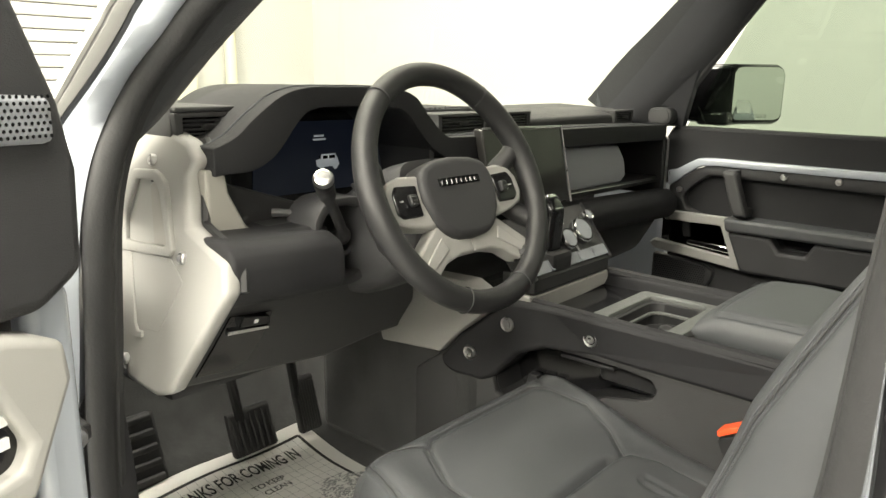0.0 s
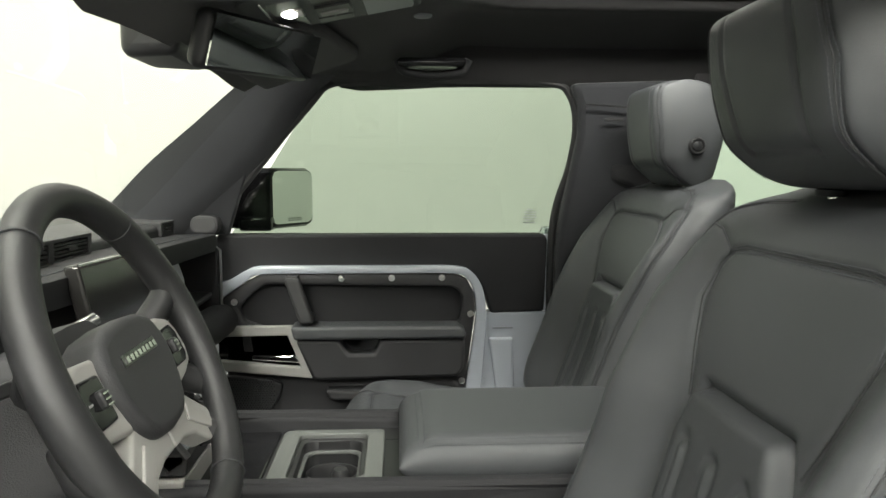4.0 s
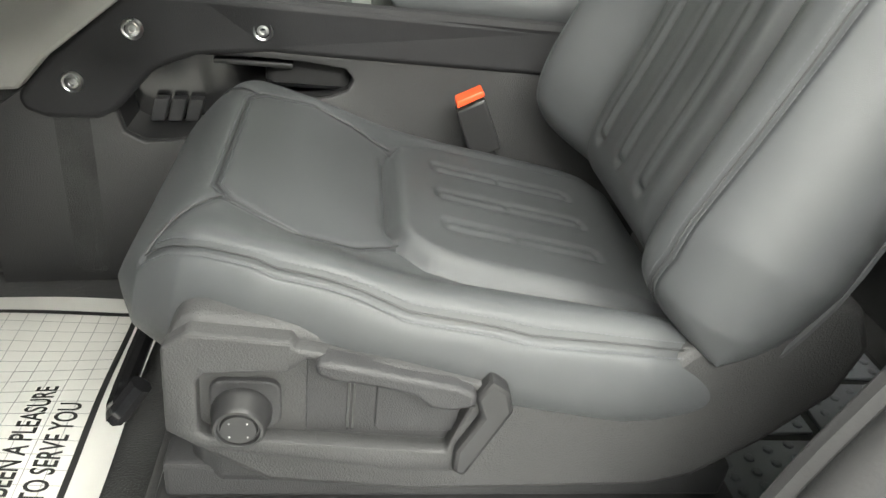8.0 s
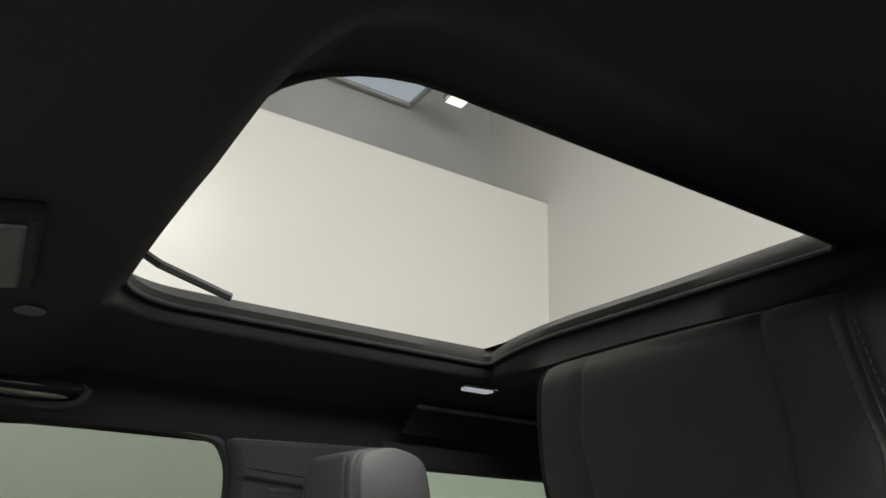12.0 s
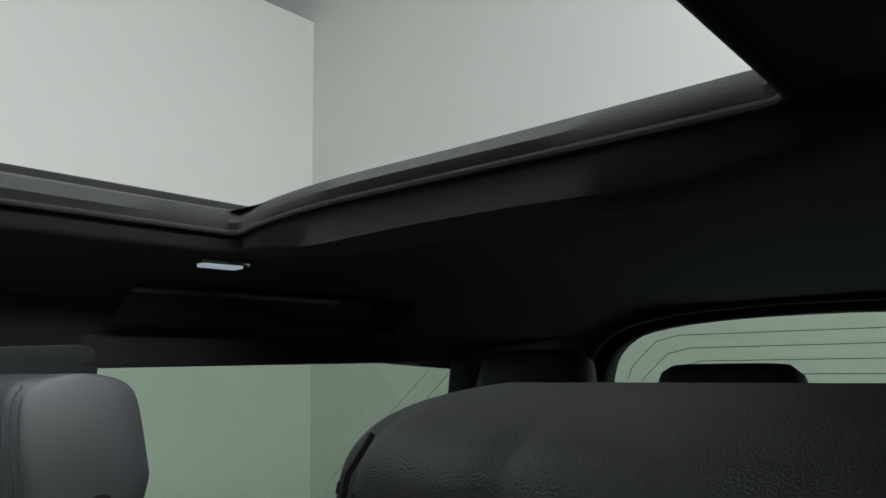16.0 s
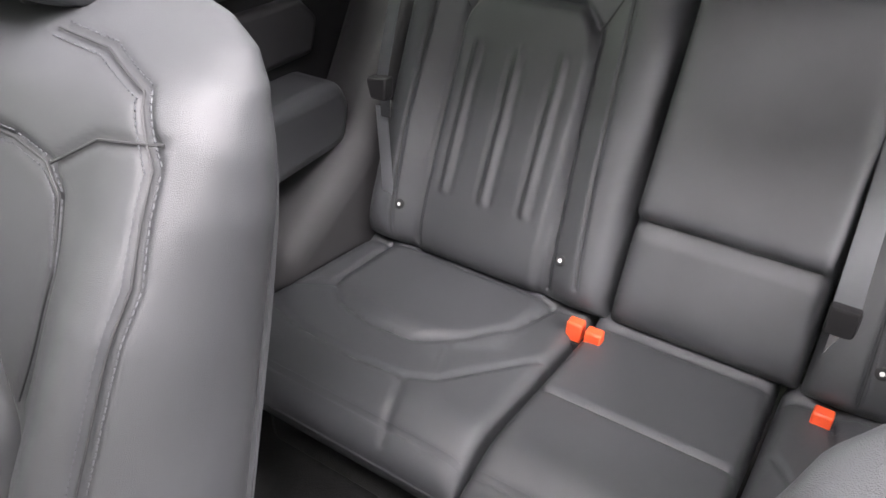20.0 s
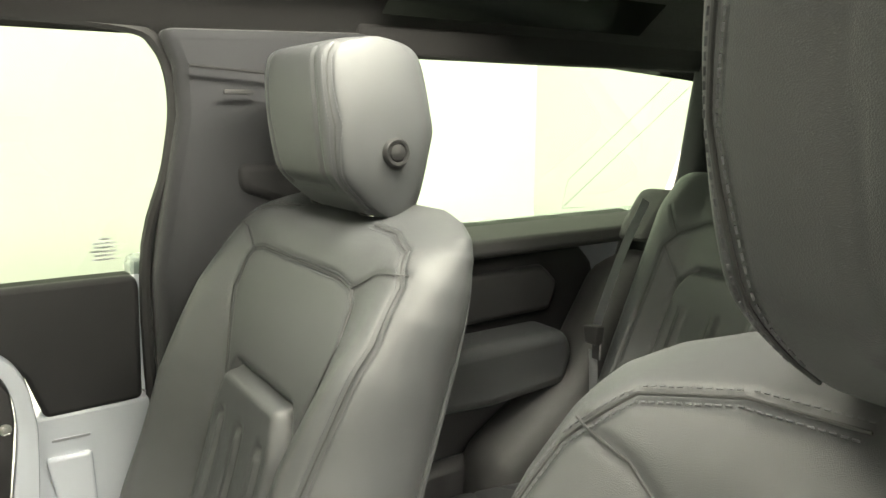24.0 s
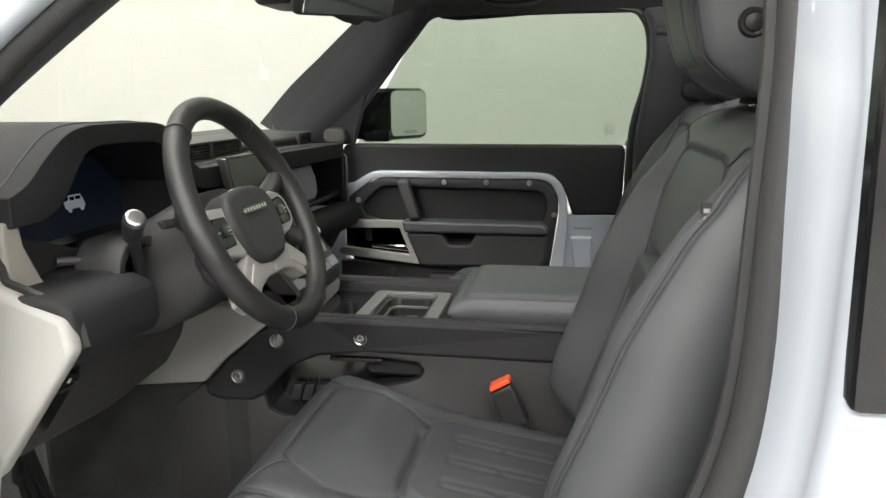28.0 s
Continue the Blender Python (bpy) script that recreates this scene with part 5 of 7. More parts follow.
for k, (x, y, z) in enumerate(((0.156, -0.738, 0.942), (0.126, -0.732, 0.942), (-0.164, -0.748, 0.942))):
    rbk = thing("rear_buckle", "black rear belt buckle with orange release button", "belt buckle", (x, y, 0.9), group="rear belt buckles")
    part("housing", box((x - 0.013, y - 0.02, z - 0.05), (x + 0.013, y + 0.006, z - 0.012), 0.003), SATIN, rbk)
    part("release_button", prism([(y - 0.018, z - 0.012), (y + 0.006, z - 0.012), (y + 0.002, z + 0.016), (y - 0.014, z + 0.018)], "x", x - 0.012, x + 0.012, 0.003), ORANGE, rbk, "orange plastic release button")
cb = thing("centre_seat_belt", "grey centre seat belt webbing", "seat belt", (-0.145, -0.8, 1.0))
part("webbing", tube([(-0.135, -0.93, 1.32), (-0.142, -0.86, 1.20), (-0.147, -0.80, 1.08)], 0.016, 8, flat=0.15, up=(0, 1, 0.3)), BELT, cb)
part("tongue", box((-0.165, -0.80, 1.045), (-0.13, -0.785, 1.085), 0.004), SATIN, cb)
part("tongue_plate", box((-0.155, -0.792, 1.00), (-0.14, -0.788, 1.047), 0.001), CHROME, cb)
# passenger belt guide on the pillar
pg = thing("pillar_belt_guide", "black seat belt guide and webbing on the door pillar", "seat belt", (0.67, -0.2, 1.5))
part("guide_cap", prism([(-0.17, 1.535), (-0.30, 1.535), (-0.32, 1.50), (-0.24, 1.470), (-0.175, 1.495)], "x", 0.600, 0.650, 0.014, 3), SOFT, pg)
part("webbing", tube([(0.618, -0.215, 1.50), (0.645, -0.235, 1.30), (0.67, -0.24, 0.95)], 0.022, 8, flat=0.12, up=(1, 0, 0)), BELT, pg)

# ---------- passenger door ----------
pd = thing("passenger_door", "closed passenger door with black card and white painted frame band", "car door", (0.74, 0.3, 0.70))


part("upper_panel", prism([(0.74, 1.22), (0.735, 1.345), (0.72, 1.371), (-0.050, 1.369), (-0.056, 1.355), (-0.050, 1.182), (0.08, 1.178), (0.10, 1.24), (0.13, 1.28), (0.20, 1.292), (0.62, 1.290), (0.69, 1.262)],
                          "x", 0.722, 0.775, 0.008, 3), SOFT, pd, "soft black upper door panel")
o = curve([(0.715, 1.262, 0), (0.690, 1.268, 0), (0.655, 1.288, 0), (0.620, 1.2985, 0), (0.5, 1.2985, 0), (0.30, 1.2975, 0), (0.165, 1.296, 0), (0.125, 1.280, 0), (0.102, 1.245, 0), (0.094, 1.200, 0), (0.092, 1.16, 0), (0.10, 1.05, 0), (0.115, 0.90, 0)], 4)
i = curve([(0.712, 1.222, 0), (0.690, 1.236, 0), (0.655, 1.262, 0), (0.618, 1.279, 0), (0.5, 1.280, 0), (0.30, 1.279, 0), (0.170, 1.278, 0), (0.138, 1.264, 0), (0.122, 1.235, 0), (0.117, 1.195, 0), (0.120, 1.15, 0), (0.135, 1.05, 0), (0.158, 0.90, 0)], 4)
part("frame_band", ribbon([(p.x, p.y) for p in o], [(p.x, p.y) for p in i], "x", 0.698, 0.745, 0.005), PAINT, pd, "glossy white painted band round the door card")
low = part("lower_frame", prism([(0.11, 1.182), (-0.062, 1.182), (-0.062, 0.72), (0.2, 0.72), (0.14, 1.0)], "x", 0.724, 0.77, 0.006), PAINT, pd, "white painted door metal")
part("dent", prism([(0.075, 1.145), (0.025, 1.145), (0.025, 1.141), (0.075, 1.141)], "x", 0.7225, 0.7245, 0.0005), PANEL_GREY, low)
part("pressing", prism([(0.085, 1.12), (0.025, 1.12), (0.020, 0.95), (0.06, 0.95)], "x", 0.716, 0.728, 0.008, 3), PAINT, low)
ro = [(0.712, 1.222), (0.69, 1.236), (0.655, 1.262), (0.618, 1.280), (0.40, 1.280), (0.170, 1.279), (0.138, 1.264), (0.120, 1.230), (0.118, 1.19), (0.130, 1.10), (0.150, 0.95), (0.66, 0.95), (0.70, 1.0)]
ri = [(0.672, 1.200), (0.662, 1.212), (0.640, 1.235), (0.610, 1.256), (0.40, 1.252), (0.180, 1.248), (0.160, 1.240), (0.150, 1.222), (0.150, 1.19), (0.155, 1.165), (0.17, 1.155), (0.62, 1.155), (0.66, 1.17)]
part("door_card", ribbon(ro, ri, "x", 0.704, 0.735, 0.006, True), PLASTIC, pd, "dark moulded door card")
part("recess_panel", prism(ri, "x", 0.728, 0.740, 0), SOFT, pd, "dark padded recess")
part("pull_handle", prism([(0.560, 1.276), (0.527, 1.274), (0.492, 1.172), (0.525, 1.170)], "x", 0.652, 0.684, 0.007, 3), PLASTIC_LOW, pd, "charcoal slanted pull handle")
for z, y in ((1.268, 0.545), (1.178, 0.512)):
    part("handle_foot", box((0.67, y - 0.014, z - 0.012), (0.715, y + 0.014, z + 0.010), 0.004), PLASTIC_LOW, pd)
part("armrest", prism([(0.548, 1.164), (0.158, 1.162), (0.144, 1.148), (0.144, 1.132), (0.54, 1.132)], "x", 0.655, 0.73, 0.010, 3), LEATHER, pd, "dark padded armrest")
part("armrest_front", prism([(0.538, 1.130), (0.437, 1.130), (0.416, 1.098), (0.358, 1.098), (0.341, 1.130), (0.146, 1.130), (0.148, 1.06), (0.165, 1.040), (0.482, 1.036), (0.500, 1.040)], "x", 0.664, 0.735, 0.008, 3), PLASTIC, pd, "dark lower armrest panel with grip slot")
part("grip_slot", prism([(0.44, 1.135), (0.34, 1.135), (0.35, 1.09), (0.425, 1.09)], "x", 0.70, 0.705, 0), GLOSSBLACK, pd)
part("handle_bezel", prism([(0.700, 1.163), (0.544, 1.163), (0.500, 1.040), (0.725, 1.062), (0.735, 1.075), (0.725, 1.086), (0.526, 1.066), (0.556, 1.142), (0.70, 1.140)], "x", 0.668, 0.690, 0.003), TRIM, pd, "light grey bezel round the door release")
part("release_recess", prism([(0.72, 1.15), (0.55, 1.15), (0.52, 1.06), (0.72, 1.08)], "x", 0.704, 0.710, 0), GLOSSBLACK, pd)
part("release_lever", prism([(0.640, 1.083), (0.532, 1.074), (0.529, 1.085), (0.545, 1.092), (0.640, 1.094)], "x", 0.678, 0.692, 0.003), CHROME, pd, "chrome door release lever")
part("lock_switch", prism([(0.665, 1.135), (0.645, 1.135), (0.640, 1.098), (0.660, 1.098)], "x", 0.696, 0.706, 0.002), SATIN, pd)
part("door_pocket", prism([(0.70, 1.03), (0.16, 1.02), (0.20, 0.86), (0.66, 0.86)], "x", 0.708, 0.74, 0.006), GLOSSBLACK, pd, "dark open door pocket")
part("pocket_rim", prism([(0.47, 1.012), (0.18, 1.010), (0.165, 0.985), (0.165, 0.95), (0.19, 0.95), (0.195, 0.985), (0.46, 0.990)], "x", 0.66, 0.71, 0.006), PLASTIC, pd)
part("pocket_front", prism([(0.70, 0.93), (0.15, 0.93), (0.17, 0.74), (0.68, 0.74)], "x", 0.645, 0.73, 0.02, 3), PLASTIC, pd, "dark door bin")
gr = part("speaker_grille", prism([(0.735, 1.045), (0.600, 1.035), (0.572, 1.02), (0.575, 1.0), (0.60, 0.955), (0.735, 0.94)], "x", 0.690, 0.712, 0.005), PLASTIC, pd, "dark perforated speaker grille")
dots = bmesh.new()
for a in range(22):
    for b in range(14):
        y, z = 0.592 + a * 0.0062 + (b % 2) * 0.003, 0.962 + b * 0.0055
        if z < 1.035 + (y - 0.6) * 0.08 and y < 0.73:
            bmesh.ops.create_circle(dots, cap_ends=True, segments=6, radius=0.0016, matrix=Matrix.Translation((0.6885, y, z)) @ Matrix.Rotation(radians(-90), 4, "Y"))
part("perforation", dots, GLOSSBLACK, gr, smooth=False)
for y, z in ((0.681, 1.215), (0.433, 1.269), (0.316, 1.269), (0.198, 1.269), (0.130, 1.182), (0.150, 1.02)):
    screw(pd, (0.703, y, z), (-1, 0, 0), 0.0062)
mp = part("mirror_sail_speaker", prism(rounded(0.705, 0.768, 1.375, 1.418, 0.018, 4), "x", 0.672, 0.71, 0.008, 3), PLASTIC, pd, "small grey tweeter grille")
part("mesh_face", prism(rounded(0.711, 0.762, 1.380, 1.413, 0.014, 4), "x", 0.6695, 0.674, 0.001), PLASTIC_LOW, mp)
part("sail_panel", prism([(0.695, 1.37), (0.80, 1.37), (0.79, 1.43), (0.735, 1.45), (0.62, 1.585), (0.612, 1.575)], "x", 0.722, 0.745, 0.004, lean=lambda p: (p.x - 0.42 * max(0, p.z - 1.37), p.y, p.z)), PILLAR, pd, "dark mirror sail trim")
wo = [(0.690, 1.372), (0.60, 1.505), (0.475, 1.685), (0.445, 1.706), (0.20, 1.718), (-0.02, 1.718), (-0.075, 1.708), (-0.105, 1.675), (-0.118, 1.615), (-0.108, 1.53), (-0.082, 1.368)]
bm = bmesh.new()
bm.faces.new([bm.verts.new((side_x(z) + 0.004, y, z)) for y, z in wo])
pw = part("window_glass", bm, GLASS_SIDE, pd, "green-tinted side window", smooth=False)
pw.visible_shadow = False
lg = bmesh.new()
for k in range(6):
    w = (0.016, 0.03, 0.026, 0.034, 0.024, 0.03)[k]
    z = 1.428 - k * 0.0062
    bmesh.ops.create_cube(lg, size=1, matrix=Matrix.Translation((side_x(z) + 0.002, -0.012, z)) @ Matrix.Diagonal((0.0006, w, 0.0022, 1)))
part("etched_mark", lg, PANEL_GREY, pw, "small etched glass mark", smooth=False)
# wing mirror on the passenger side
wm = thing("wing_mirror", "gloss black wing mirror with silvered glass", "wing mirror", (0.86, 0.6, 1.38))


def mirror_ring(s, y, dx):
    return [(0.852 + dx + 0.066 * s * a, y - 0.018 + 0.70 * (0.918 - (0.852 + 0.066 * s * a)), 1.452 + 0.074 * s * b) for a, b in
            [(-1, -0.75), (-0.95, -0.92), (-0.8, -1), (0.75, -1), (0.93, -0.92), (1, -0.75), (1, 0.7), (0.93, 0.9), (0.75, 1), (-0.7, 1), (-0.9, 0.93), (-1, 0.75)]]


rg_ = [mirror_ring(0.93, 0.536, 0.0), mirror_ring(1.0, 0.545, 0.0), mirror_ring(1.0, 0.60, -0.005), mirror_ring(0.95, 0.66, -0.012), mirror_ring(0.75, 0.70, -0.02)]
bm = bmesh.new()
vs = [[bm.verts.new(p) for p in r] for r in rg_]
for r, s in zip(vs, vs[1:]):
    for j in range(12):
        bm.faces.new((r[j], r[(j + 1) % 12], s[(j + 1) % 12], s[j]))
bm.faces.new(vs[-1])
bm.faces.new(vs[0])
part("housing", bm, GLOSSBLACK, wm, "gloss black mirror housing", sharp=50)
bm = bmesh.new()
bm.faces.new([bm.verts.new((0.852 + (p[0] - 0.852) * 0.88, 0.5155 + 0.70 * (0.918 - (0.852 + (p[0] - 0.852) * 0.88)), 1.454 + (p[2] - 1.452) * 0.88)) for p in mirror_ring(1, 0.53, 0)])
mg = part("mirror_glass", bm, MIRROR, wm, "silvered mirror glass", smooth=False)
tb = bmesh.new()
for k in range(2):
    for j in range(5):
        bmesh.ops.create_cube(tb, size=1, matrix=Matrix.Translation((0.838 + j * 0.0085, 0.5143 + 0.70 * (0.080 - j * 0.0085), 1.396 + 0.0055 * k)) @ Matrix.Rotation(math.atan(-0.70), 4, "Z") @ Matrix.Diagonal((0.006, 0.0004, 0.002, 1)))
part("warning_bar", tb, PANEL_GREY, mg, smooth=False)
part("arm", prism([(0.60, 1.375), (0.68, 1.375), (0.68, 1.41), (0.60, 1.41)], "x", 0.76, 0.86, 0.008), GLOSSBLACK, wm)

# ---------- driver door, standing open ----------
dd = thing("driver_door", "open driver door with black trim, light grey bezel and white edge", "car door", (-0.93, 0.74, 0.70))
hinge = Vector((-0.842, 0.605, 0))
da = radians(72)
dvec = Vector((-math.sin(da), -math.cos(da), 0))       # from hinge to the door's free edge
dn = Vector((math.cos(da), -math.sin(da), 0))           # towards the cabin


def dpt(s, z, t):
    p = hinge + dvec * s + dn * t
    return Vector((p.x, p.y, z))


def dprism(outline, t0, t1, bevel=0.006, seg=3):
    return prism(outline, "y", t0, t1, bevel, seg, lean=lambda p: dpt(p.x, p.z, p.y))


part("outer_skin", dprism([(0.0, 0.72), (0.0, 1.30), (0.06, 1.36), (0.9, 1.36), (0.9, 0.72)], -0.10, -0.02, 0.02), PAINT, dd, "white painted door shell")
part("door_edge", dprism([(0.002, 0.72), (0.002, 1.30), (0.03, 1.31), (0.05, 1.31), (0.05, 0.72)], -0.025, 0.03, 0.012), PAINT, dd, "white painted inner door edge")
part("upper_trim", dprism([(0.004, 1.315), (0.0, 1.405), (0.012, 1.463), (0.045, 1.545), (0.07, 1.62), (0.35, 1.62), (0.35, 1.285), (0.05, 1.288)], 0.0, 0.055, 0.014), PLASTIC, dd, "dark upper door trim")
sg = part("speaker_grille", dprism([(0.03, 1.43), (0.03, 1.468), (0.16, 1.474), (0.16, 1.432)], 0.04, 0.066, 0.008), PANEL_GREY, dd, "grey perforated tweeter grille")
dots = bmesh.new()
for a in range(16):
    for b in range(7):
        p = dpt(0.036 + a * 0.0055 + (b % 2) * 0.0027, 1.437 + b * 0.0052, 0.0668)
        bmesh.ops.create_circle(dots, cap_ends=True, segments=6, radius=0.0017, matrix=Matrix.Translation(p) @ dn.to_track_quat("Z", "Y").to_matrix().to_4x4())
part("perforation", dots, GLOSSBLACK, sg, smooth=False)
part("door_card", dprism([(0.06, 0.74), (0.06, 1.30), (0.85, 1.30), (0.85, 0.74)], 0.0, 0.03, 0.01), PLASTIC, dd, "dark door card")
part("handle_bezel", dprism([(0.045, 1.232), (0.05, 1.268), (0.10, 1.285), (0.32, 1.285), (0.32, 1.255), (0.12, 1.252), (0.09, 1.19), (0.10, 1.17), (0.32, 1.15), (0.32, 1.13), (0.09, 1.14)], 0.02, 0.075, 0.008), TRIM, dd, "light grey bezel of the window switches")
part("switch_panel", dprism([(0.085, 1.15), (0.085, 1.248), (0.30, 1.252), (0.30, 1.15)], 0.02, 0.058, 0.004), GLOSSBLACK, dd, "gloss black switch panel")
for z in (1.215, 1.195):
    part("switch", dprism([(0.10, z - 0.006), (0.10, z + 0.004), (0.112, z + 0.004), (0.112, z - 0.006)], 0.056, 0.061, 0.001), LABEL, dd)
part("check_strap", box((-0.835, 0.665, 1.098), (-0.795, 0.700, 1.116), 0.003), SATIN, dd, "metal door check strap")
part("hinge_bolt", lathe([(0.012, 0), (0.012, 0.012), (0.006, 0.014)], (-0.812, 0.668, 1.107), (-0.3, -1, 0), 10), BRUSHED, dd, "metal hinge bolt")

# ---------- dashboard ----------
db = thing("dashboard", "dark padded dashboard with light grey end cap and wide screen", "dashboard", (0, 0.9, 0.9))
part("top_panel", prism([(0.80, 1.36), (0.80, 1.402), (0.86, 1.412), (1.02, 1.420), (1.12, 1.405), (1.18, 1.36)], "x", -0.188, 0.66, 0.008), PLASTIC_LOW, db, "charcoal dashboard top")
part("top_panel", prism([(0.905, 1.36), (0.905, 1.414), (1.02, 1.420), (1.12, 1.405), (1.18, 1.36)], "x", -0.615, -0.189, 0.008), PLASTIC_LOW, db, "charcoal dashboard top behind the hood")
sp_ = part("speaker_cover", prism([(0.90, 1.4165), (0.90, 1.4235), (1.06, 1.4245), (1.06, 1.4175)], "x", -0.14, 0.14, 0.002), PLASTIC, db, "ribbed centre speaker cover")
for k in range(18):
    part("rib", box((-0.13 + k * 0.0148, 0.905, 1.4225), (-0.124 + k * 0.0148, 1.055, 1.4265), 0.0008), SATIN, sp_)
part("sensor", lathe([(0.016, 0), (0.016, 0.006), (0.012, 0.010), (0.004, 0.011)], (-0.30, 1.05, 1.418), (0, 0, 1), 16), GLOSSBLACK, db)
part("sensor", box((0.05, 1.03, 1.418), (0.09, 1.06, 1.433), 0.004), GLOSSBLACK, db)
top = curve([(-0.603, 0, 1.398), (-0.59, 0, 1.402), (-0.568, 0, 1.412), (-0.54, 0, 1.434), (-0.497, 0, 1.461), (-0.455, 0, 1.471), (-0.40, 0, 1.472), (-0.30, 0, 1.470), (-0.245, 0, 1.457), (-0.212, 0, 1.425), (-0.175, 0, 1.396), (-0.13, 0, 1.388), (0.10, 0, 1.388), (0.40, 0, 1.384), (0.655, 0, 1.378)], 5)
bot = curve([(-0.603, 0, 1.362), (-0.585, 0, 1.364), (-0.545, 0, 1.366), (-0.508, 0, 1.385), (-0.472, 0, 1.425), (-0.445, 0, 1.441), (-0.40, 0, 1.444), (-0.30, 0, 1.441), (-0.262, 0, 1.430), (-0.235, 0, 1.402), (-0.192, 0, 1.366), (-0.13, 0, 1.352), (0.10, 0, 1.350), (0.40, 0, 1.346), (0.655, 0, 1.340)], 5)
part("top_roll", ribbon([(p.x, p.z) for p in top], [(p.x, p.z) for p in bot], "y", 0.705, 0.93, 0.0135), SOFT, db, "padded black roll that rises into the instrument hood")
part("stitched_seam", tube([(p.x, 0.735, p.z + 0.0008) for p in top], 0.0012, 5), THREAD, db)
part("back_panel", prism([(-0.61, 1.366), (-0.54, 1.366), (-0.50, 1.395), (-0.46, 1.44), (-0.28, 1.44), (-0.23, 1.40), (-0.19, 1.366), (0.66, 1.345), (0.66, 1.05), (-0.63, 1.12)], "y", 0.90, 0.94, 0), SATIN, db)
tilt_s = lambda p: (p.x, p.y + (p.z - 1.35) * 0.22, p.z)
cl = part("instrument_screen", prism([(-0.505, 1.292), (-0.495, 1.430), (-0.165, 1.428), (-0.155, 1.292)], "y", 0.836, 0.850, 0.003, lean=tilt_s), GLOSSBLACK, db, "dark instrument screen showing a small car picture")
dsp = glow("dim_display", (0.014, 0.020, 0.040), 0.16)
part("lit_area", prism([(-0.470, 1.306), (-0.445, 1.416), (-0.21, 1.414), (-0.19, 1.306)], "y", 0.8332, 0.8350, 0, lean=tilt_s), dsp, cl, "dim blue lit area")
pic = bmesh.new()
CARP = [(-0.026, -0.010), (-0.027, 0.002), (-0.017, 0.004), (-0.012, 0.013), (0.020, 0.013), (0.024, 0.003), (0.026, -0.010), (0.022, -0.012), (0.018, -0.018), (0.012, -0.018), (0.009, -0.012), (-0.010, -0.012), (-0.013, -0.018), (-0.019, -0.018), (-0.022, -0.012)]
pic.faces.new([pic.verts.new(Vector(tilt_s(Vector((-0.318 + a * 0.9, 0.8326, 1.352 + b * 0.8))))) for a, b in CARP])
for k in range(2):
    bmesh.ops.create_cube(pic, size=1, matrix=Matrix.Translation(tilt_s(Vector((-0.328, 0.8326, 1.386 + 0.0055 * k)))) @ Matrix.Diagonal((0.026 - 0.006 * k, 0.0006, 0.003, 1)))
part("car_picture", pic, glow("display_grey", (0.55, 0.60, 0.66), 0.30), cl, "small grey car picture", smooth=False)
pw_ = bmesh.new()
for a, b, c, d in ((-0.004, 0.007, 0.010, 0.006), (0.010, 0.007, 0.012, 0.006), (-0.015, 0.0075, 0.003, 0.005)):
    bmesh.ops.create_cube(pw_, size=1, matrix=Matrix.Translation(tilt_s(Vector((-0.318 + a, 0.8323, 1.350 + b)))) @ Matrix.Diagonal((c, 0.0004, d, 1)))
part("picture_window", pw_, GLOSSBLACK, cl, smooth=False)
part("hood_floor", prism([(0.70, 1.290), (0.88, 1.296), (0.88, 1.270), (0.71, 1.265)], "x", -0.535, -0.17, 0.006), SATIN, db)
part("hood_lip", tube(curve([(-0.50, 0.735, 1.302), (-0.47, 0.71, 1.300), (-0.40, 0.72, 1.296), (-0.25, 0.72, 1.296)], 5), 0.006, 8), PLASTIC_LOW, db)
part("hood_side", prism([(-0.590, 0.772), (-0.583, 0.758), (-0.500, 0.832), (-0.508, 0.846)], "z", 1.262, 1.405, 0.002), SATIN, db)
part("hood_side", prism([(0.71, 1.28), (0.90, 1.28), (0.90, 1.44), (0.72, 1.42)], "x", -0.201, -0.189, 0.002), SATIN, db)


def vent(x0, x1, y0, z0, z1):
    v = part("air_vent", box((x0, y0, z0), (x1, y0 + 0.10, z1), 0.004), GLOSSBLACK, db, "black air vent with slats")
    n = 4
    for k in range(n):
        z = z0 + (z1 - z0) * (k + 0.7) / (n + 0.4)
        part("slat", box((x0 + 0.004, y0 - 0.006, z - 0.0012), (x1 - 0.004, y0 + 0.02, z + 0.0012), 0.0005), SATIN, v)
    part("slider", box(((x0 + x1) / 2 - 0.012, y0 - 0.010, (z0 + z1) / 2 - 0.003), ((x0 + x1) / 2 + 0.012, y0, (z0 + z1) / 2 + 0.003), 0.001), SATIN, v)
    part("surround", ribbon([(x0 - 0.008, z0 - 0.006), (x1 + 0.008, z0 - 0.006), (x1 + 0.012, z1 + 0.006), (x0 - 0.012, z1 + 0.006)], [(x0, z0), (x1, z0), (x1, z1), (x0, z1)], "y", y0 - 0.008, y0 + 0.06, 0.002, True), PLASTIC_LOW, v)


vent(-0.602, -0.520, 0.782, 1.406, 1.432)
part("vent_cover", prism([(-0.612, 1.4385), (-0.612, 1.4455), (-0.44, 1.4455), (-0.46, 1.4385)], "y", 0.775, 1.02, 0.003), PLASTIC_LOW, db, "charcoal dashboard top over the air vent")
part("vent_side", box((-0.614, 0.785, 1.39), (-0.606, 1.02, 1.4440), 0.002), PLASTIC_LOW, db)
vent(-0.10, 0.02, 0.785, 1.390, 1.416)
vent(0.055, 0.175, 0.795, 1.390, 1.414)
vent(0.56, 0.63, 0.80, 1.385, 1.405)
# left end cap
capx = lambda z: -0.610 + 0.261 * (z - 1.377)
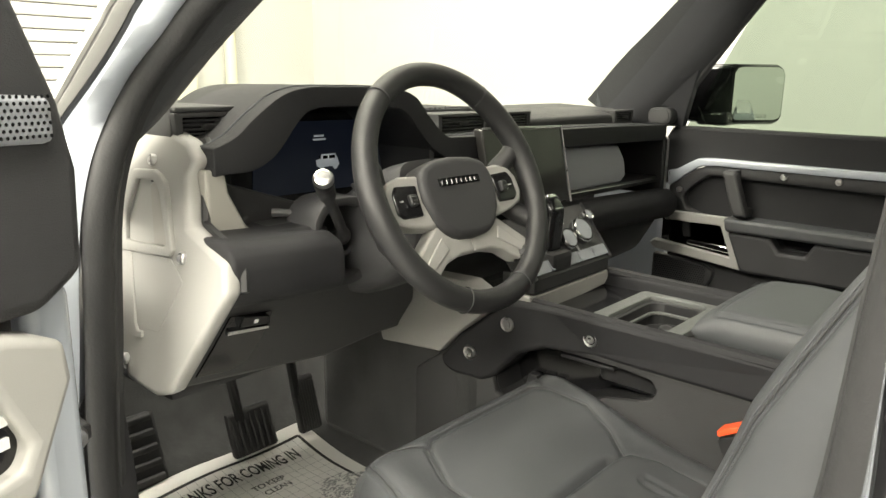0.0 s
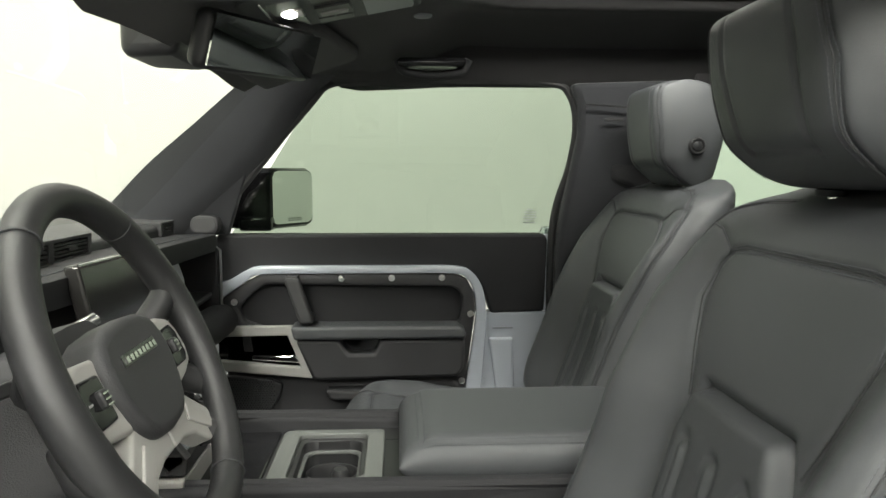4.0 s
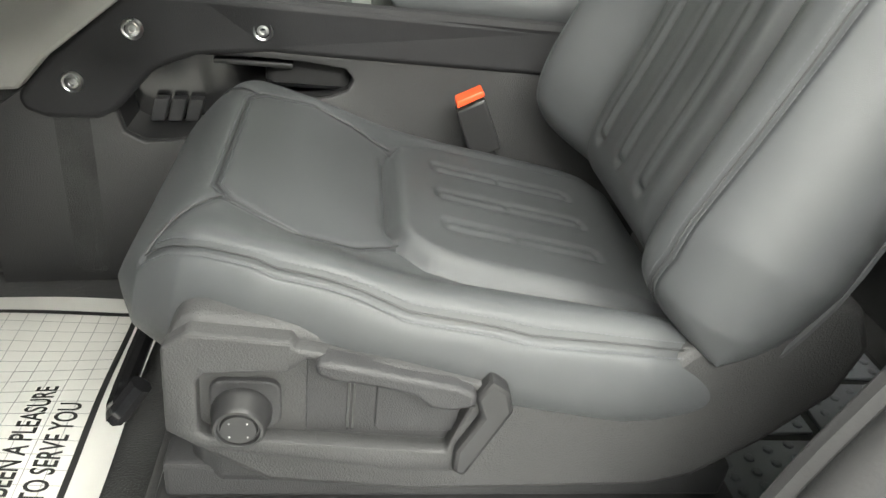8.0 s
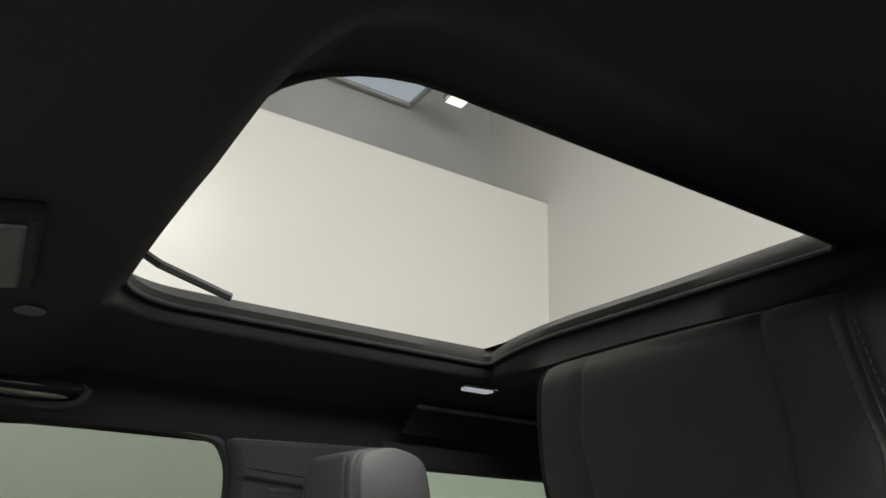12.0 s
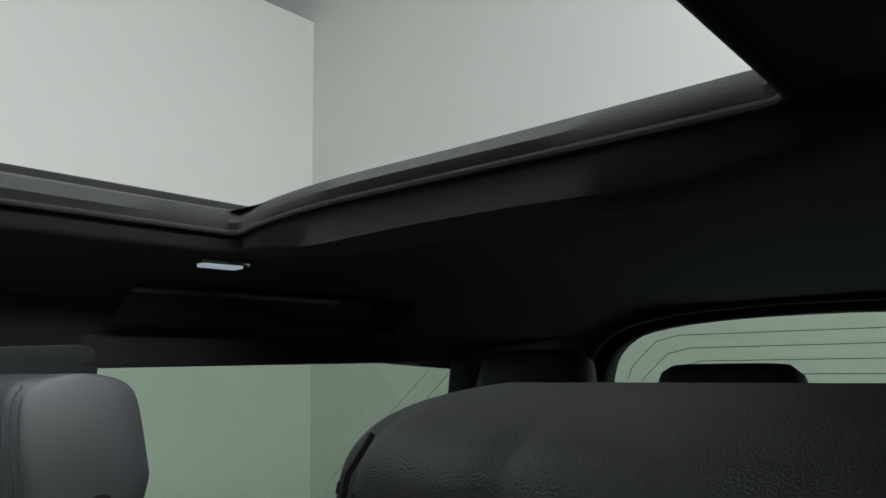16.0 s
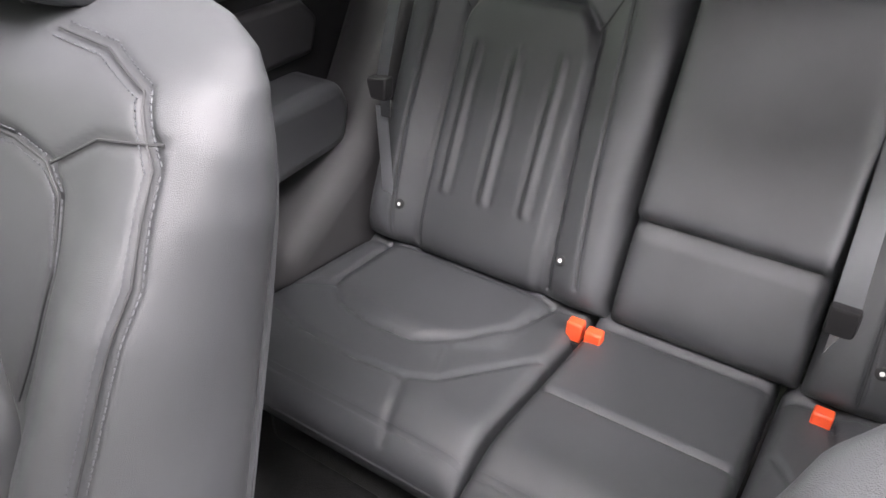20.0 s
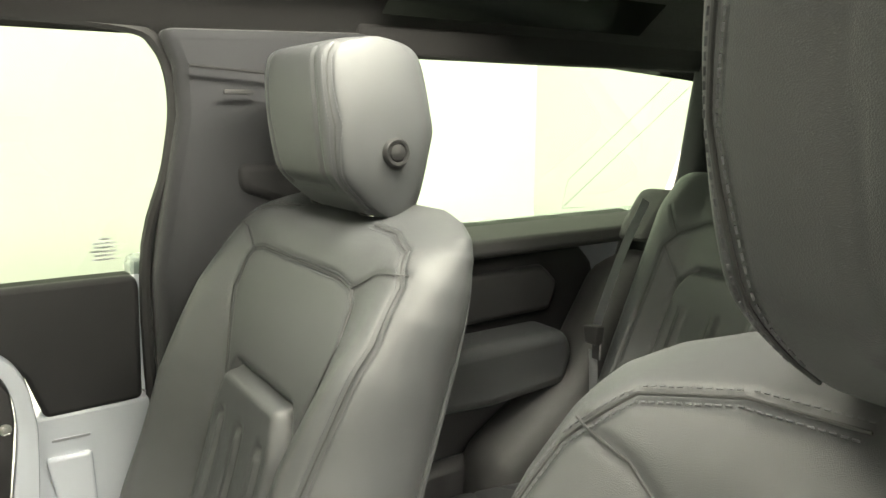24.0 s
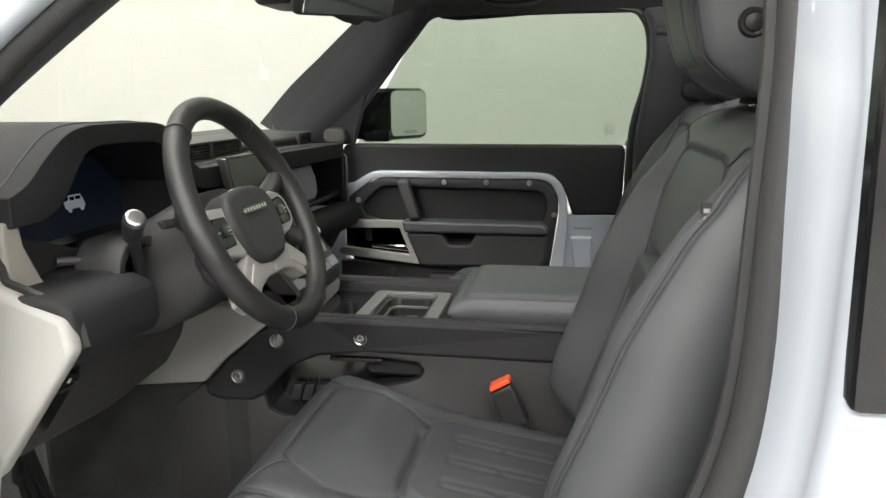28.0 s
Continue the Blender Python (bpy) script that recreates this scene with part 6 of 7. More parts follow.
cap = [(0.87, 1.420), (0.80, 1.418), (0.745, 1.405), (0.718, 1.383), (0.733, 1.362), (0.712, 1.305), (0.622, 1.276), (0.608, 1.240), (0.688, 1.107), (0.72, 1.096), (0.796, 1.098), (0.84, 1.15), (0.872, 1.22), (0.915, 1.33), (0.912, 1.385)]


def capl(p):
    return (p.x + capx(p.z), p.y, p.z)


def resample(poly, n):
    pts = [Vector((a, b, 0)) for a, b in poly]
    ln = [(pts[(k + 1) % len(pts)] - pts[k]).length for k in range(len(pts))]
    tot = sum(ln)
    out = []
    for j in range(n):
        d = tot * j / n
        k = 0
        while d > ln[k]:
            d -= ln[k]
            k += 1
        out.append(pts[k].lerp(pts[(k + 1) % len(pts)], d / ln[k]))
    return out


ec = part("end_cap", prism(cap, "x", -0.012, 0.012, 0.008, 3, lean=capl), TRIM, db, "light grey screwed end cap of the dashboard")
part("end_cap_rim", ribbon([(p.x, p.y) for p in resample([(0.86, 1.362), (0.80, 1.366), (0.772, 1.352), (0.724, 1.266), (0.86, 1.256), (0.872, 1.30)], 24)],
                           [(p.x, p.y) for p in resample([(0.846, 1.350), (0.803, 1.353), (0.784, 1.342), (0.742, 1.276), (0.846, 1.270), (0.858, 1.305)], 24)], "x", -0.018, -0.010, 0.002, True, lean=capl), TRIM, ec)
part("end_cap_recess", prism([(0.800, 1.352), (0.784, 1.342), (0.742, 1.277), (0.778, 1.275), (0.812, 1.345)], "x", -0.0150, -0.0115, 0.001, lean=capl), TRIM_WARM, ec, "pale grey recessed panel")
part("recess_edge", tube([(capx(z) - 0.0135, y, z) for y, z in ((0.812, 1.350), (0.798, 1.353), (0.740, 1.275))], 0.0014, 6), SATIN, ec)
part("cap_ridge", prism([(0.852, 1.268), (0.846, 1.262), (0.796, 1.160), (0.786, 1.155), (0.770, 1.158), (0.772, 1.166), (0.784, 1.165), (0.790, 1.171), (0.838, 1.268)], "x", -0.0155, -0.0110, 0.0015, lean=capl), TRIM, ec)
part("cap_panel", prism([(0.838, 1.262), (0.792, 1.172), (0.784, 1.168), (0.735, 1.172), (0.700, 1.240), (0.735, 1.262)], "x", -0.0130, -0.0112, 0.001, lean=capl), TRIM, ec)
for y, z in ((0.819, 1.377), (0.893, 1.333), (0.709, 1.268), (0.803, 1.124)):
    screw(ec, (capx(z) - 0.014, y, z), (-1, 0, 0.25), 0.0062)
part("cap_seal", tube([(capx(z) + 0.014, y + 0.004, z) for y, z in ((0.74, 1.405), (0.716, 1.383), (0.730, 1.362), (0.709, 1.305), (0.619, 1.276), (0.606, 1.240))], 0.006, 6), SATIN, ec)
part("side_cheek", prism([(-0.612, 1.372), (-0.584, 1.366), (-0.580, 1.340), (-0.556, 1.294), (-0.512, 1.268), (-0.61, 1.268)], "y", 0.712, 0.765, 0.004), TRIM_WARM, db, "pale grey panel inside the end cap")
part("lower_rail", prism([(-0.54, 1.30), (-0.60, 1.36), (-0.42, 1.30), (-0.40, 1.262), (-0.60, 1.262)], "y", 0.74, 0.80, 0.004), SATIN, db)
# knee roll and lower panel
part("knee_roll", prism([(0.622, 1.222), (0.614, 1.240), (0.614, 1.272), (0.622, 1.288), (0.645, 1.296), (0.74, 1.297), (0.74, 1.214), (0.645, 1.213)], "x", -0.642, -0.470, 0.016, 4,
                        lean=lambda p: (p.x, p.y, p.z - 0.06 * (p.x + 0.648))), SOFT, db, "padded black knee bolster")
part("knee_shelf", prism([(0.66, 1.225), (0.66, 1.290), (0.76, 1.290), (0.76, 1.225)], "x", -0.632, -0.46, 0.008), SOFT, db)
lp = [(-0.655, 1.232), (-0.46, 1.218), (-0.33, 1.200), (-0.25, 1.165), (-0.225, 1.118), (-0.235, 1.069), (-0.385, 1.052), (-0.655, 1.084), (-0.675, 1.10)]
low = part("lower_panel", prism(lp, "y", 0.662, 0.70, 0.006, lean=lambda p: (p.x, p.y + (1.235 - p.z) * 0.55, p.z)), PLASTIC_LOW, db, "charcoal lower dashboard panel")
slope = lambda p: (p.x, p.y + (1.235 - p.z) * 0.55 - 0.002, p.z)
sw = part("switch_pocket", prism([(-0.604, 1.186), (-0.538, 1.178), (-0.540, 1.141), (-0.553, 1.103), (-0.576, 1.091), (-0.630, 1.098), (-0.616, 1.143)], "y", 0.6605, 0.664, 0, lean=slope), GLOSSBLACK, low, "gloss black switch pocket")
part("switch_trim", prism([(-0.604, 1.158), (-0.538, 1.151), (-0.538, 1.157), (-0.604, 1.165)], "y", 0.656, 0.664, 0.001, lean=slope), CHROME, sw)
part("brake_switch", prism([(-0.592, 1.186), (-0.548, 1.177), (-0.541, 1.161), (-0.591, 1.168)], "y", 0.652, 0.664, 0.002, lean=slope), GLOSSBLACK, sw)
part("switch_mark", prism([(-0.571, 1.170), (-0.565, 1.169), (-0.565, 1.175), (-0.571, 1.176)], "y", 0.6510, 0.6516, 0, lean=slope), LABEL, sw)
part("under_cover", prism([(0.785, 1.066), (1.10, 1.060), (1.10, 1.04), (0.785, 1.050)], "x", -0.64, -0.20, 0.006), PLASTIC, db)
# centre screen
scn = part("centre_screen", prism([(-0.095, 1.400), (0.150, 1.395), (0.158, 1.250), (-0.088, 1.262)], "y", 0.692, 0.712, 0.004, lean=lambda p: (p.x, p.y - (1.40 - p.z) * 0.18, p.z)), SCREEN, db, "wide black centre screen, switched off")
part("screen_edge", tube([(-0.095, 0.690, 1.401), (0.150, 0.690, 1.396), (0.159, 0.664, 1.249)], 0.002, 6), BRUSHED, scn)
part("screen_mount", box((-0.05, 0.70, 1.28), (0.10, 0.90, 1.36), 0.01), SATIN, db)
# passenger shelf
part("shelf_back", prism([(0.16, 1.345), (0.47, 1.338), (0.505, 1.300), (0.515, 1.262), (0.49, 1.246), (0.16, 1.250)], "y", 0.735, 0.760, 0.006, 3), SILVER, db, "satin silver passenger panel")
part("shelf_end_plate", prism([(0.700, 1.205), (0.700, 1.348), (0.79, 1.375), (0.90, 1.375), (0.90, 1.205)], "x", 0.640, 0.660, 0.006), SOFT, db)
part("shelf_end_edge", tube([(0.650, 0.697, 1.215), (0.650, 0.697, 1.342), (0.650, 0.735, 1.372)], 0.003, 6), BRUSHED, db)
part("shelf_floor", box((0.15, 0.715, 1.236), (0.655, 0.90, 1.250), 0.004), SATIN, db)
part("shelf_lip", tube([(0.16, 0.716, 1.2500), (0.64, 0.716, 1.2440)], 0.0012, 5), BRUSHED, db)
sr = curve([(0.155, 0.705, 1.200), (0.30, 0.700, 1.197), (0.50, 0.700, 1.190), (0.66, 0.705, 1.182)], 6)
part("shelf_roll", tube(sr, 0.040, 18, flat=0.95), SOFT, db, "padded black roll under the passenger shelf")
part("glove_box", prism([(0.70, 1.165), (0.78, 1.18), (0.95, 1.10), (1.05, 0.95), (0.98, 0.93), (0.76, 1.06)], "x", 0.16, 0.66, 0.015), SOFT, db, "dark glove box")
# climate panel on the slope between dashboard and console
cp = thing("climate_panel", "dark climate control panel with two rotary dials", "control panel", (0.04, 0.62, 1.1))
sl = lambda x, t, h: Vector((x, 0.638 - 0.066 * t, 1.242 - 0.084 * t)) + Vector((0, -0.786, 0.618)) * h


def slab(x0, x1, t0, t1, h0, h1, bevel=0.003):
    bm = box((x0, t0, h0), (x1, t1, h1), 0)
    for v in bm.verts:
        v.co = sl(v.co.x, v.co.y, v.co.z)
    return bevelled(bm, bevel)


part("panel", slab(-0.095, 0.154, 0.0, 1.0, -0.03, 0.0, 0.006), PLASTIC_LOW, cp, "satin dark grey panel")
part("panel_face", box((-0.095, 0.570, 1.128), (0.156, 0.640, 1.160), 0.005), PLASTIC_LOW, cp, "dark front face under the keys")
NS = (0, -0.786, 0.618)
for x, t, r in ((0.042, 0.55, 0.020), (0.098, 0.46, 0.025), (0.140, 0.22, 0.011)):
    k = part("dial", lathe([(r, 0), (r, 0.012), (r * 0.92, 0.015), (r * 0.86, 0.0145), (r * 0.2, 0.0145)], sl(x, t, 0), NS, 32), SATIN, cp, "rotary dial with bright rim")
    part("dial_ring", lathe([(r * 1.02, 0.009), (r * 1.03, 0.013), (r * 0.95, 0.0165), (r * 0.88, 0.0158), (r * 0.87, 0.010)], sl(x, t, 0), NS, 32), CHROME, k)
    part("dial_face", lathe([(r * 0.84, 0.0140), (r * 0.82, 0.0152), (r * 0.2, 0.0155)], sl(x, t, 0), NS, 28), PANEL_GREY, k)
for j in range(5):
    part("key", slab(-0.088 + 0.048 * j, -0.043 + 0.048 * j, 0.80, 0.97, 0.0, 0.004, 0.0012), PANEL_GREY, cp)
part("key_gap", slab(0.068, 0.069, 0.68, 0.80, 0.0, 0.0034, 0), LABEL, cp)
part("light_strip", prism([(-0.105, 1.126), (0.160, 1.126), (0.162, 1.112), (0.150, 1.098), (-0.105, 1.082)], "y", 0.572, 0.64, 0.004), TRIM, cp, "light grey strip under the panel")
gs = thing("gear_selector", "black gear selector with chrome edge", "gear lever", (-0.005, 0.60, 1.18))
part("lever", prism([(0.640, 1.175), (0.645, 1.255), (0.632, 1.284), (0.600, 1.288), (0.582, 1.262), (0.588, 1.175)], "x", -0.030, 0.014, 0.010, 3), GLOSSBLACK, gs)
part("lever_cap", prism([(0.634, 1.282), (0.602, 1.2885), (0.584, 1.264), (0.590, 1.262), (0.604, 1.282), (0.630, 1.277)], "x", -0.020, 0.006, 0.002), CHROME, gs, "chrome cap")
part("gaiter", box((-0.04, 0.57, 1.15), (0.025, 0.66, 1.19), 0.01), SATIN, gs)

# ---------- centre console ----------
cc = thing("centre_console", "dark centre console with bolted side panels and cup holder", "console", (0.04, 0.2, 0.72))
sidep = [(0.610, 1.118), (0.52, 1.118), (0.109, 1.112), (-0.07, 1.110), (-0.07, 1.050), (0.108, 1.050), (0.45, 1.052), (0.534, 1.046), (0.585, 1.026), (0.612, 0.995), (0.632, 0.972), (0.655, 0.960), (0.713, 0.961), (0.738, 0.972), (0.742, 0.990), (0.700, 1.040)]
for s, x in ((-1, -0.100), (1, 0.185)):
    sp = part("side_panel", prism(sidep, "x", min(x, x - s * 0.03), max(x, x - s * 0.03), 0.008, 3, lean=lambda p, s=s: (p.x + s * 0.14 * max(0, p.y - 0.45), p.y, p.z)), SOFT, cc, "black padded console side panel")
    for y, z in ((0.605, 1.076), (0.678, 1.009), (0.455, 1.081)):
        xx = x + s * 0.14 * max(0, y - 0.45)
        part("bolt", lathe([(0.0125, -0.003), (0.0130, 0.002), (0.0115, 0.004), (0.0095, 0.003), (0.009, 0.001), (0.0075, 0.001), (0.007, 0.0045), (0.004, 0.005), (0.0035, 0.003), (0.001, 0.003)], (xx, y, z), (s, 0, 0), 26), BRUSHED, sp, "large bright metal bolt")
# body under the panels, with the open cubby
hole = [(0.637, 0.975), (0.629, 0.942), (0.605, 0.928), (0.567, 0.931), (0.50, 0.952), (0.43, 0.985), (0.37, 0.998), (0.348, 1.008), (0.341, 1.024), (0.352, 1.038), (0.40, 1.043), (0.48, 1.046), (0.54, 1.047), (0.575, 1.037), (0.612, 1.006)]
rim = [(0.80, 0.95), (0.80, 0.85), (0.80, 0.72), (0.65, 0.72), (0.50, 0.72), (0.40, 0.72), (0.25, 0.72), (-0.07, 0.72), (-0.07, 0.95), (-0.07, 1.056), (0.35, 1.056), (0.48, 1.057), (0.55, 1.057), (0.60, 1.052), (0.72, 1.01)]
wall = [(0.489 + (y - 0.489) * 1.03, 0.99 + (z - 0.99) * 1.06) for y, z in hole]
toe = lambda p: (p.x - 0.14 * max(0, p.y - 0.45), p.y, p.z)
part("lower_side_left", ribbon(rim, hole, "x", -0.094, -0.080, 0.003, True, lean=toe), PLASTIC_LOW, cc, "charcoal lower console side with an open cubby")
# Wall and back are blacker than the console, putting the cubby's shade into colour.
part("cubby_wall", ribbon(wall, hole, "x", -0.0795, -0.012, 0, True, lean=toe), SATIN, cc, "cubby lining, blacker to stand for the shade inside")
part("cubby_back", prism(wall, "x", -0.012, -0.006, 0, lean=toe), GLOSSBLACK, cc)
for k in range(3):
    part("cubby_rib", prism([(0.612 - 0.022 * k, 0.934), (0.594 - 0.022 * k, 0.934), (0.586 - 0.022 * k, 0.966), (0.604 - 0.022 * k, 0.966)], "x", -0.032, -0.014, 0.002, lean=toe), PLASTIC, cc)
part("cubby_shelf", box((-0.085, 0.42, 1.030), (-0.01, 0.52, 1.037), 0.002), SATIN, cc)
part("lower_side_right", box((0.165, -0.07, 0.72), (0.19, 0.78, 1.056), 0.004), PLASTIC_LOW, cc)
part("front_body", box((-0.13, 0.66, 0.72), (0.20, 1.10, 1.14), 0.02), CARPET, cc, "carpeted tunnel side")
part("top_deck", prism([(0.72, 1.085), (0.470, 1.092), (0.470, 1.04), (0.72, 1.04)], "x", -0.085, 0.170, 0.002), SATIN, cc)
part("deck_side", box((-0.085, 0.29, 1.052), (-0.066, 0.470, 1.098), 0.002), SATIN, cc)
part("deck_side", box((0.108, 0.29, 1.00), (0.176, 0.470, 1.098), 0.002), SATIN, cc)
part("deck_rear", box((-0.066, 0.29, 1.00), (0.108, 0.340, 1.098), 0.002), SATIN, cc)
part("front_tray", box((-0.075, 0.49, 1.088), (0.16, 0.64, 1.096), 0.003), GLOSSBLACK, cc, "black tray ahead of the cup holder")
part("tray_rim", ribbon([(p[0], p[1]) for p in rounded(-0.078, 0.122, 0.322, 0.478, 0.012, 4)], [(p[0], p[1]) for p in rounded(-0.064, 0.104, 0.348, 0.452, 0.014, 4)], "z", 1.098, 1.111, 0.003, True), TRAY, cc, "satin grey cup holder surround")
ch = part("cup_holder", ribbon([(p[0], p[1]) for p in rounded(-0.068, 0.108, 0.342, 0.458, 0.016, 4)], [(p[0], p[1]) for p in rounded(-0.056, 0.096, 0.356, 0.444, 0.02, 4)], "z", 1.005, 1.103, 0.002, True), SATIN, cc, "black cup holder")
part("cup_floor", box((-0.066, 0.345, 1.00), (0.106, 0.455, 1.008), 0), GLOSSBLACK, ch)
part("cup_lip", ribbon([(p[0], p[1]) for p in rounded(-0.057, 0.097, 0.355, 0.445, 0.02, 4)], [(p[0], p[1]) for p in rounded(-0.051, 0.091, 0.361, 0.439, 0.018, 4)], "z", 1.082, 1.087, 0.001, True), TRAY, ch)
for cx_ in (-0.017, 0.057):
    part("cup_wall", ribbon([(cx_ + 0.037 * math.cos(a), 0.400 + 0.040 * math.sin(a)) for a in (2 * math.pi * j / 28 for j in range(28))], [(cx_ + 0.033 * math.cos(a), 0.400 + 0.036 * math.sin(a)) for a in (2 * math.pi * j / 28 for j in range(28))], "z", 1.008, 1.068, 0.001, True), SATIN, ch)
part("cup_post", lathe([(0.014, 0), (0.010, 0.05), (0.013, 0.074), (0.010, 0.082), (0.003, 0.084)], (0.020, 0.385, 1.006), (0, 0, 1), 16), SATIN, ch)
part("rail_left", tube([(-0.092, 0.62, 1.114), (-0.092, 0.10, 1.110), (-0.092, -0.065, 1.109)], 0.010, 8), SOFT, cc)
part("rail_right", tube([(0.178, 0.66, 1.118), (0.178, 0.10, 1.112), (0.178, -0.065, 1.109)], 0.010, 8), SOFT, cc)
am = Matrix(((1, 0, 0, 0.044), (0, 1, 0, -0.075), (0, 0, 1, 1.158), (0, 0, 0, 1)))
bm, s = cushion(am, 0, 0.375, lambda v: 0.131, lambda u, v: 0.012 - 0.25 * u * u - 0.010 * smooth01((v - 0.325) / 0.05), lambda v: -0.055, seams=[([(-0.118, 0.0), (-0.118, 0.345), (0.118, 0.345), (0.118, 0.0)], 0.0035, 0.004)], nu=60, nv=60, edge=11, endp=16)
ar = part("armrest", bm, LEATHER, cc, "dark grey leather armrest lid", sharp=70)
part("stitching", stitches(s, [[(-0.118, 0.02), (-0.118, 0.345), (0.118, 0.345), (0.118, 0.02)]]), THREAD, ar)
part("armrest_bin", box((-0.078, -0.062, 0.75), (0.166, 0.29, 1.112), 0.01), SATIN, cc)
part("lid_catch", box((-0.090, 0.02, 1.135), (-0.083, 0.03, 1.150), 0.002), CHROME, ar)
part("knee_panel", prism([(0.885, 0.985), (0.735, 1.000), (0.700, 1.040), (0.600, 1.122), (0.66, 1.150), (0.80, 1.145), (0.90, 1.06)], "x", -0.150, -0.112, 0.005, lean=lambda p: (p.x - 0.10 * max(0, p.z - 1.02), p.y, p.z)), TRIM, cc, "light grey knee panel on the console flank")
part("rear_face", box((-0.095, -0.095, 0.72), (0.18, -0.062, 1.115), 0.015), PLASTIC, cc)

# ---------- steering wheel ----------
C = Vector((-0.3303, 0.5408, 1.3425))
tl = 0.4352
AX = Vector((0, -math.cos(tl), math.sin(tl)))
UX = Vector((1, 0, 0))
VX = UX.cross(AX) * -1
if VX.z < 0:
    VX = -VX


def wp(u, v, h=0.0):
    return C + UX * u + VX * v + AX * h


st = thing("steering_wheel", "black leather steering wheel with light grey spokes", "steering wheel", C)
RW = 0.1625
ringp = []
rad = []
for k in range(96):
    a = 2 * math.pi * k / 96
    ringp.append(wp(RW * math.cos(a), RW * math.sin(a)))
    rad.append(0.0162 + 0.0016 * max(0, math.cos(2 * (a - 0.5))) * (1 if math.sin(a) > -0.3 else 0.4))
part("rim", tube(ringp, rad, 24, True, up=AX), RIM_LEATHER, st, "black leather rim")
for a in (52, 128, 292, 248):
    t = radians(a)
    c = wp(RW * math.cos(t), RW * math.sin(t))
    rdir = (UX * math.cos(t) + VX * math.sin(t))
    sm = [c + (rdir * math.cos(b) + AX * math.sin(b)) * 0.0172 for b in (2 * math.pi * j / 20 for j in range(20))]
    part("rim_seam", tube(sm, 0.0010, 5, True), SEAM, st)


def wface(outline, h0, h1, bevel=0.004, seg=3):
    bm = prism(outline, "z", h0, h1, bevel, seg)
    for v in bm.verts:
        v.co = wp(v.co.x, v.co.y, v.co.z)
    return bm


hub = [(-0.074, 0.014), (-0.064, 0.032), (-0.040, 0.040), (0.0, 0.043), (0.040, 0.040), (0.064, 0.032), (0.074, 0.014), (0.075, -0.012), (0.066, -0.040), (0.052, -0.060), (0.034, -0.071), (0.0, -0.074), (-0.034, -0.071), (-0.052, -0.060), (-0.066, -0.040), (-0.075, -0.012)]
hb_ = part("airbag_cover", wface(hub, -0.040, 0.004, 0.013, 5), PLASTIC, st, "dark airbag cover")
bd = bmesh.new()
for k in range(8):
    bmesh.ops.create_cube(bd, size=1, matrix=Matrix.Translation(wp(-0.0345 + k * 0.0098, 0.006, 0.0052)) @ Matrix(((1, 0, 0, 0), (0, VX.y, AX.y, 0), (0, VX.z, AX.z, 0), (0, 0, 0, 1))) @ Matrix.Diagonal((0.0066, 0.0056, 0.0014, 1)))
part("badge_bar", bd, CHROME, hb_, "row of small chrome badge shapes", smooth=False)
part("badge_recess", wface([(-0.044, 0.001), (-0.044, 0.012), (0.040, 0.012), (0.040, 0.001)], 0.0036, 0.0048, 0), GLOSSBLACK, hb_)
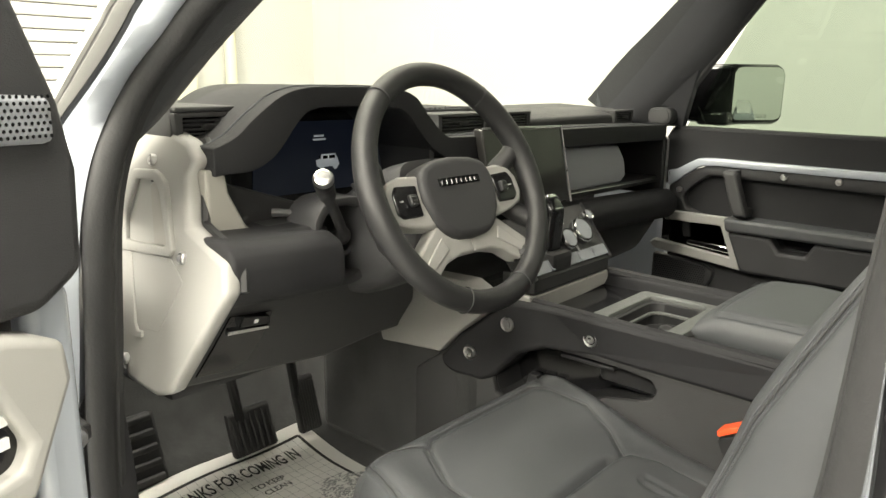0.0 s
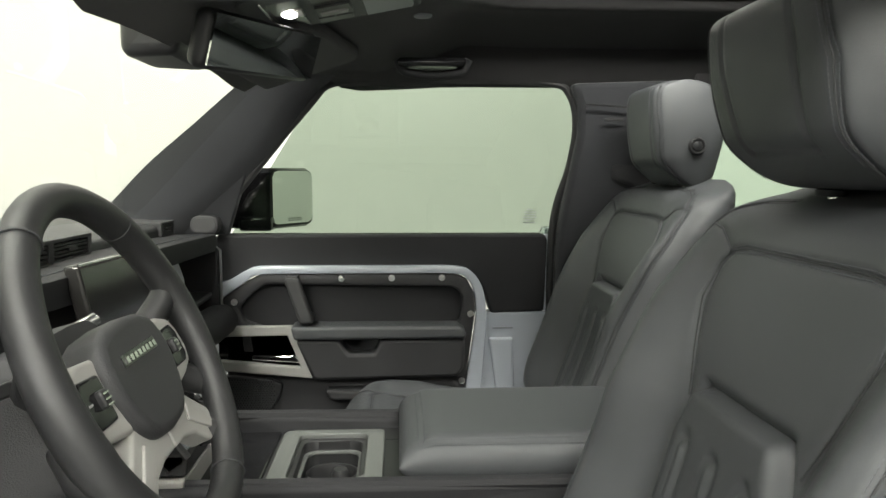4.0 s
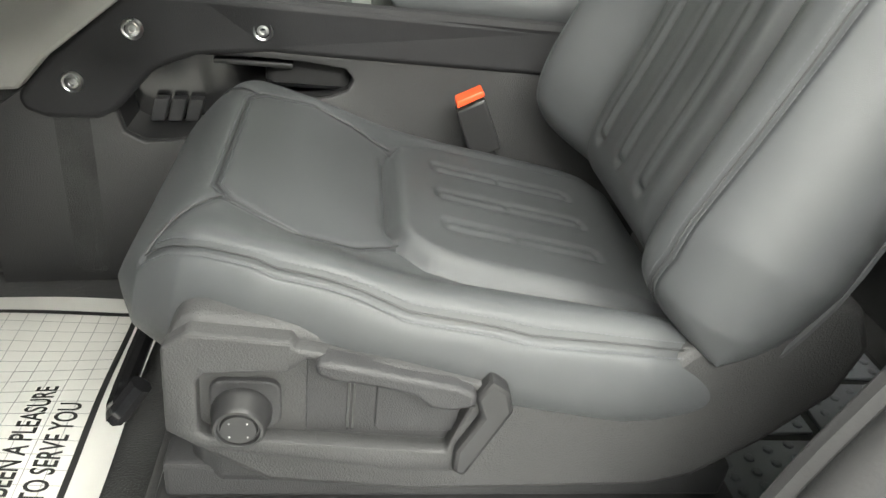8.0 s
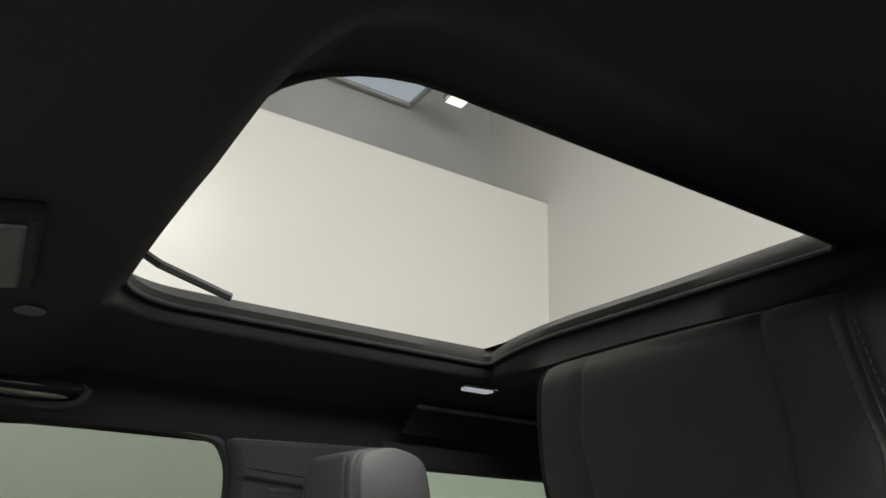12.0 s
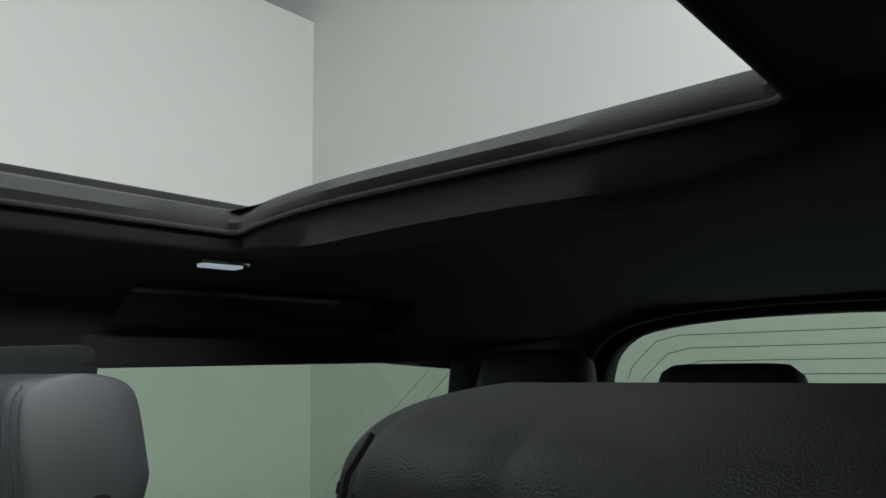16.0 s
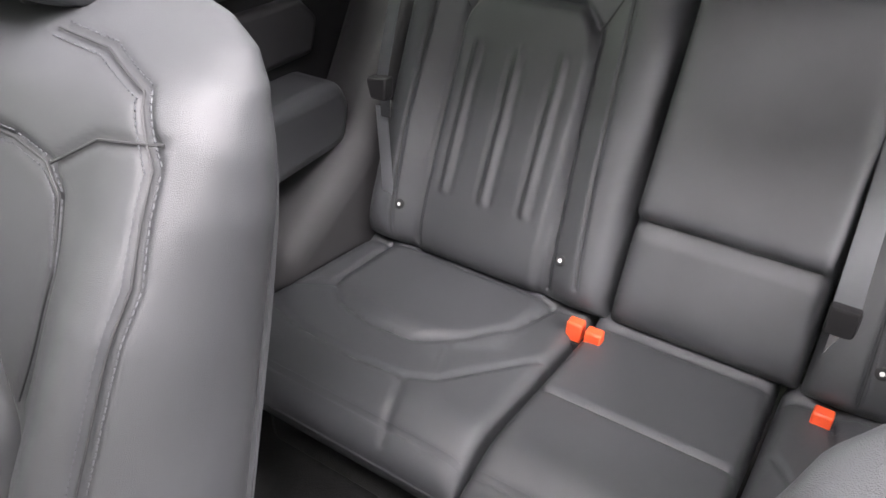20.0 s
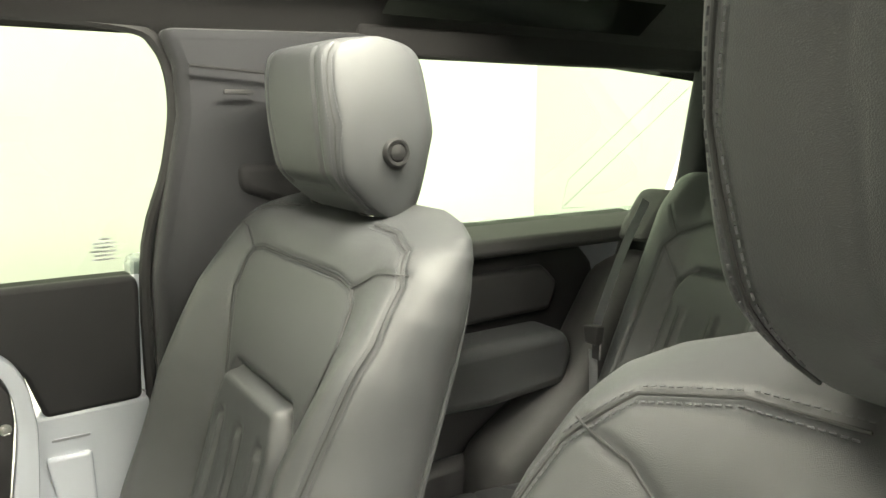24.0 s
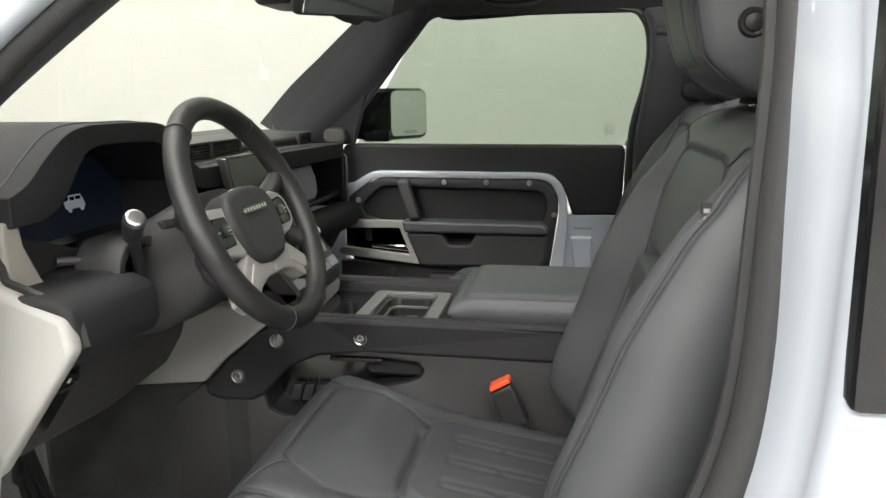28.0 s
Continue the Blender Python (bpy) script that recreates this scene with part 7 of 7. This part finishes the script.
for s in (-1, 1):
    f = lambda pts: [(s * a, b) for a, b in pts]
    sp = part("spoke", wface(f([(0.060, 0.022), (0.100, 0.025), (0.126, 0.018), (0.138, 0.004), (0.141, -0.020), (0.132, -0.036), (0.108, -0.044), (0.060, -0.052)]), -0.034, -0.006, 0.005), TRIM, st, "light grey spoke with switch pad")
    part("switch_pad", wface(f([(0.079, 0.010), (0.116, 0.012), (0.124, 0.002), (0.125, -0.024), (0.116, -0.032), (0.080, -0.032)]), -0.010, -0.003, 0.003), GLOSSBLACK, sp, "black switch pad")
    part("rocker", wface(f([(0.088, -0.002), (0.101, -0.002), (0.101, -0.018), (0.088, -0.018)]), -0.006, 0.003, 0.003), SATIN, sp, "small black roller")
    for k in range(3):
        part("rocker_edge", wface(f([(0.089, -0.005 - 0.005 * k), (0.100, -0.005 - 0.005 * k), (0.100, -0.0065 - 0.005 * k), (0.089, -0.0065 - 0.005 * k)]), 0.0028, 0.0036, 0), CHROME, sp)
    part("pad_mark", wface(f([(0.110, -0.008), (0.117, -0.008), (0.117, -0.010), (0.110, -0.010)]), -0.0033, -0.0026, 0), INK_GREY, sp)
    ls = part("lower_spoke", wface(f([(0.060, -0.046), (0.078, -0.060), (0.116, -0.088), (0.121, -0.104), (0.104, -0.121), (0.086, -0.117), (0.060, -0.099), (0.030, -0.092), (0.0, -0.092), (0.0, -0.060)]), -0.034, -0.008, 0.004), TRIM, st, "light grey lower spoke")
    part("spoke_groove", wface(f([(0.060, -0.064), (0.106, -0.099), (0.098, -0.109), (0.052, -0.082)]), -0.0085, -0.0050, 0.002), TRIM, ls)
    part("grip_bridge", tube([wp(s * 0.126, 0.020, -0.030), wp(s * 0.143, 0.036, -0.010), wp(s * 0.152, 0.050, -0.002)], [0.016, 0.015, 0.012], 12), RIM_LEATHER, st)
    part("thumb_rest", tube([wp(s * 0.120, -0.030, -0.034), wp(s * 0.140, -0.055, -0.020), wp(s * 0.146, -0.075, -0.006)], [0.014, 0.016, 0.010], 12), RIM_LEATHER, st)
    part("lower_bridge", tube([wp(s * 0.096, -0.108, -0.022), wp(s * 0.112, -0.116, -0.004)], [0.014, 0.013], 10), RIM_LEATHER, st)
    part("paddle", wface(f([(0.075, 0.034), (0.132, 0.038), (0.128, 0.026), (0.080, 0.022)]), -0.066, -0.058, 0.002), SATIN, st)
part("hub_back", wface([(-0.058, -0.075), (0.058, -0.075), (0.064, 0.026), (-0.064, 0.026)], -0.092, -0.036, 0.012, 3), SATIN, st)
# column shroud and stalks
col = thing("steering_column", "dark steering column shroud with stalks", "steering column", (-0.34, 0.68, 1.25))
rows = []
for h, w, zt, zb in ((-0.045, 0.062, 0.055, -0.065), (-0.075, 0.075, 0.060, -0.085), (-0.13, 0.085, 0.055, -0.100), (-0.20, 0.085, 0.045, -0.100), (-0.26, 0.08, 0.04, -0.08)):
    ring = []
    for k in range(24):
        a = 2 * math.pi * k / 24
        ca, sa = math.cos(a), math.sin(a)
        x = w * math.copysign(abs(ca) ** 0.5, ca)
        y = (zt if sa > 0 else -zb) * math.copysign(abs(sa) ** 0.5, sa)
        ring.append(wp(x, y, h))
    ring.append(ring[0])
    rows.append(ring)
bm = sheet(rows)
bm.faces.new([v for v in bm.verts[:24]])
part("shroud", bm, PLASTIC, col, "charcoal plastic column shroud", sharp=60)
part("stalk_collar", ribbon([(p[0], p[1]) for p in rounded(-0.490, -0.385, 1.20, 1.325, 0.04, 5)], [(p[0], p[1]) for p in rounded(-0.478, -0.397, 1.212, 1.313, 0.034, 5)], "y", 0.655, 0.72, 0.003, True), PLASTIC, col)
part("stalk", tube(curve([(-0.425, 0.69, 1.262), (-0.432, 0.665, 1.268), (-0.452, 0.652, 1.295), (-0.482, 0.638, 1.335), (-0.494, 0.628, 1.350)], 4), [0.010] * 6 + [0.0075] * 6 + [0.0125] * 5, 14), SATIN, col, "black indicator stalk")
kn = part("stalk_knob", lathe([(0.0115, -0.012), (0.0135, 0.0), (0.0135, 0.007), (0.0128, 0.009)], (-0.497, 0.626, 1.353), (-0.45, -0.5, 0.55), 22), SATIN, col, "black stalk end")
part("stalk_cap", lathe([(0.0128, 0.006), (0.0136, 0.0085), (0.0136, 0.0115), (0.0118, 0.0155), (0.0088, 0.0165), (0.0084, 0.0158), (0.002, 0.0162)], (-0.497, 0.626, 1.353), (-0.45, -0.5, 0.55), 22), BRUSHED, kn, "bright metal button")
part("stalk_ring", tube([Vector((-0.425, 0.672, 1.258)) + Vector((math.cos(a) * 0.014, 0, math.sin(a) * 0.017)) for a in (2 * math.pi * j / 16 for j in range(16))], 0.004, 6, True), SATIN, col)
part("stalk_right", tube([(-0.25, 0.67, 1.32), (-0.205, 0.655, 1.342), (-0.172, 0.645, 1.348)], [0.007, 0.008, 0.009], 10), CHROME, col, "bright wiper stalk end")

# ---------- roof fittings ----------
oc = thing("overhead_console", "dark grey overhead console with reading lamp and switches", "overhead console", (0.08, 0.38, 1.79))
OZ = lambda y: 1.783 - 0.19 * (y - 0.276)
part("panel", prism([(-0.045, 0.270), (0.160, 0.262), (0.165, 0.50), (0.135, 0.512), (-0.02, 0.512), (-0.045, 0.50)], "z", -0.012, 0.004, 0.004, lean=lambda p: (p.x, p.y, p.z + OZ(p.y))), PLASTIC, oc, "dark grey panel")
part("lid", prism([(-0.030, 0.280), (0.145, 0.274), (0.148, 0.345), (-0.030, 0.350)], "z", -0.0155, -0.009, 0.003, lean=lambda p: (p.x, p.y, p.z + OZ(p.y))), PANEL_GREY, oc, "grey glasses holder lid")
part("button_bar", prism([(0.045, 0.365), (0.105, 0.362), (0.107, 0.412), (0.046, 0.415)], "z", -0.016, -0.010, 0.002, lean=lambda p: (p.x, p.y, p.z + OZ(p.y))), SATIN, oc)
part("sunroof_switch", prism([(0.070, 0.370), (0.086, 0.369), (0.088, 0.408), (0.072, 0.409)], "z", -0.019, -0.014, 0.002, lean=lambda p: (p.x, p.y, p.z + OZ(p.y))), TRIM, oc, "pale sunroof switch")
for a, b in ((-0.02, 0.02), (0.118, 0.148)):
    part("key", prism([(a, 0.365), (b, 0.364), (b, 0.415), (a, 0.416)], "z", -0.0145, -0.010, 0.002, lean=lambda p: (p.x, p.y, p.z + OZ(p.y))), SATIN, oc)
part("lens", prism([(-0.02, 0.432), (0.135, 0.428), (0.125, 0.470), (-0.015, 0.474)], "z", -0.0145, -0.010, 0.002, lean=lambda p: (p.x, p.y, p.z + OZ(p.y))), glass("lamp_lens", (0.8, 0.8, 0.8)), oc, "clear reading lamp lens")
part("reading_lamp", lathe([(0.011, 0), (0.011, 0.005), (0.004, 0.008)], (0.055, 0.450, OZ(0.45) - 0.012), (0, 0, -1), 16), glow("reading_light", (1.0, 0.95, 0.9), 14.0), oc, "lit reading lamp")
part("lamp_well", box((0.035, 0.43, OZ(0.45) - 0.013), (0.078, 0.472, OZ(0.45) - 0.009), 0.002), TRIM, oc)
part("chrome_edge", tube([(-0.02, 0.480, OZ(0.48) - 0.012), (0.12, 0.477, OZ(0.48) - 0.012)], 0.002, 6), CHROME, oc)
area("reading_lamp_light", (0.055, 0.45, OZ(0.45) - 0.03), (0.055, 0.44, 1.0), 0.02, 0.02, 0.25, (1.0, 0.93, 0.85))
rb_ = thing("roof_microphone", "small round grey roof cap", "roof cap", (0.284, 0.256, 1.775))
part("cap", lathe([(0.017, 0), (0.016, 0.003), (0.010, 0.005), (0.002, 0.0055)], (0.284, 0.256, roof_z(0.284, 0.256) - 0.001), (0, 0, -1), 22), PANEL_GREY, rb_)
gh = thing("grab_handle", "black folding grab handle on the roof edge", "grab handle", (0.47, 0.23, 1.735))
part("recess", box((0.435, 0.165, 1.720), (0.515, 0.300, 1.737), 0.010, 3), GLOSSBLACK, gh)
part("handle", tube(curve([(0.455, 0.300, 1.735), (0.462, 0.285, 1.712), (0.470, 0.23, 1.706), (0.462, 0.175, 1.712), (0.455, 0.16, 1.735)], 5), 0.009, 10), SOFT, gh)
lp_ = thing("rear_reading_lamp", "small bright roof lamp with chrome frame", "lamp", (0.415, -0.44, 1.80))
LZ = roof_z(0.415, -0.44)
part("frame", box((0.401, -0.476, LZ - 0.005), (0.431, -0.406, LZ + 0.006), 0.003), CHROME, lp_)
part("lens", box((0.405, -0.468, LZ - 0.008), (0.427, -0.414, LZ - 0.003), 0.002), glow("roof_lens", (0.9, 0.93, 1.0), 1.2), lp_, "lit lens")
sv = thing("sun_visor", "black folded passenger sun visor", "sun visor", (0.40, 0.48, 1.73))
zv = lambda p: (p.x, p.y, p.z + roof_z(abs(p.x), p.y))
part("blade", prism([(0.10, 0.56), (0.12, 0.445), (0.22, 0.412), (0.395, 0.372), (0.425, 0.380), (0.445, 0.44), (0.40, 0.545)], "z", -0.026, -0.006, 0.006, lean=zv), HEADLINER, sv)
part("label", prism([(0.205, 0.470), (0.222, 0.430), (0.317, 0.412), (0.330, 0.455)], "z", -0.0275, -0.0262, 0, lean=zv), LABEL, sv, "pale label")
sv2 = thing("sun_visor", "black folded driver sun visor with warning label", "sun visor", (-0.30, 0.48, 1.74))
part("blade", prism([(-0.16, 0.570), (-0.17, 0.405), (-0.48, 0.385), (-0.50, 0.550)], "z", 1.702, 1.724, 0.007, 3), HEADLINER, sv2)
part("pivot", tube([(-0.47, 0.53, 1.712), (-0.50, 0.535, 1.735)], 0.008, 8), SATIN, sv2)
lb = part("label", prism([(-0.334, 0.425), (-0.254, 0.437), (-0.252, 0.515), (-0.330, 0.505)], "z", 1.7008, 1.7016, 0), LABEL, sv2, "white warning label with yellow edge")
part("label_edge", prism([(-0.337, 0.413), (-0.253, 0.426), (-0.254, 0.437), (-0.334, 0.425)], "z", 1.7007, 1.7016, 0), YELLOW, lb)
for k in range(6):
    x = -0.322 + 0.012 * k
    part("text_bar", prism([(x, 0.434), (x + 0.005, 0.434), (x + 0.005, 0.462 - 0.008 * (k % 3)), (x, 0.462 - 0.008 * (k % 3))], "z", 1.7004, 1.7010, 0), INK_GREY, lb)
rm = thing("rear_view_mirror", "frameless rear-view mirror on the windscreen", "mirror", (0.05, 0.52, 1.70))
mm = Matrix.Translation((-0.068, 0.468, 1.668)) @ Euler((radians(19), radians(-3), radians(-22))).to_matrix().to_4x4()
bm = box((-0.125, -0.010, -0.034), (0.125, 0.016, 0.034), 0.012, 3)
for v in bm.verts:
    v.co = mm @ v.co
part("case", bm, SATIN, rm)
bm = box((-0.118, -0.0125, -0.027), (0.118, -0.0105, 0.031), 0.0)
for v in bm.verts:
    v.co = mm @ v.co
part("mirror_glass", bm, MIRROR, rm, "silvered mirror glass", smooth=False)
part("stem", tube([mm @ Vector((0, 0.016, 0)), Vector((0.04, 0.60, 1.725))], 0.014, 10), SATIN, rm)
part("sensor_cover", prism([(-0.05, 0.575), (0.13, 0.575), (0.10, 0.66), (-0.02, 0.66)], "z", 1.665, 1.725, 0.015, 3), SATIN, rm)
# small fixings at the rear edge of the sunroof
fx = thing("roof_clip", "small bright roof clip", "clip", (0.37, -0.622, 1.86))
part("clip", prism([(0.362, -0.62), (0.378, -0.63), (0.372, -0.612)], "z", roof_z(0.37, -0.62) - 0.003, roof_z(0.37, -0.62) + 0.004, 0), LABEL, fx)

# ---------- footwell ----------
for nm, x0, x1, z0, z1, lab in (("brake_pedal", -0.375, -0.275, 0.750, 0.835, "wide black ribbed brake pedal"), ("accelerator_pedal", -0.215, -0.160, 0.745, 0.86, "black ribbed accelerator pedal")):
    p = thing(nm, lab, "pedal", ((x0 + x1) / 2, 1.0, 0.85))
    y = 1.06
    part("pad", prism([(y, z0), (y + 0.03, z1), (y + 0.045, z1), (y + 0.018, z0)], "x", x0, x1, 0.006), RUBBER, p)
    for k in range(7):
        xx = x0 + 0.008 + (x1 - x0 - 0.016) * k / 6
        part("rib", tube([(xx, y - 0.003, z0 + 0.008), (xx, y + 0.026, z1 - 0.008)], 0.003, 6), RUBBER, p)
    part("arm", tube([((x0 + x1) / 2 - 0.01, y + 0.04, (z0 + z1) / 2), ((x0 + x1) / 2 - 0.07, 1.04, 0.95), ((x0 + x1) / 2 - 0.10, 1.10, 1.06)], 0.010, 8), SATIN, p)
fr = thing("foot_rest", "black ribbed foot rest", "foot rest", (-0.55, 1.05, 0.78))
part("pad", prism([(1.10, 0.74), (1.15, 0.87), (1.18, 0.86), (1.13, 0.73)], "x", -0.60, -0.49, 0.008), RUBBER, fr)
for k in range(5):
    t = k / 4
    part("stud", box((-0.59, 1.098 + 0.042 * t, 0.752 + 0.105 * t), (-0.50, 1.11 + 0.042 * t, 0.764 + 0.105 * t), 0.003), PLASTIC_LOW, fr)

# ---------- paper floor mat ----------
pm = thing("paper_floor_mat", "white printed paper mat on the driver footwell carpet", "floor mat", (-0.40, 0.85, 0.725))
MX0, MX1, MY0, MY1 = -0.650, -0.188, 0.572, 1.10


def mz(x, y):
    z = 0.729 + 0.0035 * math.sin(9 * x + 4) * math.cos(11 * y) + 0.003 * math.sin(23 * x + 17 * y)
    if y > 0.94:
        z += (y - 0.94) ** 2 * 0.8
    return z


rows = [[Vector((x, y, mz(x, y))) for x in np.linspace(MX0, MX1, 40)] for y in np.linspace(MY0, MY1, 44)]
part("sheet", sheet(rows, 0.0006), PAPER, pm, "white paper sheet", smooth=True)


def strip(x0, y0, x1, y1, w, mat_, name):
    bm = bmesh.new()
    a, b = Vector((x0, y0, 0)), Vector((x1, y1, 0))
    n = max(2, int((b - a).length / 0.012))
    d = (b - a).normalized()
    s_ = Vector((-d.y, d.x, 0)) * w / 2
    pr = None
    for k in range(n + 1):
        c = a.lerp(b, k / n)
        q = [bm.verts.new((e.x, e.y, mz(e.x, e.y) + 0.0016)) for e in (c - s_, c + s_)]
        if pr:
            bm.faces.new((pr[0], q[0], q[1], pr[1]))
        pr = q
    part(name, bm, mat_, pm, smooth=False)


IN = 0.035
for a in ((MX0 + IN, MY0 + IN, MX1 - IN, MY0 + IN), (MX0 + IN, MY1 - IN, MX1 - IN, MY1 - IN), (MX0 + IN, MY0 + IN, MX0 + IN, MY1 - IN), (MX1 - IN, MY0 + IN, MX1 - IN, MY1 - IN)):
    strip(*a, 0.007, INK, "border_line")
gl_ = bmesh.new()
for k in range(1, 21):
    x = MX0 + IN + (MX1 - MX0 - 2 * IN) * k / 21
    pr = None
    for j in range(37):
        y = MY0 + IN + (MY1 - MY0 - 2 * IN) * j / 36
        q = [gl_.verts.new((x + d, y, mz(x, y) + 0.0012)) for d in (-0.0004, 0.0004)]
        if pr:
            gl_.faces.new((pr[0], q[0], q[1], pr[1]))
        pr = q
for k in range(1, 21):
    y = MY0 + IN + (MY1 - MY0 - 2 * IN) * k / 21
    pr = None
    for j in range(37):
        x = MX0 + IN + (MX1 - MX0 - 2 * IN) * j / 36
        q = [gl_.verts.new((x, y + d, mz(x, y) + 0.0012)) for d in (-0.0004, 0.0004)]
        if pr:
            gl_.faces.new((pr[0], q[0], q[1], pr[1]))
        pr = q
tagged(part("grid_print", gl_, INK_GREY, pm, smooth=False), kind="stuff")


def on_mat(ox, oy, ang, sx=1.0):
    ca, sa = math.cos(ang), math.sin(ang)

    def f(c):
        x, y = ox + c.x * sx * ca - c.y * sa, oy + c.x * sx * sa + c.y * ca
        return Vector((x, y, mz(x, y) + 0.0022))
    return f


text_mesh("THANKS FOR COMING IN", 0.044, on_mat(-0.545, 1.010, 0, 0.56), INK, "heading", pm, 0.0008, 1.0)
text_mesh("TO KEEP", 0.020, on_mat(-0.40, 0.965, 0), INK, "line", pm, 0.0002, 0.9)
text_mesh("CLEAN", 0.020, on_mat(-0.39, 0.940, 0), INK, "line", pm, 0.0002, 0.9)
text_mesh("IT HAS BEEN A PLEASURE", 0.032, on_mat(-0.582, 0.656, 0, 0.60), INK, "heading", pm, 0.0006, 1.0)
text_mesh("TO SERVE YOU", 0.032, on_mat(-0.524, 0.622, 0, 0.60), INK, "heading", pm, 0.0006, 1.0)
seal = bmesh.new()
rs = random.Random(4)
for k in range(420):
    a, r = rs.random() * 6.283, 0.052 * math.sqrt(rs.random())
    x, y = -0.26 + r * math.cos(a) * 1.1, 0.86 + r * math.sin(a)
    q = 0.0006 + 0.0012 * rs.random()
    v = [seal.verts.new((x + dx * q * 2, y + dy * q, mz(x, y) + 0.0024)) for dx, dy in ((-1, -1), (1, -1), (1, 1), (-1, 1))]
    seal.faces.new(v)
tagged(part("speckled_patch", seal, INK_GREY, pm, "round speckled print", smooth=False), kind="stuff")
